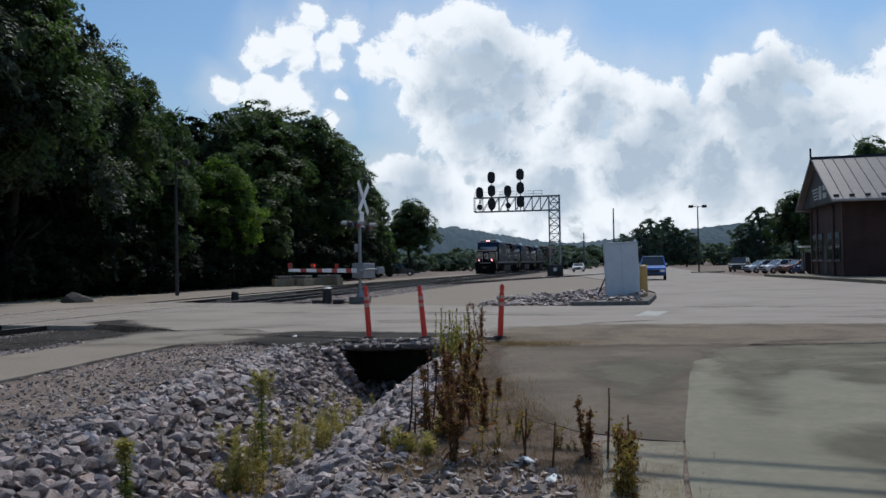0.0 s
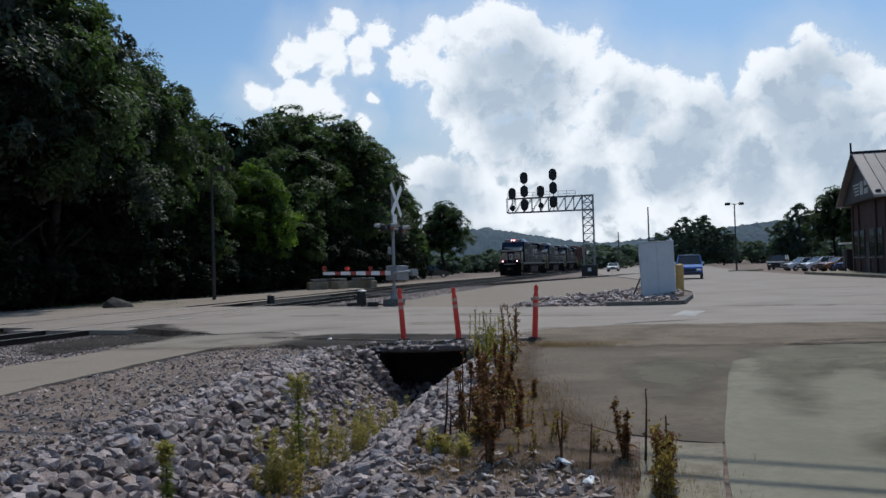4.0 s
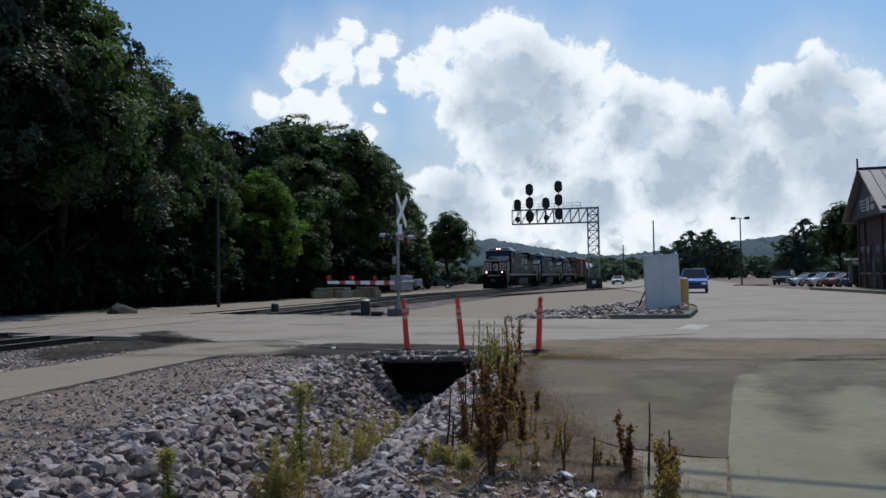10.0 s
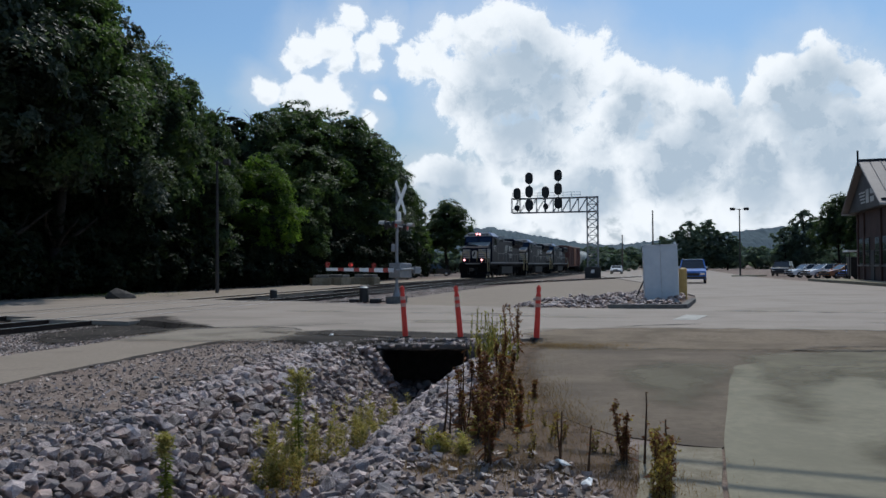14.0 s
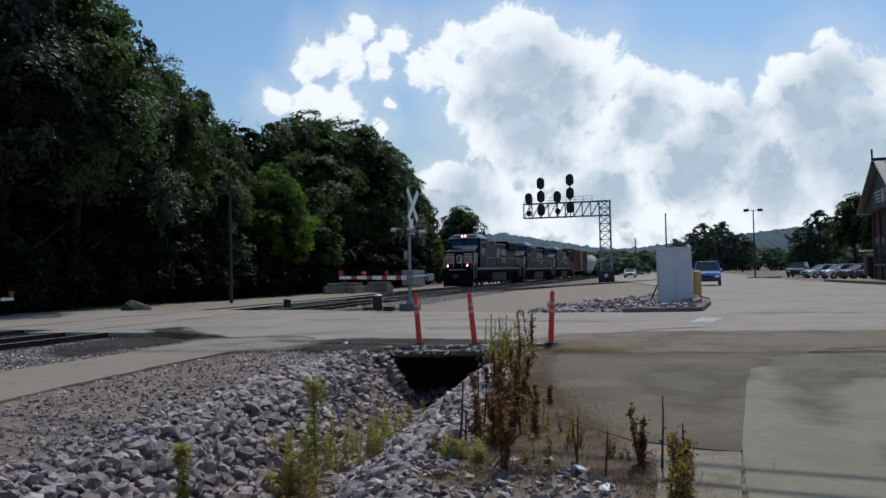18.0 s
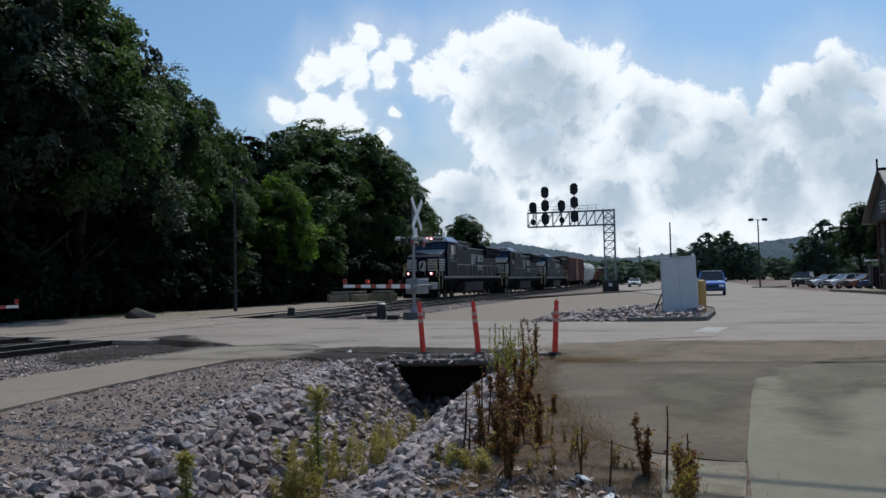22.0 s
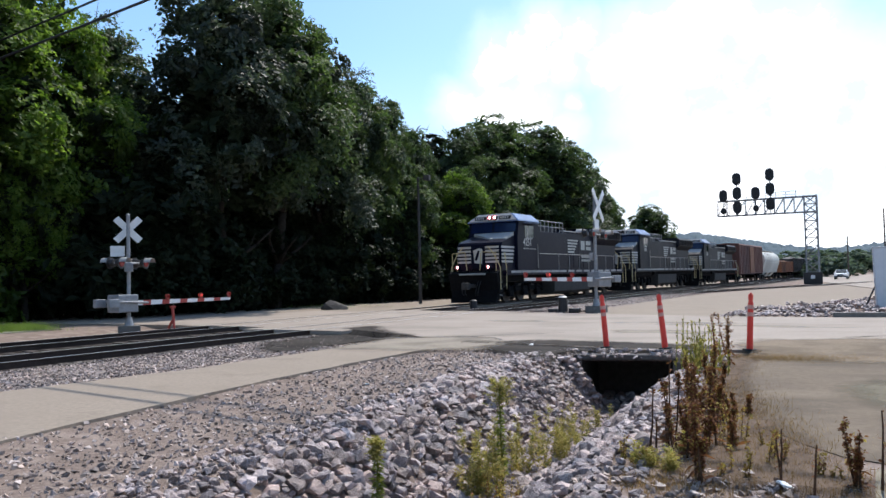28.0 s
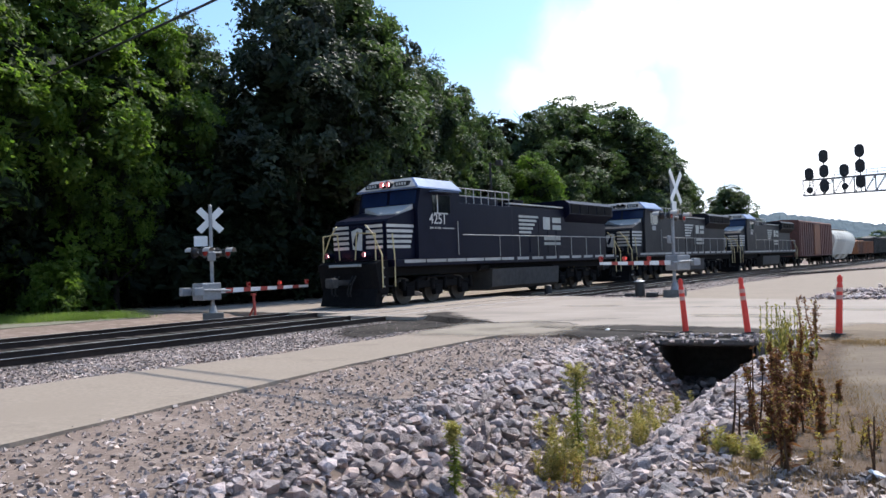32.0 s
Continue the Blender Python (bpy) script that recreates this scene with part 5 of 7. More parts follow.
# ---- station building and lot ----
def station():
    # origin at the near end of the gable wall; x into the building, y along the tracks
    t = thing("station_building", "dark brick railway building with a brown standing-seam roof", "building", m=pose(28.15, 53.7, fall(54), 0, 0, -14))
    W, D, eave, ridge = 10.4, 24.0, 5.45, 9.0
    wall = part("wall", box(B(), 0.0, 0.35, 0, W, 0, eave), "brick", t, "shaded dark red brick wall")
    part("wall", box(B(), 0.36, D, 0, 0.35, 0, eave), "brick", t)
    part("wall", box(B(), 0.36, D, W - 0.35, W, 0, eave), "brick", t)
    part("wall", box(B(), D - 0.35, D, 0.36, W - 0.36, 0, eave), "brick", t)
    part("gable", prism(B(), [(-0.75, 5.5), (W + 0.75, 5.5), (W / 2, ridge - 0.12)], 0, -0.55, -0.3), "dark_board", t, "dark grey boarded gable")
    part("ceiling_soffit", box(B(), -0.5, D + 0.3, -0.7, W + 0.7, 5.452, 5.495), "dark_board", t)
    for sgn, y0 in ((1, -0.95), (-1, W + 0.95)):
        ym = W / 2
        lo, hi = 5.4, ridge
        bm = B()
        v = [bm.verts.new(p) for p in ((-1.0, y0, lo), (D + 0.6, y0, lo), (D + 0.6, ym, hi), (-1.0, ym, hi))]
        bm.faces.new(v)
        ext = bmesh.ops.extrude_face_region(bm, geom=bm.faces[:])
        for g in ext["geom"]:
            if isinstance(g, bmesh.types.BMVert):
                g.co.z += 0.12
        bmesh.ops.recalc_face_normals(bm, faces=bm.faces[:])
        slope = part("roof_slope", bm, "metal_roof", t, "brown-grey standing-seam metal roof")
        nx = int((D + 1.6) / 0.75)
        for i in range(nx + 1):
            x = -1.0 + (D + 1.6) * i / nx
            sm = B()
            rod(sm, [(x, y0, lo + 0.13), (x, ym, hi + 0.13)], 0.035, 4)
            part("seam", sm, "metal_roof", slope)
        for i in range(26):
            x = -0.8 + i
            f = 0.06
            y = y0 + (ym - y0) * f
            part("snow_guard", box(B(), x, x + 0.35, y - 0.03, y + 0.03, lo + (hi - lo) * f + 0.12, lo + (hi - lo) * f + 0.26), "black_metal", slope)
        part("gutter", rod(B(), [(-1.0, y0 - 0.06, lo + 0.02), (D + 0.6, y0 - 0.06, lo + 0.02)], 0.09, 6), "sill_grey", slope)
    part("ridge_cap", rod(B(), [(-1.0, W / 2, ridge + 0.13), (D + 0.6, W / 2, ridge + 0.13)], 0.12, 6), "black_metal", t)
    part("finial", rod(B(), [(-1.0, W / 2, ridge - 0.3), (-1.0, W / 2, ridge + 0.9)], 0.07, 6), "black_metal", t)
    for y0, y1, z0, z1 in ((4.0, 4.9, 5.9, 6.9), (2.5, 3.6, 6.5, 6.9), (2.5, 3.6, 5.9, 6.3), (5.2, 6.5, 5.95, 6.07), (5.2, 6.7, 6.2, 6.32), (5.2, 6.9, 6.45, 6.57), (5.2, 7.1, 6.7, 6.82)):
        part("emblem_block", box(B(), -0.57, -0.552, y0, y1, z0, z1), "sill_grey", t, "pale painted emblem block")
    for y in (1.2, 3.4, 6.4, 8.4):
        w = part("window", box(B(), -0.06, -0.004, y, y + 1.3, 1.3, 3.4, 0.01), "dark_board", t, "dark window in a dark frame")
        for k in range(2):
            for j in range(2):
                part("pane", box(B(), -0.075, -0.062, y + 0.08 + 0.6 * k, y + 0.62 + 0.6 * k, 1.4 + 1.0 * j, 2.32 + 1.0 * j), "glass", w)
        part("sill", box(B(), -0.14, -0.004, y - 0.1, y + 1.4, 1.18, 1.298, 0.01), "headwall", w)
    d = part("door", box(B(), -0.06, -0.004, 5.0, 6.05, 0.05, 2.4, 0.01), "dark_board", t, "dark door")
    part("door_handle", rod(B(), [(-0.1, 5.15, 1.0), (-0.1, 5.15, 1.2)], 0.02), "chrome", d)
    for y in (0.1, 2.75, 7.9, 9.95):
        part("pilaster", box(B(), -0.12, -0.004, y, y + 0.35, 0, eave - 0.1), "brick", t)
    return t


station()
sheet("platform", [(24.2, 41.0), (28.6, 68.5), (31.6, 68.0), (28.1, 53.6), (40, 50.6), (40, 41)], "concrete", 0.14, "raised concrete walk along the brick building", "pavement", thick=0.3, cell=6)
sheet("planting_island", [(31.0, 96.0), (35.5, 98.5), (37, 101), (36, 103), (32.2, 100)], "verge", 0.10, "low kerbed island with dry grass at a lamp post", "kerb island", thick=0.25, cell=6)
bench = thing("sign_cart", "dark cart with a white top beside the brick wall", "cart", m=pose(31.9, 66.9, 0.0, 0, 0, -14))
part("body", box(B(), -0.5, 0.5, -0.8, 0.8, 0.3, 1.9, 0.05), "black_metal", bench)
part("top", box(B(), -0.75, 0.75, -1.0, 1.0, 2.35, 2.5, 0.03), "white_paint", bench, "white canopy")
for px in (-0.6, 0.6):
    for py in (-0.85, 0.85):
        part("post", rod(B(), [(px, py, 0.2), (px, py, 2.36)], 0.04), "black_metal", bench)
        part("wheel", tube(B(), (px - 0.05, py * 0.8, 0.22), (px + 0.05, py * 0.8, 0.22), 0.22, 0.22, 12), "tyre", bench)


# ---- vehicles ----
def vehicle(name, x, y, turn, paint, label, kind="car", z=0.0):
    """Nose towards local -y."""
    t = thing(name, label, "vehicle", group="parked vehicles", m=pose(x, y, fall(y) + z, 0, 0, turn))
    L, w, belt, roof = {"car": (4.6, 1.8, 0.92, 1.45), "suv": (4.9, 1.95, 1.12, 1.85), "pickup": (5.6, 1.95, 1.08, 1.85)}[kind]
    hood = 1.25 if kind != "car" else 1.15
    low = [(0.05, 0.32), (0.0, 0.62), (0.12, belt - 0.2), (hood * 0.5, belt - 0.08), (hood, belt), (L - 0.08, belt), (L, 0.62), (L - 0.06, 0.32)]
    bm = prism(B(), low, 0, -w / 2, w / 2)
    bmesh.ops.bevel(bm, geom=bm.edges[:], offset=0.05, segments=2, affect="EDGES")
    body = part("body", bm, paint, t)
    end = {"car": L - 0.75, "suv": L - 0.12, "pickup": 3.35}[kind]
    glass = [(hood + 0.02, belt), (hood + 0.75, roof - 0.05), (end - (0.55 if kind == "car" else 0.25), roof - 0.05), (end, belt)]
    gb = B()
    lo, hi = [], []
    for sx, out in ((-1, lo), (1, hi)):
        for py, pz in glass:
            tuck = 0.16 * (pz - belt) / (roof - belt)
            out.append(gb.verts.new((sx * (w / 2 - 0.05 - tuck), py, pz)))
    gb.faces.new(lo[::-1])
    gb.faces.new(hi)
    for i in range(4):
        gb.faces.new((lo[i], lo[(i + 1) % 4], hi[(i + 1) % 4], hi[i]))
    bmesh.ops.recalc_face_normals(gb, faces=gb.faces[:])
    part("cabin_glass", gb, "glass", t)
    part("roof", box(B(), -w / 2 + 0.18, w / 2 - 0.18, glass[1][0] - 0.03, glass[2][0] + 0.03, roof - 0.05, roof, 0.025), paint, t)
    for sx in (-1, 1):
        for (y1, z1), (y2, z2) in ((glass[0], glass[1]), (glass[2], glass[3]), (((glass[0][0] + glass[3][0]) / 2, belt), ((glass[1][0] + glass[2][0]) / 2, roof - 0.05))):
            part("pillar", rod(B(), [(sx * (w / 2 - 0.05 - 0.16 * (z1 - belt) / (roof - belt)), y1, z1), (sx * (w / 2 - 0.05 - 0.16 * (z2 - belt) / (roof - belt)), y2, z2)], 0.045, 5), paint, t)
        for py in (0.85, L - 0.95):
            wh = part("wheel", tube(B(), (sx * (w / 2 - 0.2), py, 0.33), (sx * (w / 2 + 0.01), py, 0.33), 0.33, 0.33, 18), "tyre", t)
            part("rim", tube(B(), (sx * (w / 2 + 0.006), py, 0.33), (sx * (w / 2 + 0.02), py, 0.33), 0.2, 0.18, 12), "chrome", wh)
        part("headlight", box(B(), sx * w * 0.36 - 0.17, sx * w * 0.36 + 0.17, 0.0, 0.1, 0.64, 0.8, 0.02), "chrome", t)
        part("tail_light", box(B(), sx * w * 0.42 - 0.1, sx * w * 0.42 + 0.1, L - 0.05, L + 0.012, 0.7, 0.95, 0.01), "red_lens", t)
        part("mirror", box(B(), sx * (w / 2 + 0.02) - 0.08, sx * (w / 2 + 0.02) + 0.1 * sx * 0 + 0.08, hood + 0.25, hood + 0.37, belt, belt + 0.17, 0.02), paint, t)
    part("grille", box(B(), -w * 0.24, w * 0.24, -0.012, 0.06, 0.58, 0.78, 0.01), "black_metal", t)
    part("bumper", box(B(), -w / 2 + 0.03, w / 2 - 0.03, -0.05, 0.08, 0.36, 0.52, 0.02), "tank_grey", t)
    if kind == "pickup":
        bed = B()
        box(bed, -w / 2 + 0.06, w / 2 - 0.06, 3.45, L - 0.05, belt, belt + 0.02)
        for sx in (-1, 1):
            box(bed, min(sx * (w / 2 - 0.1), sx * (w / 2 - 0.02)), max(sx * (w / 2 - 0.1), sx * (w / 2 - 0.02)), 3.4, L - 0.04, belt, belt + 0.2)
        box(bed, -w / 2 + 0.1, w / 2 - 0.1, L - 0.1, L - 0.03, belt, belt + 0.2)
        part("bed_walls", bed, paint, t)
    return t


van = vehicle("van", 15.95, 58.5, -16, "paint_blue", "blue van parked on the lot facing the street", "suv")
for piece in van.children:
    if piece.name.split(".")[0] in ("roof", "mirror"):
        piece.data.materials[0] = MAT["paint_white"]
vehicle("car", 36.3, 95.0, -30, "paint_black", "dark pickup with a white roof rack at the lot's end", "suv")
vehicle("car", 33.2, 84.5, -84, "paint_silver", "silver car parked nose out in the row", "car")
vehicle("car", 32.7, 79.0, -84, "paint_white", "white car parked nose out in the row", "car")
vehicle("car", 32.9, 75.2, -84, "paint_orange", "rust-orange car parked in the row", "car")
vehicle("car", 33.2, 72.0, -84, "paint_blue", "dark blue car parked in the row", "car")
vehicle("car", 33.0, 69.2, -84, "paint_black", "black car parked beside the brick building", "suv")
vehicle("pickup_truck", -7.9, 112.5, 100, "paint_white", "white pickup parked far along the service strip", "pickup")
vehicle("car", -4.2, 114.5, 95, "paint_black", "dark car parked behind the white pickup", "suv")
vehicle("car", 22.4, 128, -14, "paint_white", "small white car far down the lot", "car")

blocks = thing("concrete_block", "weathered concrete block with a slab beside the service strip", "concrete block", group="blocks by the strip", m=pose(-11.9, 62.2, fall(62) - 0.05, 0, 0, -20))
part("block", box(B(), -0.8, 0.8, -0.35, 0.35, 0, 0.62, 0.06), "slab", blocks)
part("slab", box(B(), -0.5, 0.6, -0.3, 0.3, 0.625, 0.85, 0.05), "headwall", blocks)
for bx, by, ba in ((-9.9, 63.4, 14), (-10.9, 60.6, 70), (-8.9, 61.8, -35), (-12.6, 60.2, 30)):
    copy_thing(blocks, pose(bx, by, fall(by) - 0.05, 0, 0, ba))


def rock_heap(x, y, label, w, h, seed):
    rr = random.Random(seed)
    bm = B()
    for i in range(40):
        v = Vector((rr.gauss(0, 1), rr.gauss(0, 1), abs(rr.gauss(0, 1)))).normalized()
        bm.verts.new((v.x * w * rr.uniform(0.75, 1.0), v.y * w * 0.6, v.z * h * rr.uniform(0.7, 1.05) - 0.05))
    bmesh.ops.convex_hull(bm, input=bm.verts[:])
    for v in [v for v in bm.verts if not v.link_faces]:
        bm.verts.remove(v)
    tagged(part("boulder", bm, "boulder", m=pose(x, y, fall(y) - 0.08)), label, "boulder")


rock_heap(-17.4, 36.4, "low grey boulder at the edge of the trees", 0.95, 0.62, 3)


# ---- poles and wires ----
def lamp_post(x, y, h, arms, label, wood=False):
    t = thing("lamp_post" if arms else "utility_pole", label, "lamp post" if arms else "utility pole", m=pose(x, y, fall(y) - 0.1))
    part("pole", tube(B(), (0, 0, 0), (0, 0, h), 0.15 if wood else 0.11, 0.1 if wood else 0.07, 10), "wood_pole" if wood else "tank_grey", t)
    for a in arms:
        ar = part("arm", rod(B(), [(0, 0, h - 0.15), (a * 0.5, 0, h - 0.05), (a * 0.9, 0, h - 0.1)], 0.035), "tank_grey", t)
        part("lamp_head", box(B(), min(a * 0.65, a * 1.25), max(a * 0.65, a * 1.25), -0.2, 0.2, h - 0.22, h + 0.12, 0.05), "tank_grey", ar, "dark grey floodlight head")
    return t


lamp_post(32.6, 97.9, 8.6, (-0.9, 0.9), "tall dark lamp post with two floodlight heads")
lamp_post(-15.0, 43.2, 7.6, (0.6,), "slim steel lamp post in front of the trees")
lamp_post(28.0, 125.6, 10.4, (), "dark wooden pole at the end of the lot", True)
lamp_post(28.2, 153.4, 7.5, (), "slim dark pole far along the tracks", True)
lamp_post(-48.0, 30.6, 12.4, (), "wooden utility pole hidden among the trees", True)
lamp_post(44.0, -1.6, 12.4, (), "wooden utility pole beside the lot", True)
for high, off in ((11.2, 0.0), (9.3, -1.95)):
    bm = B()
    pts = []
    for j in range(41):
        x = 44 - 92 * j / 40
        pts.append((x, 14.63 + off - 0.35 * x, high + 0.55 * ((x + 2) / 46) ** 2))
    sweep(bm, pts, 0.042, 0.042, 6)
    wire = thing("overhead_wire", "black overhead cable strung between wooden poles", "overhead wire", group="overhead wires")
    part("cable", bm, "black_metal", wire)


# ---- trees ----
leaf_rng = np.random.default_rng(5)


def crown_mesh(name, h, r, base, count, size, material, rng, boughs=18, sprays=460):
    """A crown of many leaf sprays on the outside of a dozen or more boughs, with gaps between them."""
    lobes = []
    for i in range(boughs):
        t = (i + rng.uniform(0, 1)) / boughs
        a = 2.4 * i + rng.uniform(-0.5, 0.5)
        wide = r * math.sin(math.pi * min(0.96, 0.24 + 0.70 * t)) ** 0.7
        d = wide * rng.uniform(0.45, 0.72)
        lobes.append((d * math.cos(a), d * math.sin(a), base + (h - base) * (0.1 + 0.76 * t), r * rng.uniform(0.27, 0.42) * (1.08 - 0.35 * t)))
    lobes.append((0, 0, h - r * 0.30, r * 0.30))
    lobes.append((0.1 * r, 0, base + 0.62 * (h - base), r * 0.5))
    mid, lr = np.array([c[:3] for c in lobes]), np.array([c[3] for c in lobes])
    pick = rng.choice(len(lobes), sprays * 3, p=lr ** 2 / (lr ** 2).sum())
    v = rng.normal(size=(sprays * 3, 3))
    v /= np.linalg.norm(v, axis=1)[:, None]
    reach = rng.uniform(0.78, 1.08, (sprays * 3, 1)) * np.where(rng.random((sprays * 3, 1)) < 0.09, rng.uniform(1.05, 1.3, (sprays * 3, 1)), 1.0)
    at = mid[pick] + v * lr[pick][:, None] * reach * (1, 1, 0.85)
    inside_of = (np.linalg.norm((at[:, None] - mid[None]) / (1, 1, 0.85), axis=2) < 0.74 * lr[None]).any(1)
    keep = np.flatnonzero(~inside_of)[:sprays]
    at, v = at[keep], v[keep]
    n = len(at)
    per = count // n
    up = v + (0, 0, 0.75) + rng.normal(size=(n, 3)) * 0.25
    up /= np.linalg.norm(up, axis=1)[:, None]
    s1 = np.cross(up, rng.normal(size=(n, 3)))
    s1 /= np.linalg.norm(s1, axis=1)[:, None]
    s2 = np.cross(up, s1)
    wide = rng.uniform(0.32, 0.85, (n, 1, 1)) * r / 5
    rho, th = np.sqrt(rng.random((n, per, 1))), rng.uniform(0, 2 * math.pi, (n, per, 1))
    rag = 1 + 0.35 * np.sin(3 * th + rng.uniform(0, 6, (n, 1, 1))) + 0.2 * np.sin(7 * th)
    c = at[:, None] + (s1[:, None] * np.cos(th) * 1.25 + s2[:, None] * np.sin(th) * 0.85) * rho * rag * wide + up[:, None] * ((rng.normal(size=(n, per, 1)) * 0.16 - 0.45 * rho ** 2) * wide)
    c = c.reshape(-1, 3)
    tot = len(c)
    nrm = np.repeat(up, per, 0) + rng.normal(size=(tot, 3)) * 0.42
    nrm /= np.linalg.norm(nrm, axis=1)[:, None]
    t1 = np.cross(nrm, rng.normal(size=(tot, 3)))
    t1 /= np.linalg.norm(t1, axis=1)[:, None]
    t2 = np.cross(nrm, t1)
    s = size * rng.uniform(0.55, 1.3, (tot, 1))
    quad = np.stack([c - t1 * s, c + t2 * s * 0.5 + nrm * s * 0.12, c + t1 * s, c - t2 * s * 0.5 + nrm * s * 0.12], 1).reshape(-1, 3)
    return soup(name, quad.tolist(), np.arange(4 * tot).reshape(-1, 4).tolist(), material)


def trunk_mesh(name, h, r, rng, crown_base):
    bm = B()
    p, rad = Vector((0, 0, -0.3)), r
    joints = [(p, rad)]
    for i in range(6):
        q = p + Vector((rng.uniform(-.3, .3), rng.uniform(-.3, .3), h * 0.15))
        tube(bm, p, q, rad, rad * 0.82, 9)
        p, rad = q, rad * 0.82
        joints.append((p, rad))
    for p, rad in joints[1:]:
        for k in range(4):
            a = rng.uniform(0, 6.28)
            q = p + Vector((math.cos(a), math.sin(a), 0.7)) * h * rng.uniform(0.05, 0.09)
            q2 = q + Vector((math.cos(a + 0.4), math.sin(a + 0.4), 0.9)) * h * rng.uniform(0.03, 0.06)
            tube(bm, p, q, rad * 0.5, rad * 0.3, 6)
            tube(bm, q, q2, rad * 0.3, rad * 0.1, 5)
    return mesh_of(name, bm, "bark", True)


TREES = []
# inner foliage of near trees and kind 7 carry shade in their leaf colour
for i, (mt, base, r) in enumerate((("leaf", 5.0, 4.9), ("leaf", 5.5, 5.4), ("leaf", 4.5, 4.6), ("leaf_dark", 5.0, 5.2), ("leaf_sunlit", 4.0, 4.8), ("leaf_sunlit", 4.5, 5.4), ("leaf_far_haze", 2.0, 6.0), ("leaf_shade_dark", 2.0, 5.6))):
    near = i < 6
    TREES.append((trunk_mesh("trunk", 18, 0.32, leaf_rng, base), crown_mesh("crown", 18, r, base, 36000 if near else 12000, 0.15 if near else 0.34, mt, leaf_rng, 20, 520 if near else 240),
                  crown_mesh("inner_foliage", 16.6, r * 0.72, base, 3600 if near else 800, 0.42, "leaf_inner_shade" if near else ("leaf_far_haze", "leaf_shade_dark")[i - 6], leaf_rng, 14, 150)))
BUSHES = [crown_mesh("bush_crown", 4.0, 2.8, 0.3, 6500, 0.13, mt, leaf_rng, 12, 170) for mt in ("leaf", "leaf_shade_dark", "leaf_sunlit")] + [crown_mesh("bush_crown", 4.0, 2.8, 0.3, 1500, 0.34, mt, leaf_rng, 10, 110) for mt in ("leaf_far_haze", "leaf_shade_dark")]


def bush_stem():
    bm = B()
    for k in range(5):
        a = k * 1.3
        tube(bm, (0.1 * math.cos(a), 0.1 * math.sin(a), -0.2), (0.9 * math.cos(a), 0.9 * math.sin(a), 2.2), 0.06, 0.025, 6)
    return mesh_of("stem", bm, "bark", True)


BUSH_STEM = bush_stem()


def tree(x, y, h, kind, wide=1.0, label="tall broadleaf tree in dense dark green leaf", group="trees along the tracks"):
    t = thing("tree", label, "tree", group, m=pose(x, y, fall(y) - 0.1, 0, 0, (x * 37 + y * 53) % 360))
    s = h / 18
    t.scale = (s * wide, s * wide, s)
    shared("trunk", TREES[kind][0], t, Matrix())
    shared("crown", TREES[kind][1], t, Matrix())
    shared("inner_foliage", TREES[kind][2], t, Matrix(), "inner foliage in shade-dark colour, haze-pale in far trees")
    return t


def bush(x, y, h, kind, wide=1.0, label="dense bush under the trees, shade put into its colour", group="bushes under the trees"):
    t = thing("bush", label, "bush", group, m=pose(x, y, fall(y) - 0.1, 0, 0, (x * 57 + y * 33) % 360))
    s = h / 4
    t.scale = (s * wide, s * wide, s)
    shared("stem", BUSH_STEM, t, Matrix())
    shared("foliage", BUSHES[kind], t, Matrix())
    return t


def polar(az, r):
    return r * math.sin(radians(az)), r * math.cos(radians(az))


rng = random.Random(3)
# the wood's edge: compass angle, distance, height, kind, spread
for az, r, h, kind, wide in ((-61, 34, 16, 4, 1.1), (-55, 36, 17, 5, 1.05), (-49.0, 38, 17.4, 4, 1.0), (-44.8, 40.5, 16.6, 5, 0.9), (-41.2, 44, 16.2, 0, 0.8), (-33.4, 42, 18.4, 3, 1.0), (-29.8, 44.5, 19.4, 1, 0.95), (-26.8, 48, 17.2, 3, 0.9),
                             (-23.8, 53, 16.4, 0, 0.85), (-21.4, 57, 15.2, 2, 0.8), (-19.5, 60, 13.6, 0, 0.75), (-16.0, 70, 15.6, 2, 1.0), (-13.4, 78, 18.6, 1, 1.25), (-10.2, 84, 18.9, 0, 1.25), (-8.2, 92, 17.9, 3, 1.1),
                             (-6.6, 99, 16.4, 1, 0.95), (-5.4, 106, 13.4, 0, 0.9), (-16.0, 62, 10.6, 5, 1.25), (-13.0, 68, 9.4, 2, 1.2), (-20.4, 55, 9.5, 0, 1.1), (-25.5, 51, 11, 0, 0.9), (-37.6, 45.5, 12.5, 2, 0.9), (-46, 38, 10, 5, 0.9)):
    x, y = polar(az, r)
    lab = "tall broadleaf tree, sunlight put into its light green leaf colour" if kind in (4, 5) else "tall broadleaf tree in dense dark green leaf"
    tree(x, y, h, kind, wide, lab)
# trees in shade-dark leaf fill the gaps behind the wood's edge
for i in range(27):
    az = -64 + 2.05 * i
    r = 36.2 / max(0.25, math.cos(radians(az)) * (0.245 - math.tan(radians(az)))) + rng.uniform(7, 16)
    x, y = polar(az, r)
    tree(x, y, (0.2 + 0.0 * az) * r + 1.5 if r < 75 else 0.155 * r, rng.choice((7, 7, 7)), 1.1, "tree deep in the wood, shade put into its leaf colour", "trees deep in the wood")
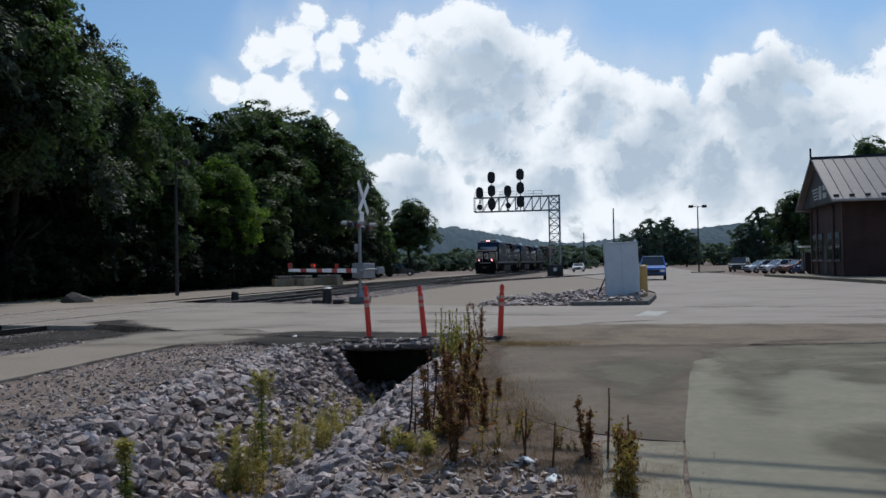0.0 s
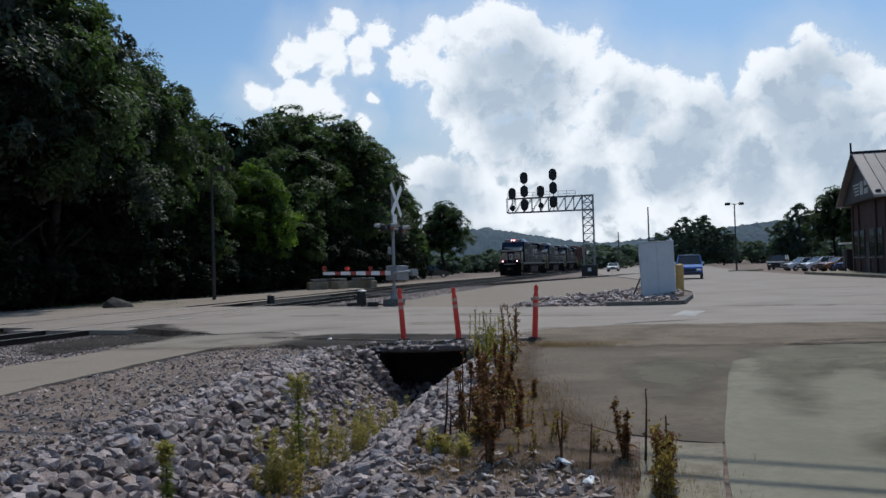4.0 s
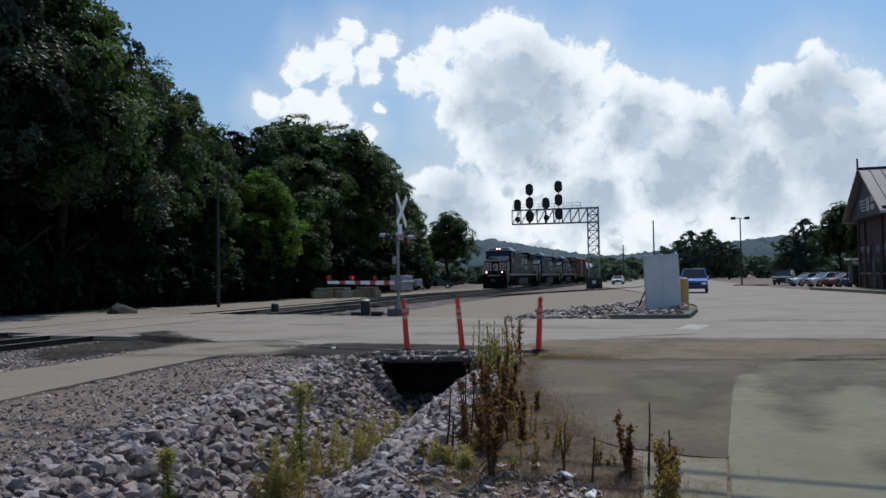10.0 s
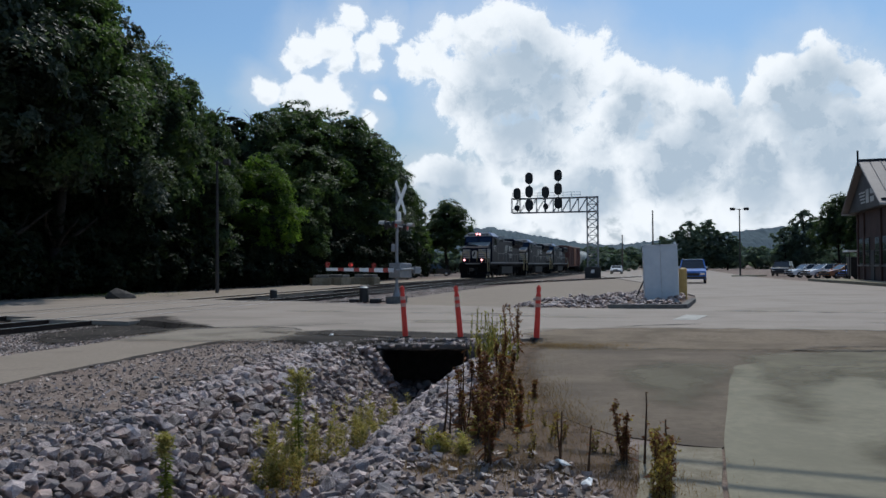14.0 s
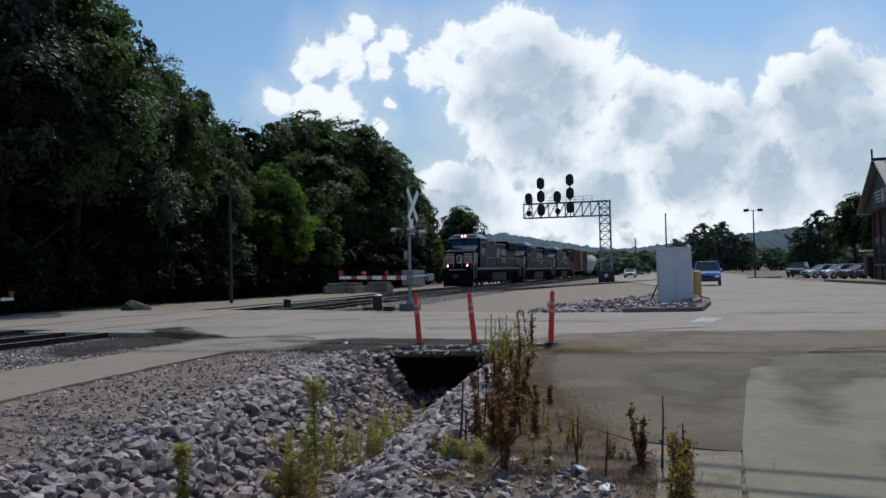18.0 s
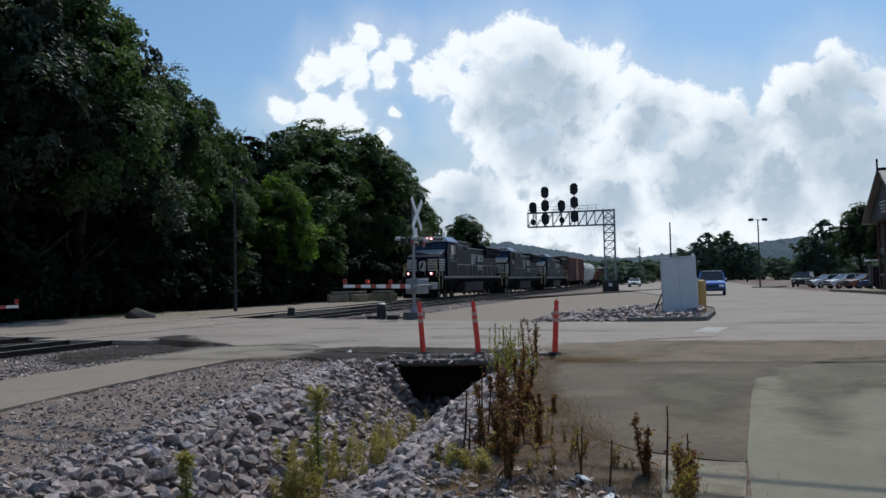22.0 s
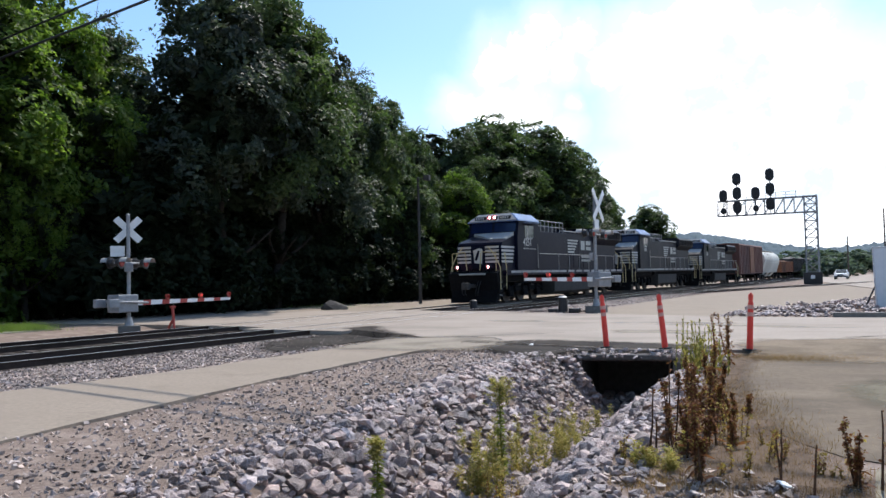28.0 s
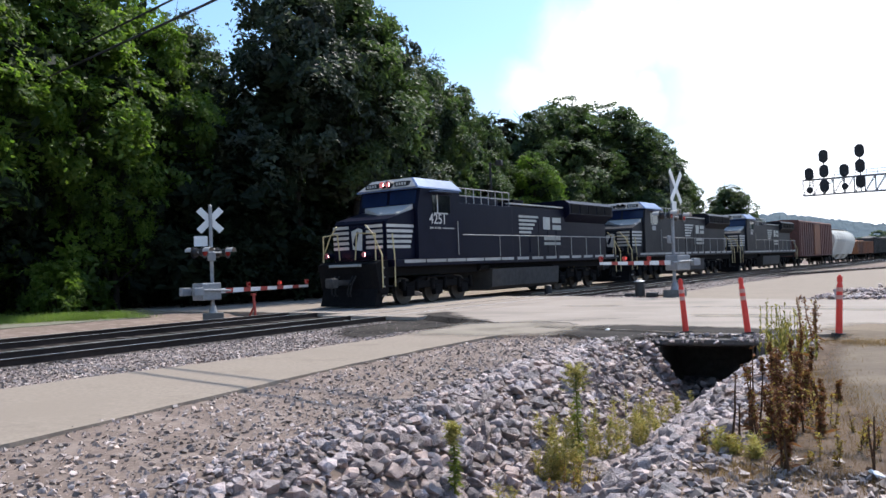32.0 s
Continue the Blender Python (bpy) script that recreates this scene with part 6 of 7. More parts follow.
# bushes in shade-dark leaf carry the darkness at the trees' feet
for i in range(46):
    az = -66 + 1.36 * i
    r = 36.2 / max(0.25, math.cos(radians(az)) * (0.245 - math.tan(radians(az)))) + rng.uniform(-2.6, 2.2) + (3.0 if az < -42 else 0)
    x, y = polar(az, r)
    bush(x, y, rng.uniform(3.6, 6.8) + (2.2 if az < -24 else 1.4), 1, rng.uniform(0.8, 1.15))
# nearer row added to carry the shade in front of the trunks
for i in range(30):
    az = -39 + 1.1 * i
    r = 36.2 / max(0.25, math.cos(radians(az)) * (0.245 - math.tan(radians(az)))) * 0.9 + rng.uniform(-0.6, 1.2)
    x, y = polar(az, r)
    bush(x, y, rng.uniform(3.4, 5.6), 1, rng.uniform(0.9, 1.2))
for x, y, h in ((-28.6, 25.0, 5.2), (-30.5, 22.3, 3.6), (-26.6, 22.6, 2.4)):
    bush(x, y, h, 2, 1.0, "leafy bush at the wood's edge, sunlight put into its colour")

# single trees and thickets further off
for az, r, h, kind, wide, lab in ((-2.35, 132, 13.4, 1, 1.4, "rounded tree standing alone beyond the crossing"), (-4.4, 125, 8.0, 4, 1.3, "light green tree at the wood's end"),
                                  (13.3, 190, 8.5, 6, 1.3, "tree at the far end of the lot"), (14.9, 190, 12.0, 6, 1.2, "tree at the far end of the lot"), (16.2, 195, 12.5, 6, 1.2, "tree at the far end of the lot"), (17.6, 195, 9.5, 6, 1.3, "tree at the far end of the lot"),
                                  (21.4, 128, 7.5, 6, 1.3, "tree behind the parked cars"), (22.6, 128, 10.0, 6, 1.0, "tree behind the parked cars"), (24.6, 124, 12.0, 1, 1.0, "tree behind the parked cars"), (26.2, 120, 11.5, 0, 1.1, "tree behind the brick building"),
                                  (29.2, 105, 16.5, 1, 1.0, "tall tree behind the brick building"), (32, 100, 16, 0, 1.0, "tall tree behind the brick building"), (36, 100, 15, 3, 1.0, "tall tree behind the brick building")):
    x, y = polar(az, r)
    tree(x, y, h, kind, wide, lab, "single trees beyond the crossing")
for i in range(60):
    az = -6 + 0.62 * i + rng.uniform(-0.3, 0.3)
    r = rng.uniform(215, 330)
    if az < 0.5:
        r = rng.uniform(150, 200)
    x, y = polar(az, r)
    bush(x, y, rng.uniform(4.0, 7.5) * r / 260, rng.choice((3, 3, 3)), 1.7, "thicket far beyond the tracks, haze put into its green", "far thickets")
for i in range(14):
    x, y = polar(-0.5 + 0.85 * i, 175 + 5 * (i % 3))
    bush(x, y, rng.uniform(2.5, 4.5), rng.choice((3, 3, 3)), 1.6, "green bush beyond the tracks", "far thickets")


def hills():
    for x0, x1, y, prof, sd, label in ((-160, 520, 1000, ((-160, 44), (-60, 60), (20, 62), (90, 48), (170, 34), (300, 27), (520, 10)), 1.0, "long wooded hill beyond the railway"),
                                ((150), 1300, 1350, ((150, 32), (330, 45), (430, 57), (520, 66), (620, 76), (760, 73), (1000, 57), (1300, 34)), 5.0, "distant wooded hill, haze put into its blue-green colour")):
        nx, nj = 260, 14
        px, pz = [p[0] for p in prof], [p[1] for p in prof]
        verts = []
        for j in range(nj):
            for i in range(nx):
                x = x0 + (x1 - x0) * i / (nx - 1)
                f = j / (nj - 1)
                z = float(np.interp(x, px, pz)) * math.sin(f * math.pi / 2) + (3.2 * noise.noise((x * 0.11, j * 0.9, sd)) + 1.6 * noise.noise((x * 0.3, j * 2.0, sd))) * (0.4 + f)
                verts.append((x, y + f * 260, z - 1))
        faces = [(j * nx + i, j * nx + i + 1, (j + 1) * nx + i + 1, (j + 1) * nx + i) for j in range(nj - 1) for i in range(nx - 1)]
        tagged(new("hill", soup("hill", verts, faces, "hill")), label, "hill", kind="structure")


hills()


# ---- weeds and grass ----
def weed(x, y, h, look_of, seed, stems=3, spread=0.12, leaves=60):
    """look_of: dock (rust seed heads on stout stalks), tan (wispy dry stalks), bare stalks, plume (leafy stem with a feathery yellow head), spike (upright green-yellow shoots) or tuft (low feathery yellow-green)."""
    rr = random.Random(seed)
    words = {"dock": "dry rust-brown dock weed with crumbled seed heads", "tan": "dry tan weed with wispy seed heads", "bare": "thin bare brown weed stalk", "plume": "tall green weed with a feathery yellow head",
             "spike": "upright green and yellow weed shoots by the culvert", "tuft": "low feathery yellow-green weed between the rocks"}
    t = thing("weed", words[look_of], "weed", "weeds along the ditch", m=pose(x, y, lie(x, y)))
    mat = {"dock": "weed_dry", "tan": "weed_tan", "bare": "weed_dry", "plume": "weed_green", "spike": "weed_spike", "tuft": "weed_tan"}[look_of]
    sets = {}

    def leaf(at, d, L, w, m):
        lv, lf = sets.setdefault(m, ([], []))
        wv = d.cross(Vector((rr.uniform(-1, 1), rr.uniform(-1, 1), 1))).normalized() * L * w
        bend = Vector((0, 0, -L * rr.uniform(0.0, 0.35)))
        n = len(lv)
        lv += [at[:], (at + d * L * 0.5 + wv)[:], (at + d * L + bend)[:], (at + d * L * 0.5 - wv)[:]]
        lf.append((n, n + 1, n + 2, n + 3))

    def aside(up):
        b = rr.uniform(0, 6.28)
        return Vector((math.cos(b), math.sin(b), up)).normalized()

    for k in range(stems):
        a = rr.uniform(0, 6.28)
        bm = B()
        p = Vector((spread * rr.uniform(-1, 1), spread * rr.uniform(-1, 1), -0.05))
        lean = Vector((math.cos(a), math.sin(a), 0)) * rr.uniform(0.02, {"plume": 0.05, "spike": 0.1, "bare": 0.1}.get(look_of, 0.24))
        hh = h * (1.0 if k == 0 else rr.uniform(0.5, 0.95))
        pts = [p]
        for i in range(6):
            p = p + (Vector((0, 0, 1)) + lean + Vector((rr.uniform(-.08, .08), rr.uniform(-.08, .08), 0))) * hh / 6
            pts.append(p)
        sweep(bm, pts, *{"plume": (0.016, 0.007), "bare": (0.012, 0.005), "dock": (0.011, 0.003), "spike": (0.007, 0.003)}.get(look_of, (0.005, 0.0015)), 5)

        def on_stem(f):
            return pts[min(5, int(f * 6))].lerp(pts[min(6, int(f * 6) + 1)], f * 6 % 1)

        if look_of == "dock":
            # side shoots that carry crumbled clusters
            for _ in range(13):
                f = rr.uniform(0.3, 0.96)
                q, d = on_stem(f), aside(rr.uniform(1.0, 2.8))
                L = hh * rr.uniform(0.10, 0.26) * (1.15 - 0.6 * f)
                leaf(q, d, L, 0.02, "weed_dry")
                for _ in range(leaves // 4):
                    g = rr.uniform(0.15, 1.05)
                    leaf(q + d * L * g + aside(0.2) * 0.012, aside(rr.uniform(-0.9, 1.2)), rr.uniform(0.014, 0.036), rr.uniform(0.3, 0.5), "weed_dry" if rr.random() < 0.8 else "weed_tan")
            for _ in range(leaves):
                leaf(on_stem(rr.uniform(0.35, 1.0)), aside(rr.uniform(-0.7, 1.4)), rr.uniform(0.016, 0.04), rr.uniform(0.25, 0.5), mat)
            for _ in range(7):
                leaf(on_stem(rr.uniform(0.05, 0.45)), aside(rr.uniform(-0.8, 0.4)), rr.uniform(0.08, 0.16), 0.13, mat)
        elif look_of == "tan":
            for _ in range(14):
                f = rr.uniform(0.2, 1.0)
                q, d = on_stem(f), aside(rr.uniform(0.7, 2.6))
                L = hh * rr.uniform(0.08, 0.22)
                leaf(q, d, L, 0.02, mat)
                for _ in range(max(2, leaves // 9)):
                    leaf(q + d * L * rr.uniform(0.2, 1.1), aside(rr.uniform(-0.9, 2.0)), rr.uniform(0.014, 0.036), rr.uniform(0.15, 0.4), mat if rr.random() < 0.75 else "weed_dry")
        elif look_of == "bare":
            for _ in range(leaves):
                leaf(on_stem(rr.uniform(0.4, 1.0)), aside(rr.uniform(-0.3, 1.2)), rr.uniform(0.02, 0.05), 0.3, mat)
        elif look_of == "plume":
            for _ in range(leaves):
                f = rr.uniform(0.12, 0.8) ** 0.8
                leaf(on_stem(f), aside(rr.uniform(-0.5, 0.5)), rr.uniform(0.06, 0.12) * (1.1 - 0.5 * f), 0.16, mat)
            for _ in range(60):
                f = rr.uniform(0.78, 1.0)
                q, d = on_stem(f), aside(rr.uniform(0.15, 1.3))
                L = hh * rr.uniform(0.07, 0.16)
                leaf(q, d, L, 0.025, mat)
                for _ in range(26):
                    leaf(q + d * L * rr.uniform(0.25, 1.05) + aside(0) * 0.012, aside(rr.uniform(-0.4, 1.2)), rr.uniform(0.014, 0.038), 0.28, "weed_head" if rr.random() < 0.9 else mat)
        elif look_of == "spike":
            for _ in range(leaves // 2):
                f = rr.uniform(0.05, 1.0)
                leaf(on_stem(f), aside(rr.uniform(1.2, 3.4)), rr.uniform(0.05, 0.13) * (1.2 - 0.6 * f), 0.15, mat if rr.random() < 0.7 else "weed_head")
        else:
            for _ in range(leaves):
                f = rr.uniform(0.1, 1.0)
                q, d = on_stem(f), aside(rr.uniform(0.2, 1.5))
                L = rr.uniform(0.04, 0.12) * (1.25 - 0.5 * f)
                leaf(q, d, L, 0.08, "weed_green" if rr.random() < 0.14 else "weed_head")
                for _ in range(4):
                    leaf(q + d * L * rr.uniform(0.4, 1.0), aside(rr.uniform(-0.2, 1.2)), rr.uniform(0.012, 0.035), 0.25, "weed_head" if rr.random() < 0.7 else "weed_tan")
        part("stem", bm, "weed_green" if look_of in ("plume", "tuft", "spike") else "weed_stem", t)
    for m, (lv, lf) in sets.items():
        shared("leaves", soup("leaves", lv, lf, m), t, Matrix())
    return t


for i, (x, y, h, look_of, stems, spread, leaves) in enumerate((
        # the rust clump on the right bank, nearest first
        (0.02, 6.0, 0.65, "dock", 4, 0.07, 90), (-0.05, 6.9, 0.69, "dock", 5, 0.14, 90), (0.20, 7.1, 0.62, "dock", 5, 0.16, 90), (0.08, 7.9, 0.69, "dock", 5, 0.18, 90), (0.32, 8.3, 0.44, "dock", 4, 0.2, 80),
        (0.10, 9.0, 0.58, "dock", 5, 0.18, 90), (0.30, 9.8, 0.35, "dock", 4, 0.2, 70), (0.05, 10.4, 0.53, "dock", 4, 0.18, 80), (0.5, 7.5, 0.36, "tan", 8, 0.22, 50), (0.62, 6.8, 0.3, "tan", 7, 0.22, 45), (0.45, 8.9, 0.30, "dock", 4, 0.2, 50),
        (-0.18, 7.2, 0.8, "bare", 3, 0.05, 10), (-0.3, 6.9, 0.62, "bare", 2, 0.05, 8), (-0.10, 7.4, 0.44, "dock", 3, 0.08, 60), (0.62, 6.05, 0.46, "bare", 2, 0.02, 10), (0.76, 5.72, 0.42, "bare", 1, 0.02, 8), (0.88, 6.4, 0.22, "tan", 5, 0.18, 40), (0.36, 6.3, 0.26, "tan", 5, 0.15, 40),
        # by the slab
        (1.16, 6.1, 0.5, "dock", 3, 0.06, 60), (1.22, 5.95, 0.62, "bare", 1, 0.03, 8), (1.24, 5.35, 0.46, "dock", 4, 0.06, 60), (1.2, 5.2, 0.5, "tan", 9, 0.07, 80), (1.16, 5.0, 0.4, "tan", 8, 0.08, 80), (1.36, 5.5, 0.5, "bare", 1, 0.03, 12),
        # shoots by the culvert's corner
        (0.12, 12.0, 0.85, "spike", 6, 0.16, 60), (0.25, 12.6, 0.81, "spike", 7, 0.2, 60), (-0.08, 13.2, 0.98, "spike", 5, 0.14, 60), (0.3, 13.6, 0.77, "spike", 6, 0.22, 55), (0.1, 14.3, 0.89, "spike", 4, 0.14, 55), (0.55, 13.4, 0.9, "dock", 3, 0.12, 70), (0.5, 12.2, 0.59, "spike", 5, 0.14, 50),
        (0.62, 14.4, 0.8, "dock", 2, 0.1, 50), (0.3, 11.3, 0.55, "dock", 4, 0.15, 80),
        # in the ditch
        (-2.12, 8.9, 1.3, "plume", 1, 0.02, 240), (-2.82, 6.75, 0.78, "plume", 1, 0.02, 170), (-2.3, 6.9, 0.50, "tuft", 7, 0.16, 60), (-2.45, 9.2, 0.72, "tuft", 9, 0.26, 70), (-2.15, 8.5, 0.68, "tuft", 9, 0.26, 70), (-1.95, 9.7, 0.76, "tuft", 9, 0.26, 70), (-1.8, 10.6, 0.80, "tuft", 8, 0.24, 70),
        (-2.35, 8.2, 0.56, "tuft", 8, 0.24, 60), (-1.6, 11.5, 0.68, "tuft", 7, 0.22, 60), (-1.95, 7.9, 0.5, "tan", 8, 0.26, 60), (-1.5, 10.1, 0.44, "tuft", 7, 0.22, 60), (-1.35, 12.4, 0.48, "tuft", 5, 0.2, 50), (-2.1, 7.3, 0.4, "tan", 7, 0.22, 50),
        (-0.28, 6.35, 0.22, "tuft", 7, 0.14, 50), (-0.45, 6.6, 0.24, "tan", 6, 0.16, 40), (0.02, 7.05, 0.18, "tuft", 5, 0.1, 40))):
    weed(x, y, h, look_of, 40 + i, stems, spread, leaves)


def grass_field(name, label, material, spots, blade, count, seed):
    rr = np.random.default_rng(seed)
    verts, faces = [], []
    for cx, cy, sx, sy, n in spots:
        for _ in range(int(count * n)):
            x, y = cx + rr.normal() * sx, cy + rr.normal() * sy
            z = lie(x, y) - 0.01
            a, L = rr.uniform(0, 6.28), blade * rr.uniform(0.4, 1.2)
            lean = rr.uniform(0.1, 1.3) * L
            w = 0.0022 + 0.010 * blade
            dx, dy = math.cos(a), math.sin(a)
            b = len(verts)
            verts += [(x - dy * w, y + dx * w, z), (x + dy * w, y - dx * w, z), (x + dx * lean, y + dy * lean, z + L)]
            faces.append((b, b + 1, b + 2))
    tagged(new(name, soup(name, verts, faces, material)), label, "grass", kind="stuff")


grass_field("dry_grass", "dry straw-coloured grass on the ditch bank", "straw", ((0.3, 6.8, 0.3, 0.7, 1.2), (0.7, 7.4, 0.3, 0.8, 1.4), (0.6, 6.1, 0.4, 0.35, 1.2), (0.75, 9.2, 0.2, 0.9, 0.8), (0.35, 8.6, 0.22, 0.9, 1.2), (0.4, 10.8, 0.2, 1.0, 1.0), (0.4, 13.0, 0.3, 0.8, 1.2), (1.3, 14.6, 0.4, 0.3, 1.6), (1.9, 14.4, 0.45, 0.25, 0.9), (2.3, 14.7, 0.4, 0.25, 0.4), (0.9, 14.7, 0.3, 0.2, 0.6), (1.2, 5.4, 0.2, 0.35, 0.8),
                                                                          (-1.7, 9.0, 0.35, 0.8, 0.8), (-2.1, 7.0, 0.25, 0.6, 0.5), (-1.2, 10.8, 0.3, 0.5, 0.5), (-0.25, 5.9, 0.15, 0.2, 0.5)), 0.075, 1700, 21)
grass_field("verge_grass", "bright green grass at the wood's edge", "grass", ((-24.6, 21.3, 0.9, 0.5, 3.0), (-23.2, 22.0, 0.7, 0.35, 2.0), (-26.4, 20.2, 1.0, 0.6, 3.0), (-20, 39, 3.0, 0.8, 0.25)), 0.3, 2600, 22)


# a few pale stones and scraps that stand out on the ground
def pale_stone(x, y, size, seed):
    rr = random.Random(seed)
    ob = new("pale_stone", stone_mesh("pale_stone", rr, "white_paint", 9, 0.5))
    ob.matrix_basis = Matrix.LocRotScale((x, y, lie(x, y) + size * 0.2), Euler((0.1, 0.2, rr.uniform(0, 6))), (size * 1.3, size, size * 0.8))
    tagged(ob, "chalk-white stone lying on the grey gravel", "stone", "pale stones")


for i, (x, y, s) in enumerate(((-3.25, 16.5, 0.2), (0.62, 5.95, 0.16), (-3.4, 8.3, 0.12), (-2.4, 13.9, 0.14), (-0.9, 15.3, 0.12), (-4.5, 10.5, 0.09), (0.75, 5.5, 0.1))):
    pale_stone(x, y, s, 70 + i)
# ---- train ----
def wheelset(parent, y, r=0.53, wide=0.753):
    bm = B()
    for sx in (-1, 1):
        tube(bm, (sx * (wide - 0.06), 0, 0), (sx * (wide + 0.07), 0, 0), r, r, 20)
        tube(bm, (sx * (wide - 0.09), 0, 0), (sx * (wide - 0.06), 0, 0), r + 0.025, r + 0.025, 20)
        tube(bm, (sx * (wide + 0.07), 0, 0), (sx * (wide + 0.11), 0, 0), 0.16, 0.14, 10)
        for a in range(4):
            q = a * math.pi / 2
            tube(bm, (sx * (wide + 0.065), 0.3 * math.cos(q), 0.3 * math.sin(q)), (sx * (wide + 0.085), 0.3 * math.cos(q), 0.3 * math.sin(q)), 0.05, 0.05, 6)
    tube(bm, (-wide, 0, 0), (wide, 0, 0), 0.09, 0.09, 10)
    ob = part("wheelset", bm, "wheel_steel", parent, "rusty steel wheel pair", m=pose(0, y, r))
    WHEELS.append((ob, y, r))
    return ob


WHEELS = []


def loco_truck(parent, y0):
    bm = B()
    for sx in (-1.05, 1.05):
        box(bm, sx - 0.07, sx + 0.07, y0 - 0.4, y0 + 4.3, 0.62, 0.9, 0.03)
        for k in range(3):
            y = y0 + 0.1 + 1.85 * k
            box(bm, sx - 0.12, sx + 0.12, y - 0.24, y + 0.24, 0.32, 0.72, 0.04)
            tube(bm, (sx + 0.1 * (1 if sx > 0 else -1), y - 0.42, 0.55), (sx + 0.1 * (1 if sx > 0 else -1), y - 0.42, 1.0), 0.09, 0.09, 8)
            tube(bm, (sx + 0.1 * (1 if sx > 0 else -1), y + 0.42, 0.55), (sx + 0.1 * (1 if sx > 0 else -1), y + 0.42, 1.0), 0.09, 0.09, 8)
        rod(bm, [(sx * 1.1, y0 - 0.3, 0.75), (sx * 1.1, y0 + 1.0, 1.05), (sx * 1.1, y0 + 2.9, 1.05), (sx * 1.1, y0 + 4.1, 0.75)], 0.04)
    box(bm, -1.0, 1.0, y0 + 0.8, y0 + 1.3, 0.7, 1.1, 0.03)
    box(bm, -1.0, 1.0, y0 + 2.6, y0 + 3.1, 0.7, 1.1, 0.03)
    tr = part("truck", bm, "underframe", parent, "dark grimy three-axle truck")
    for k in range(3):
        wheelset(tr, y0 + 0.1 + 1.85 * k)
    return tr


def lettering(text, size, material, parent, m, name="lettering"):
    cu = bpy.data.curves.new(name, "FONT")
    cu.body, cu.size, cu.extrude, cu.align_x, cu.offset = text, size, 0.002, "CENTER", 0.008 * size
    tmp = bpy.data.objects.new("lettering_source", cu)
    scene.collection.objects.link(tmp)
    dg = bpy.context.evaluated_depsgraph_get()
    me = bpy.data.meshes.new_from_object(tmp.evaluated_get(dg))
    bpy.data.objects.remove(tmp)
    me.materials.clear()
    me.materials.append(MAT[material])
    return shared(name, me, parent, m)


def bars(name, rects, material, parent, x, thick=0.006, label=""):
    """Painted bars on a side face at x: rows of y0, y1, z0, z1."""
    for y0, y1, z0, z1 in rects:
        a, b = sorted((x, x + thick if x > 0 else x - thick))
        part(name, box(B(), a, b, y0, y1, z0, z1), material, parent, label)


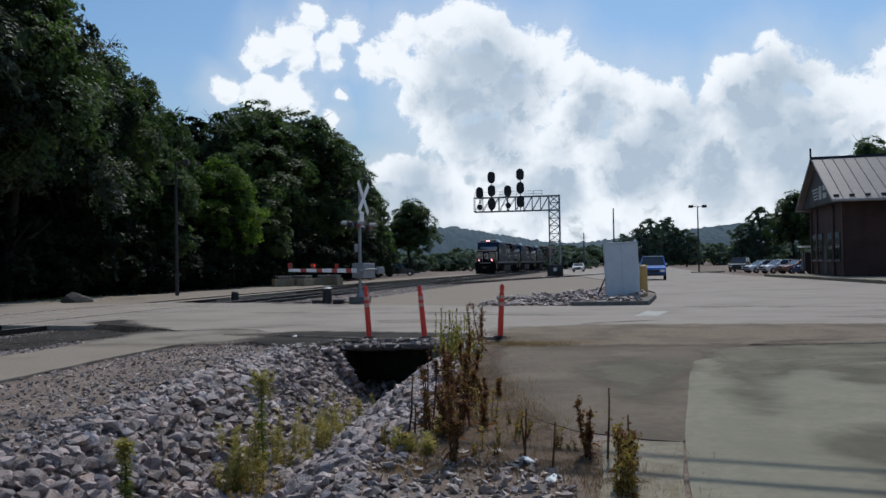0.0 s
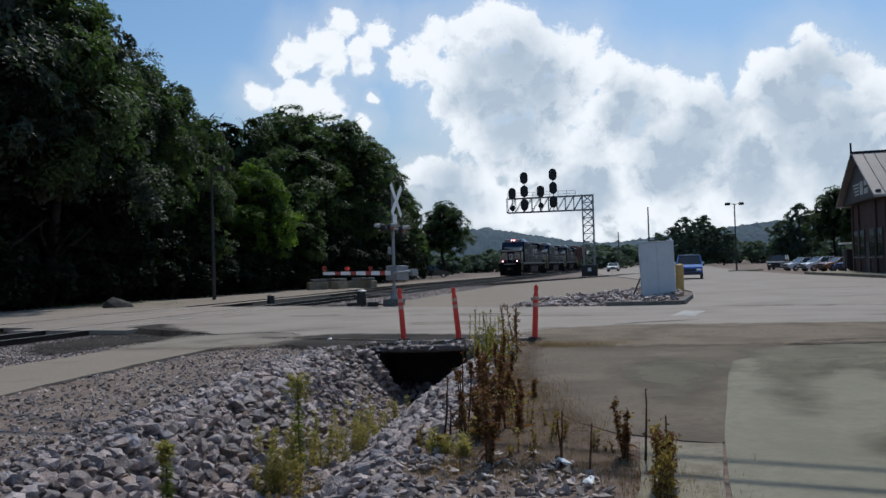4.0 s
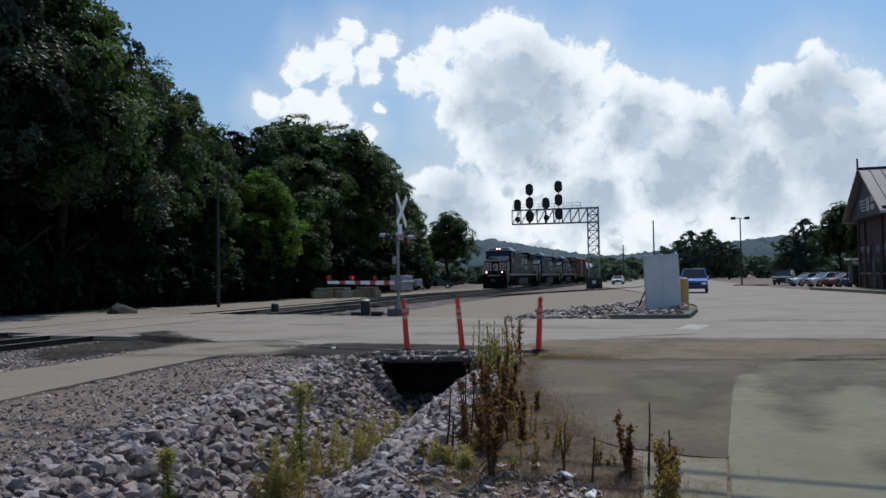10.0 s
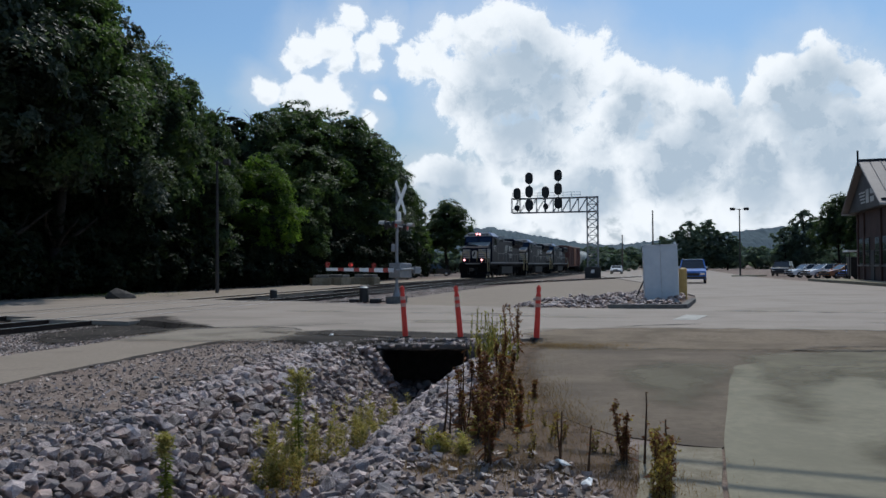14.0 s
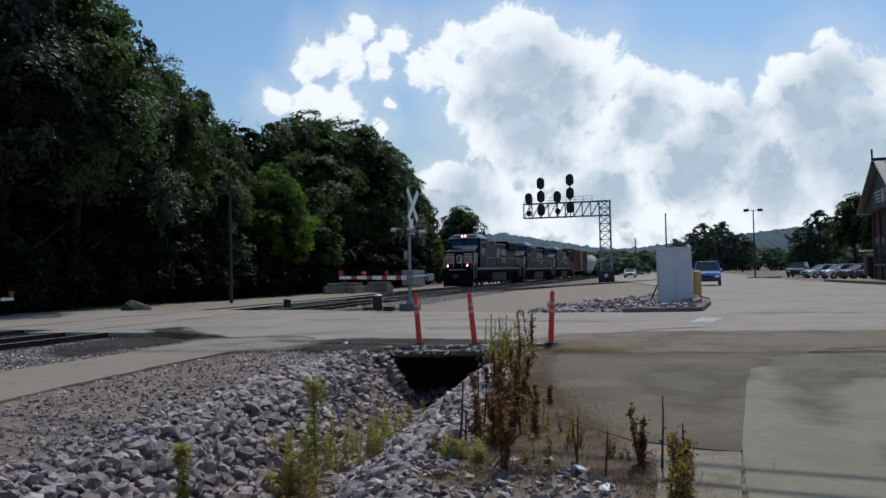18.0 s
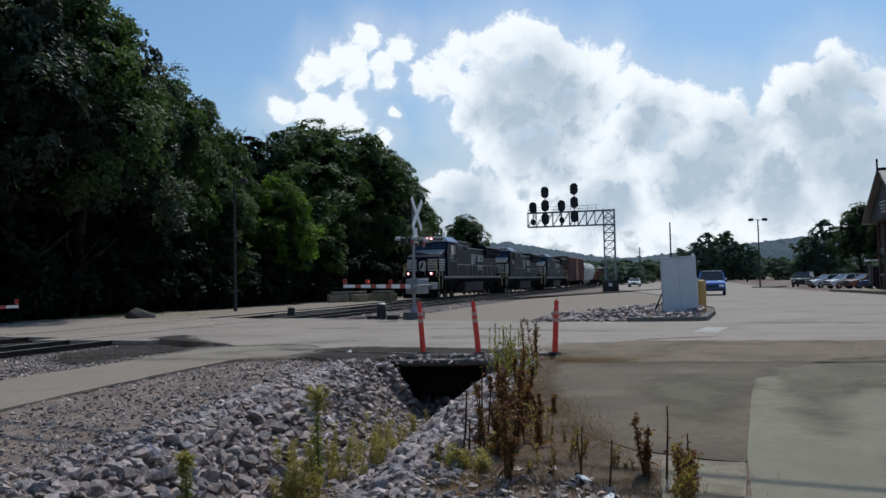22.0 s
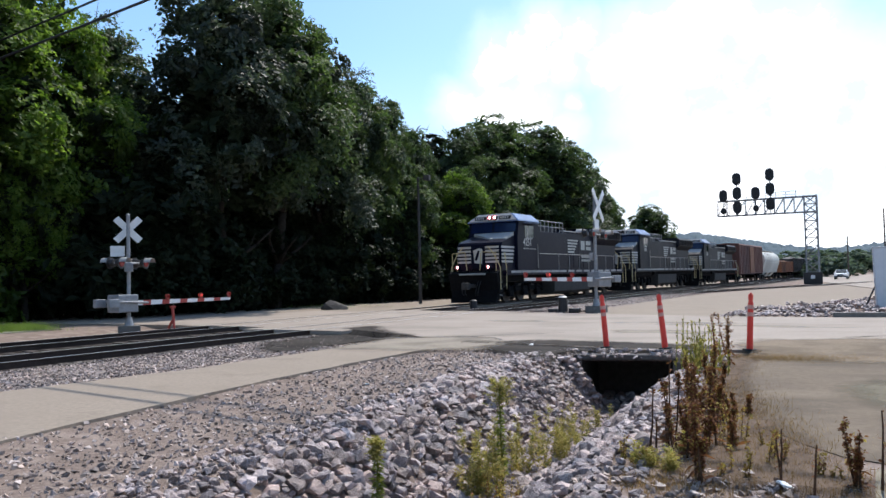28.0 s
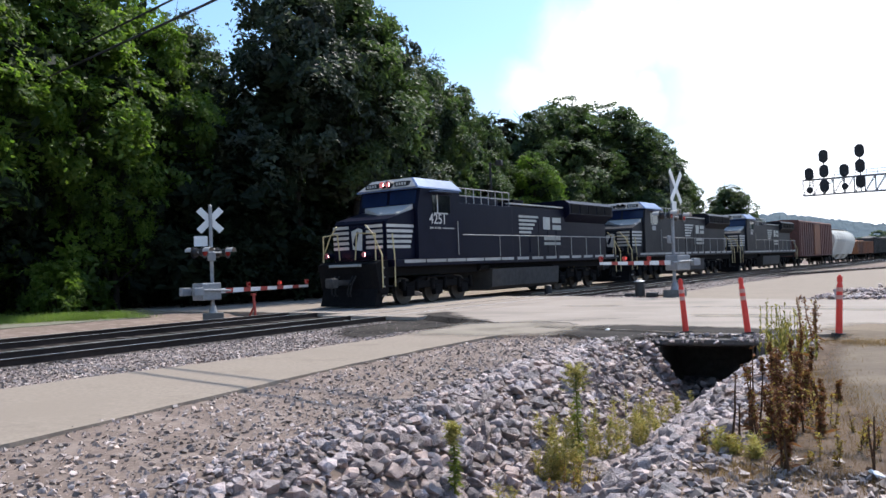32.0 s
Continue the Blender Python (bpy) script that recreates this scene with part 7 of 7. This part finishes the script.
def loco(label, numbered=False, dirty=False, lit=False):
    t = thing("locomotive", label, "locomotive", group="freight train")
    black = "loco_black_dusty" if dirty else "loco_black"
    # frame and deck
    fr = part("frame", prism(B(), [(0.55, 1.15), (0.55, 1.75), (21.9, 1.75), (21.9, 1.15), (15.0, 1.15), (14.2, 1.3), (8.0, 1.3), (7.2, 1.15)], 0, -1.2, 1.2), "underframe", t)
    for sx in (-1, 1):
        part("side_sill", box(B(), min(sx * 1.2, sx * 1.56), max(sx * 1.2, sx * 1.56), 1.3, 21.3, 1.50, 1.76, 0.01), black, fr)
        for i in range(14):
            y = 1.9 + i * 1.38
            bars("sill_marking", [(y, y + (1.3 if i < 5 else 1.05), 1.625, 1.75)], "sill_grey", fr, sx * 1.562)
    # pilot, plough, coupler
    pil = part("pilot", prism(B(), [(0.3, 1.62), (0.62, 1.75), (1.0, 1.75), (1.0, 0.55), (0.55, 0.55)], 0, -1.5, 1.5), "underframe", t)
    part("plough", prism(B(), [(0.3, 0.05), (0.5, 0.7), (0.75, 0.7), (0.7, 0.05)], 0, -1.4, 1.4), "underframe", pil, "black snow plough")
    part("anticlimber", box(B(), -0.8, 0.8, 0.2, 0.5, 1.54, 1.64, 0.03), "sill_grey", pil, "pale worn anticlimber")
    cp = B()
    box(cp, -0.14, 0.14, -0.35, 0.4, 0.86, 1.06, 0.03)
    box(cp, -0.2, 0.2, -0.62, -0.3, 0.78, 1.14, 0.06)
    part("coupler", cp, "tank_grey", pil, "grimy knuckle coupler")
    for sx in (-0.55, -0.35, 0.35, 0.5):
        part("brake_hose", rod(B(), [(sx, 0.3, 1.2), (sx, 0.08, 0.9), (sx * 0.9, 0.02, 0.55), (sx * 0.8, 0.12, 0.45)], 0.03), "tyre", pil)
    for sx in (-1.0, 1.0):
        case = B()
        ring = [(0.105 * math.cos(q), 0.105 * math.sin(q)) for q in np.linspace(0, 2 * math.pi, 15)]
        for (a1, b1), (a2, b2) in zip(ring, ring[1:]):
            for f in (1.0, 1.14):
                case.faces.new([case.verts.new((sx * 0.95 + p * f, q, 1.98 + r * f)) for p, q, r in ((a1, 0.26, b1), (a2, 0.26, b2), (a2, 0.55, b2), (a1, 0.55, b1))])
        d = part("ditch_light", case, black, t, "black ditch light tube")
        part("lens", tube(B(), (sx * 0.95, 0.43, 1.98), (sx * 0.95, 0.5, 1.98), 0.104, 0.104, 14), "ditch_glow" if lit else "glass", d)
    # steps at the four corners
    for sx in (-1, 1):
        for y0 in (0.75, 21.35):
            bm = B()
            for k in range(4):
                box(bm, min(sx * 1.2, sx * 1.55), max(sx * 1.2, sx * 1.55), y0, y0 + 0.5, 0.42 + 0.34 * k, 0.46 + 0.34 * k)
            box(bm, min(sx * 1.16, sx * 1.2), max(sx * 1.16, sx * 1.2), y0 - 0.02, y0 + 0.52, 0.4, 1.74)
            st = part("steps", bm, "underframe", t)
            for k in range(4):
                part("step_edge", box(B(), min(sx * 1.2, sx * 1.552), max(sx * 1.2, sx * 1.552), y0 - 0.014 if y0 < 5 else y0 + 0.5, y0 if y0 < 5 else y0 + 0.514, 0.42 + 0.34 * k, 0.462 + 0.34 * k), "loco_white", st)
            f = y0 - 0.1 if y0 < 5 else y0 + 0.6
            b = y0 + 0.6 if y0 < 5 else y0 - 0.1
            part("handrail", rod(B(), [(sx * 1.53, f, 0.75), (sx * 1.53, f, 1.95), (sx * 1.1, f, 2.75), (sx * 0.75, f, 3.1)], 0.028), "yellow_rail", t, "cream-yellow handrail")
            part("handrail", rod(B(), [(sx * 1.54, b, 0.75), (sx * 1.54, b, 1.95), (sx * 1.45, b, 2.75)], 0.028), "yellow_rail", t, "cream-yellow handrail")
    # nose
    nose_bm = B()
    prism(nose_bm, [(1.0, 1.77), (1.0, 3.14), (1.12, 3.3), (2.86, 3.76), (2.86, 1.77)], 0, -1.38, 1.38)
    bmesh.ops.bevel(nose_bm, geom=[e for e in nose_bm.edges if all(v.co.y < 1.2 for v in e.verts)], offset=0.12, segments=2, affect="EDGES")
    nose = part("nose", nose_bm, black, t)
    top = B()
    hi = [top.verts.new(p) for p in ((0.25, 1.95, 3.56), (1.28, 1.95, 3.56), (1.33, 2.79, 3.93), (-1.2, 2.79, 3.93))]
    lo = [top.verts.new(p) for p in ((0.25, 1.95, 3.45), (1.28, 1.95, 3.45), (1.33, 2.79, 3.66), (-1.2, 2.79, 3.66))]
    top.faces.new(hi)
    top.faces.new(lo[::-1])
    for i in range(4):
        top.faces.new((lo[i], lo[(i + 1) % 4], hi[(i + 1) % 4], hi[i]))
    bmesh.ops.recalc_face_normals(top, faces=top.faces[:])
    part("nose_top", top, "pale_top", nose, "top of the nose, skylight put into its pale colour")
    door = part("nose_door", box(B(), -0.36, 0.36, 0.968, 0.996, 1.9, 3.08, 0.01), black, t)
    part("emblem", prism(B(), [(-0.22, 2.2), (0.25, 2.15), (0.3, 2.95), (0.1, 3.02), (-0.28, 2.9)], 1, 0.958, 0.966), "loco_white", door, "plain white emblem panel")
    part("emblem_mark", prism(B(), [(-0.1, 2.3), (0.04, 2.55), (0.12, 2.85), (0.02, 2.9), (-0.12, 2.6), (-0.2, 2.4)], 1, 0.95, 0.9575), "loco_black", door, "plain dark emblem mark")
    for k in range(5):
        z = 2.2 + 0.2 * k
        for a, b in ((-1.28, -0.45), (0.45, 1.28)):
            part("stripe", box(B(), a, b, 0.988, 0.997, z, z + 0.115), "loco_white", nose, "white painted stripe")
        for sx in (-1, 1):
            bars("stripe", [(1.12, 2.5 + 0.06 * k, z, z + 0.115)], "loco_white", nose, sx * 1.381, label="white painted stripe")
    part("front_rail", rod(B(), [(-1.35, 0.5, 1.75), (-1.35, 0.5, 2.75), (-0.5, 0.42, 2.8), (-0.4, 0.42, 1.8)], 0.025), "yellow_rail", t)
    part("front_rail", rod(B(), [(1.35, 0.5, 1.75), (1.35, 0.5, 2.75), (0.5, 0.42, 2.8), (0.4, 0.42, 1.8)], 0.025), "yellow_rail", t)
    # cab
    cab_bm = prism(B(), [(2.8, 1.77), (2.8, 3.72), (3.02, 4.58), (5.65, 4.58), (5.65, 1.77)], 0, -1.56, 1.56)
    cab = part("cab", cab_bm, black, t)
    roof = B()
    pts = [(-1.62, 4.56), (-1.6, 4.62), (-1.1, 5.03), (1.1, 5.03), (1.6, 4.62), (1.62, 4.56)]
    lo = [roof.verts.new((x, 2.78 + 0.4 * (z - 4.56) / 0.47, z)) for x, z in pts]
    hi = [roof.verts.new((x, 5.75, z)) for x, z in pts]
    for i in range(5):
        roof.faces.new((lo[i], lo[i + 1], hi[i + 1], hi[i]))
    roof.faces.new(lo[::-1])
    roof.faces.new(hi)
    roof.faces.new((lo[5], lo[0], hi[0], hi[5]))
    bmesh.ops.recalc_face_normals(roof, faces=roof.faces[:])
    rf = part("cab_roof", roof, "loco_roof", cab, "cab roof, sky reflection put into its blue-grey colour")
    # brow with number boards and headlights
    brow = B()
    v = [brow.verts.new(p) for p in ((-1.52, 2.80, 4.60), (1.52, 2.80, 4.60), (1.02, 3.14, 5.0), (-1.02, 3.14, 5.0))]
    brow.faces.new(v)
    ext = bmesh.ops.extrude_face_region(brow, geom=brow.faces[:])
    for g in ext["geom"]:
        if isinstance(g, bmesh.types.BMVert):
            g.co += Vector((0, -0.03, 0.03))
    bmesh.ops.recalc_face_normals(brow, faces=brow.faces[:])
    part("brow", brow, "pale_top", cab, "band above the windscreen, skylight put into its pale colour")
    for sx in (-0.16, 0.16):
        case = B()
        ring = [(0.125 * math.cos(q), 0.125 * math.sin(q)) for q in np.linspace(0, 2 * math.pi, 15)]
        for (a1, b1), (a2, b2) in zip(ring, ring[1:]):
            for f in (1.0, 1.12):
                case.faces.new([case.verts.new((sx + p * f, q, 4.80 + r * f)) for p, q, r in ((a1, 2.68, b1), (a2, 2.68, b2), (a2, 3.0, b2), (a1, 3.0, b1))])
        lamp = part("headlight", case, "black_metal", t, "black headlight tube")
        part("lens", tube(B(), (sx, 2.88, 4.80), (sx, 2.98, 4.80), 0.12, 0.12, 14), "headlight" if lit else "glass", lamp)
    for sx in (-0.78, 0.78):
        nb = part("number_board", box(B(), sx - 0.36, sx + 0.36, 2.8, 2.96, 4.69, 4.88, 0.01), "black_metal", t)
        for k in range(4):
            part("digit_bar", box(B(), sx - 0.27 + 0.14 * k, sx - 0.18 + 0.14 * k, 2.792, 2.8, 4.73, 4.84), "loco_white", nb)
    # windscreen panes follow the slope of the front
    for a, b in ((-1.42, -0.08), (0.08, 1.42)):
        w = B()
        v = [w.verts.new(p) for p in ((a, 2.845, 3.96), (b, 2.845, 3.96), (b, 2.995, 4.52), (a, 2.995, 4.52))]
        w.faces.new(v)
        ext = bmesh.ops.extrude_face_region(w, geom=w.faces[:])
        for g in ext["geom"]:
            if isinstance(g, bmesh.types.BMVert):
                g.co += Vector((0, -0.014, 0.006))
        bmesh.ops.recalc_face_normals(w, faces=w.faces[:])
        part("windscreen", w, "cab_glass", cab)
    for sx in (-1, 1):
        x = sx * 1.562
        win = part("side_window", box(B(), min(x, x + sx * 0.012), max(x, x + sx * 0.012), 3.75, 4.95, 3.62, 4.32, 0.004), "glass", cab)
        bars("window_frame", [(4.05, 4.12, 3.62, 4.34), (3.85, 4.75, 3.56, 3.62)], "loco_white", cab, sx * 1.576)
        part("sun_visor", box(B(), min(sx * 1.57, sx * 1.95), max(sx * 1.57, sx * 1.95), 3.6, 5.1, 4.44, 4.47), "loco_roof", cab)
        if numbered:
            lettering("4251", 0.58, "loco_white", cab, Matrix.Translation((sx * 1.565, 4.1, 3.17)) @ pose(0, 0, 0, 90, 0, 90 * sx), "number_lettering")
            bars("small_lettering_bar", [(3.55, 3.8, 2.96, 3.04), (3.87, 3.98, 2.96, 3.04), (4.05, 4.3, 2.96, 3.04), (4.4, 5.2, 2.97, 3.02)], "sill_grey", cab, sx * 1.562)
        else:
            bars("number_bar", [(4.0, 4.6, 3.2, 3.48)], "sill_grey", cab, sx * 1.562)
        part("cab_handrail", rod(B(), [(sx * 1.62, 5.4, 1.9), (sx * 1.62, 5.4, 3.3)], 0.02), "sill_grey", cab)
    # electrical cabinet behind the cab with railings above, engine hood, radiator
    cabn = part("equipment_hood", box(B(), -1.5, 1.5, 5.68, 9.95, 1.77, 4.1, 0.03), black, t)
    for sx in (-1.4, 1.4):
        for y in np.arange(5.8, 9.95, 0.58):
            part("railing_post", tube(B(), (sx, y, 4.1), (sx, y, 4.74), 0.024, seg=6), "sill_grey", cabn)
        for z in (4.42, 4.74):
            part("roof_railing", rod(B(), [(sx, 5.75, z), (sx, 9.9, z)], 0.024), "sill_grey", cabn, "dusty grey roof railing")
    part("blower_housing", box(B(), -0.9, 0.9, 6.0, 9.7, 4.1, 4.5, 0.06), black, cabn)
    hood = part("engine_hood", prism(B(), [(-1.25, 1.77), (1.25, 1.77), (1.25, 4.16), (1.05, 4.32), (-1.05, 4.32), (-1.25, 4.16)], 1, 9.96, 15.6), black, t)
    for sx in (-1, 1):
        for k in range(6):
            y = 10.1 + k * 0.9
            part("hood_door", box(B(), min(sx * 1.25, sx * 1.274), max(sx * 1.25, sx * 1.274), y, y + 0.8, 1.95, 3.72, 0.008), black, hood)
        part("hood_edge", box(B(), min(sx * 1.0, sx * 1.3), max(sx * 1.0, sx * 1.3), 10.05, 15.4, 4.24, 4.31), "pale_top", hood, "pale edge of the hood roof")
        # plain painted emblem: stripes and blocks
        for k in range(5):
            part("emblem_stripe", box(B(), min(sx * 1.276, sx * 1.284), max(sx * 1.276, sx * 1.284), 10.9, 12.75 - 0.18 * k, 3.64 - 0.19 * k, 3.75 - 0.19 * k), "emblem_paint", hood)
        for y0, y1, z0, z1 in ((13.25, 13.95, 3.1, 3.72), (14.2, 15.1, 3.45, 3.72), (14.2, 15.1, 3.1, 3.34), (13.3, 15.0, 2.32, 2.46), (13.3, 15.0, 2.56, 2.74)):
            part("emblem_block", box(B(), min(sx * 1.276, sx * 1.284), max(sx * 1.276, sx * 1.284), y0, y1, z0, z1), "emblem_paint", hood)
        part("walkway_rail", rod(B(), [(sx * 1.5, 5.9, 2.75), (sx * 1.5, 21.3, 2.75)], 0.022), "sill_grey", t)
        for y in np.arange(8.8, 21.3, 1.75):
            part("rail_post", tube(B(), (sx * 1.5, y, 1.76), (sx * 1.5, y, 2.75), 0.02, seg=6), "sill_grey", t)
    part("exhaust_stack", box(B(), -0.4, 0.4, 11.9, 12.9, 4.3, 4.62, 0.05), "underframe", hood)
    rad = part("radiator", prism(B(), [(-1.05, 1.77), (1.05, 1.77), (1.05, 3.55), (1.55, 3.95), (1.55, 4.5), (1.3, 4.68), (-1.3, 4.68), (-1.55, 4.5), (-1.55, 3.95), (-1.05, 3.55)], 1, 15.62, 21.0), black, t)
    for sx in (-1, 1):
        for k in range(5):
            part("louvre", box(B(), min(sx * 1.55, sx * 1.575), max(sx * 1.55, sx * 1.575), 15.8 + k * 1.03, 16.7 + k * 1.03, 4.0, 4.46, 0.006), "underframe", rad)
    part("rear_door", box(B(), -0.35, 0.35, 21.0, 21.03, 1.9, 3.6, 0.01), black, rad)
    part("horn", box(B(), -0.25, 0.25, 10.3, 10.9, 4.32, 4.55, 0.03), "underframe", hood)
    # tank and trucks
    part("fuel_tank", prism(B(), [(-1.45, 0.45), (-1.2, 0.28), (1.2, 0.28), (1.45, 0.45), (1.5, 1.25), (-1.5, 1.25)], 1, 8.1, 14.3), "tank_grey", t, "dusty dark grey fuel tank")
    part("air_reservoir", tube(B(), (1.25, 7.3, 1.35), (1.25, 8.0, 1.35), 0.16, seg=10), "underframe", t)
    loco_truck(t, 2.6)
    loco_truck(t, 15.3)
    return t


def car_truck(parent, y0):
    bm = B()
    for sx in (-1.0, 1.0):
        prism(bm, [(y0 - 0.2, 0.42), (y0 + 0.5, 0.35), (y0 + 1.3, 0.35), (y0 + 2.0, 0.42), (y0 + 2.0, 0.62), (y0 + 1.3, 0.85), (y0 + 0.5, 0.85), (y0 - 0.2, 0.62)], 0, sx - 0.07, sx + 0.07)
    box(bm, -1.1, 1.1, y0 + 0.7, y0 + 1.1, 0.45, 0.85)
    tr = part("truck", bm, "underframe", parent)
    for k in (0.02, 1.78):
        wheelset(tr, y0 + k, 0.42)


def car_base(name, label, length, group="freight train"):
    t = thing(name, label, "freight wagon", group=group)
    bm = B()
    box(bm, -0.35, 0.35, 0.1, length - 0.1, 0.85, 1.08)
    box(bm, -1.2, 1.2, 0.2, 0.5, 0.9, 1.1)
    box(bm, -1.2, 1.2, length - 0.5, length - 0.2, 0.9, 1.1)
    part("frame", bm, "underframe", t)
    for y in (-0.3, length - 0.5):
        part("coupler", box(B(), -0.15, 0.15, y, y + 0.8, 0.8, 1.05, 0.04), "wheel_steel", t)
    car_truck(t, 1.2)
    car_truck(t, length - 3.0)
    return t


def boxcar(length=19.2):
    t = car_base("boxcar", "tall brown-red boxcar with ribbed steel sides", length)
    body = part("body", box(B(), -1.5, 1.5, 0.4, length - 0.4, 1.1, 4.95, 0.03), "boxcar_brown", t)
    part("roof", prism(B(), [(-1.55, 4.95), (1.55, 4.95), (1.4, 5.1), (0, 5.2), (-1.4, 5.1)], 1, 0.35, length - 0.35), "boxcar_brown", t)
    for sx in (-1, 1):
        for i in range(17):
            y = 0.8 + i * (length - 1.6) / 16
            if abs(y - length / 2) > 1.8:
                part("rib", box(B(), min(sx * 1.5, sx * 1.57), max(sx * 1.5, sx * 1.57), y - 0.06, y + 0.06, 1.2, 4.85), "boxcar_brown", body)
        part("door", box(B(), min(sx * 1.5, sx * 1.58), max(sx * 1.5, sx * 1.58), length / 2 - 1.6, length / 2 + 1.6, 1.25, 4.75, 0.01), "gondola_rust", t)
        for k in range(7):
            part("rung", rod(B(), [(sx * 1.6, 0.6, 1.3 + 0.4 * k), (sx * 1.6, 1.05, 1.3 + 0.4 * k)], 0.015), "sill_grey", body)
    return t


def hopper(length=17.5):
    t = car_base("covered_hopper", "cream covered grain hopper with rounded sides", length)
    pts = []
    for i in range(13):
        a = -0.25 + (math.pi + 0.5) * i / 12
        pts.append((1.55 * math.cos(a), 3.1 + 1.45 * math.sin(a)))
    body = part("body", prism(B(), [(1.0, 1.15)] + pts + [(-1.0, 1.15)], 1, 0.9, length - 0.9), "hopper_cream", t, smooth=False)
    for i in range(9):
        y = 1.6 + i * (length - 3.2) / 8
        part("rib", prism(B(), [(1.58 * math.cos(a), 3.1 + 1.48 * math.sin(a)) for a in np.linspace(-0.2, math.pi + 0.2, 13)] + [(1.5 * math.cos(a), 3.1 + 1.4 * math.sin(a)) for a in np.linspace(math.pi + 0.2, -0.2, 13)], 1, y - 0.05, y + 0.05), "hopper_cream", body)
    part("running_board", box(B(), -0.5, 0.5, 0.8, length - 0.8, 4.6, 4.66), "sill_grey", t)
    for i in range(3):
        y = 2.5 + i * 4.6
        part("outlet", prism(B(), [(-0.9, 1.15), (0.9, 1.15), (0.4, 0.5), (-0.4, 0.5)], 1, y, y + 2.6), "hopper_cream", t)
    return t


def gondola(length, material, height, label, load=True):
    t = car_base("gondola", label, length)
    bm = B()
    box(bm, -1.5, 1.5, 0.4, length - 0.4, 1.1, 1.25)
    for sx in (-1, 1):
        box(bm, min(sx * 1.44, sx * 1.5), max(sx * 1.44, sx * 1.5), 0.4, length - 0.4, 1.25, height)
    for y in (0.4, length - 0.46):
        box(bm, -1.44, 1.44, y, y + 0.06, 1.25, height)
    body = part("body", bm, material, t)
    for sx in (-1, 1):
        part("top_rail", box(B(), min(sx * 1.42, sx * 1.57), max(sx * 1.42, sx * 1.57), 0.38, length - 0.38, height, height + 0.1), material, body)
        for i in range(12):
            y = 0.7 + i * (length - 1.4) / 11
            part("rib", box(B(), min(sx * 1.5, sx * 1.6), max(sx * 1.5, sx * 1.6), y - 0.07, y + 0.07, 1.15, height), material, body)
    if load:
        bm = B()
        g = 24
        rows = []
        rr = random.Random(int(length * 10))
        for j in range(g):
            y = 0.6 + (length - 1.2) * j / (g - 1)
            rows.append([bm.verts.new((x, y, height - 0.25 + 0.5 * (1 - (x / 1.5) ** 2) * (0.5 + rr.random()) * min(1, 4 * min(j, g - 1 - j) / g))) for x in (-1.42, -0.8, -0.2, 0.4, 1.0, 1.42)])
        for a, b in zip(rows, rows[1:]):
            for i in range(5):
                bm.faces.new((a[i], a[i + 1], b[i + 1], b[i]))
        part("load", bm, "coal_car" if material != "gondola_rust" else "gondola_rust", t, "heaped loose load")
    return t


lead = loco("black diesel freight locomotive with white nose stripes and lit headlights", True, False, True)
TRAIN = [(lead, 0.0), (loco("dusty black diesel locomotive with yellow handrails, coupled second", False, True), 23.0), (loco("black diesel locomotive with white emblem, coupled third", False, True), 46.0),
         (boxcar(), 69.0), (hopper(), 88.8), (gondola(16.6, "gondola_rust", 2.9, "rusty brown gondola wagon with a heaped load"), 107.0)]
at = 124.2
for i in range(9):
    TRAIN.append((gondola(16.2, "coal_car", 3.6, "dark steel coal wagon with ribbed sides and a heaped load"), at))
    at += 16.9
# distance of the leading nose along the track, by seconds
RUN = [(0, 112.25), (3, 107.5), (6, 102.29), (9, 95.92), (13, 86.52), (16, 78.7), (19, 70.48), (23, 58.47), (26, 48.32), (29.5, 35.42), (32, 25.62)]


def motions():
    times, ways = [r[0] for r in RUN], [r[1] for r in RUN]
    for ob, back in TRAIN:
        walk(ob, [(t, pose(*on_track(s + back), 0.12 + fall(on_track(s + back)[1]) - drop(on_track(s + back)[1] + 8), 0, 0, -TRACK_TURN)) for t, s in RUN])
    steps = np.linspace(0, 32, 129)
    for ob, y, r in WHEELS:
        if ob.parent.parent not in [o for o, _ in TRAIN[:5]]:
            continue
        rows = [(float(t), pose(0, y, r, math.degrees((ways[0] - float(np.interp(t, times, ways))) / r))) for t in steps]
        walk(ob, rows)


motions()
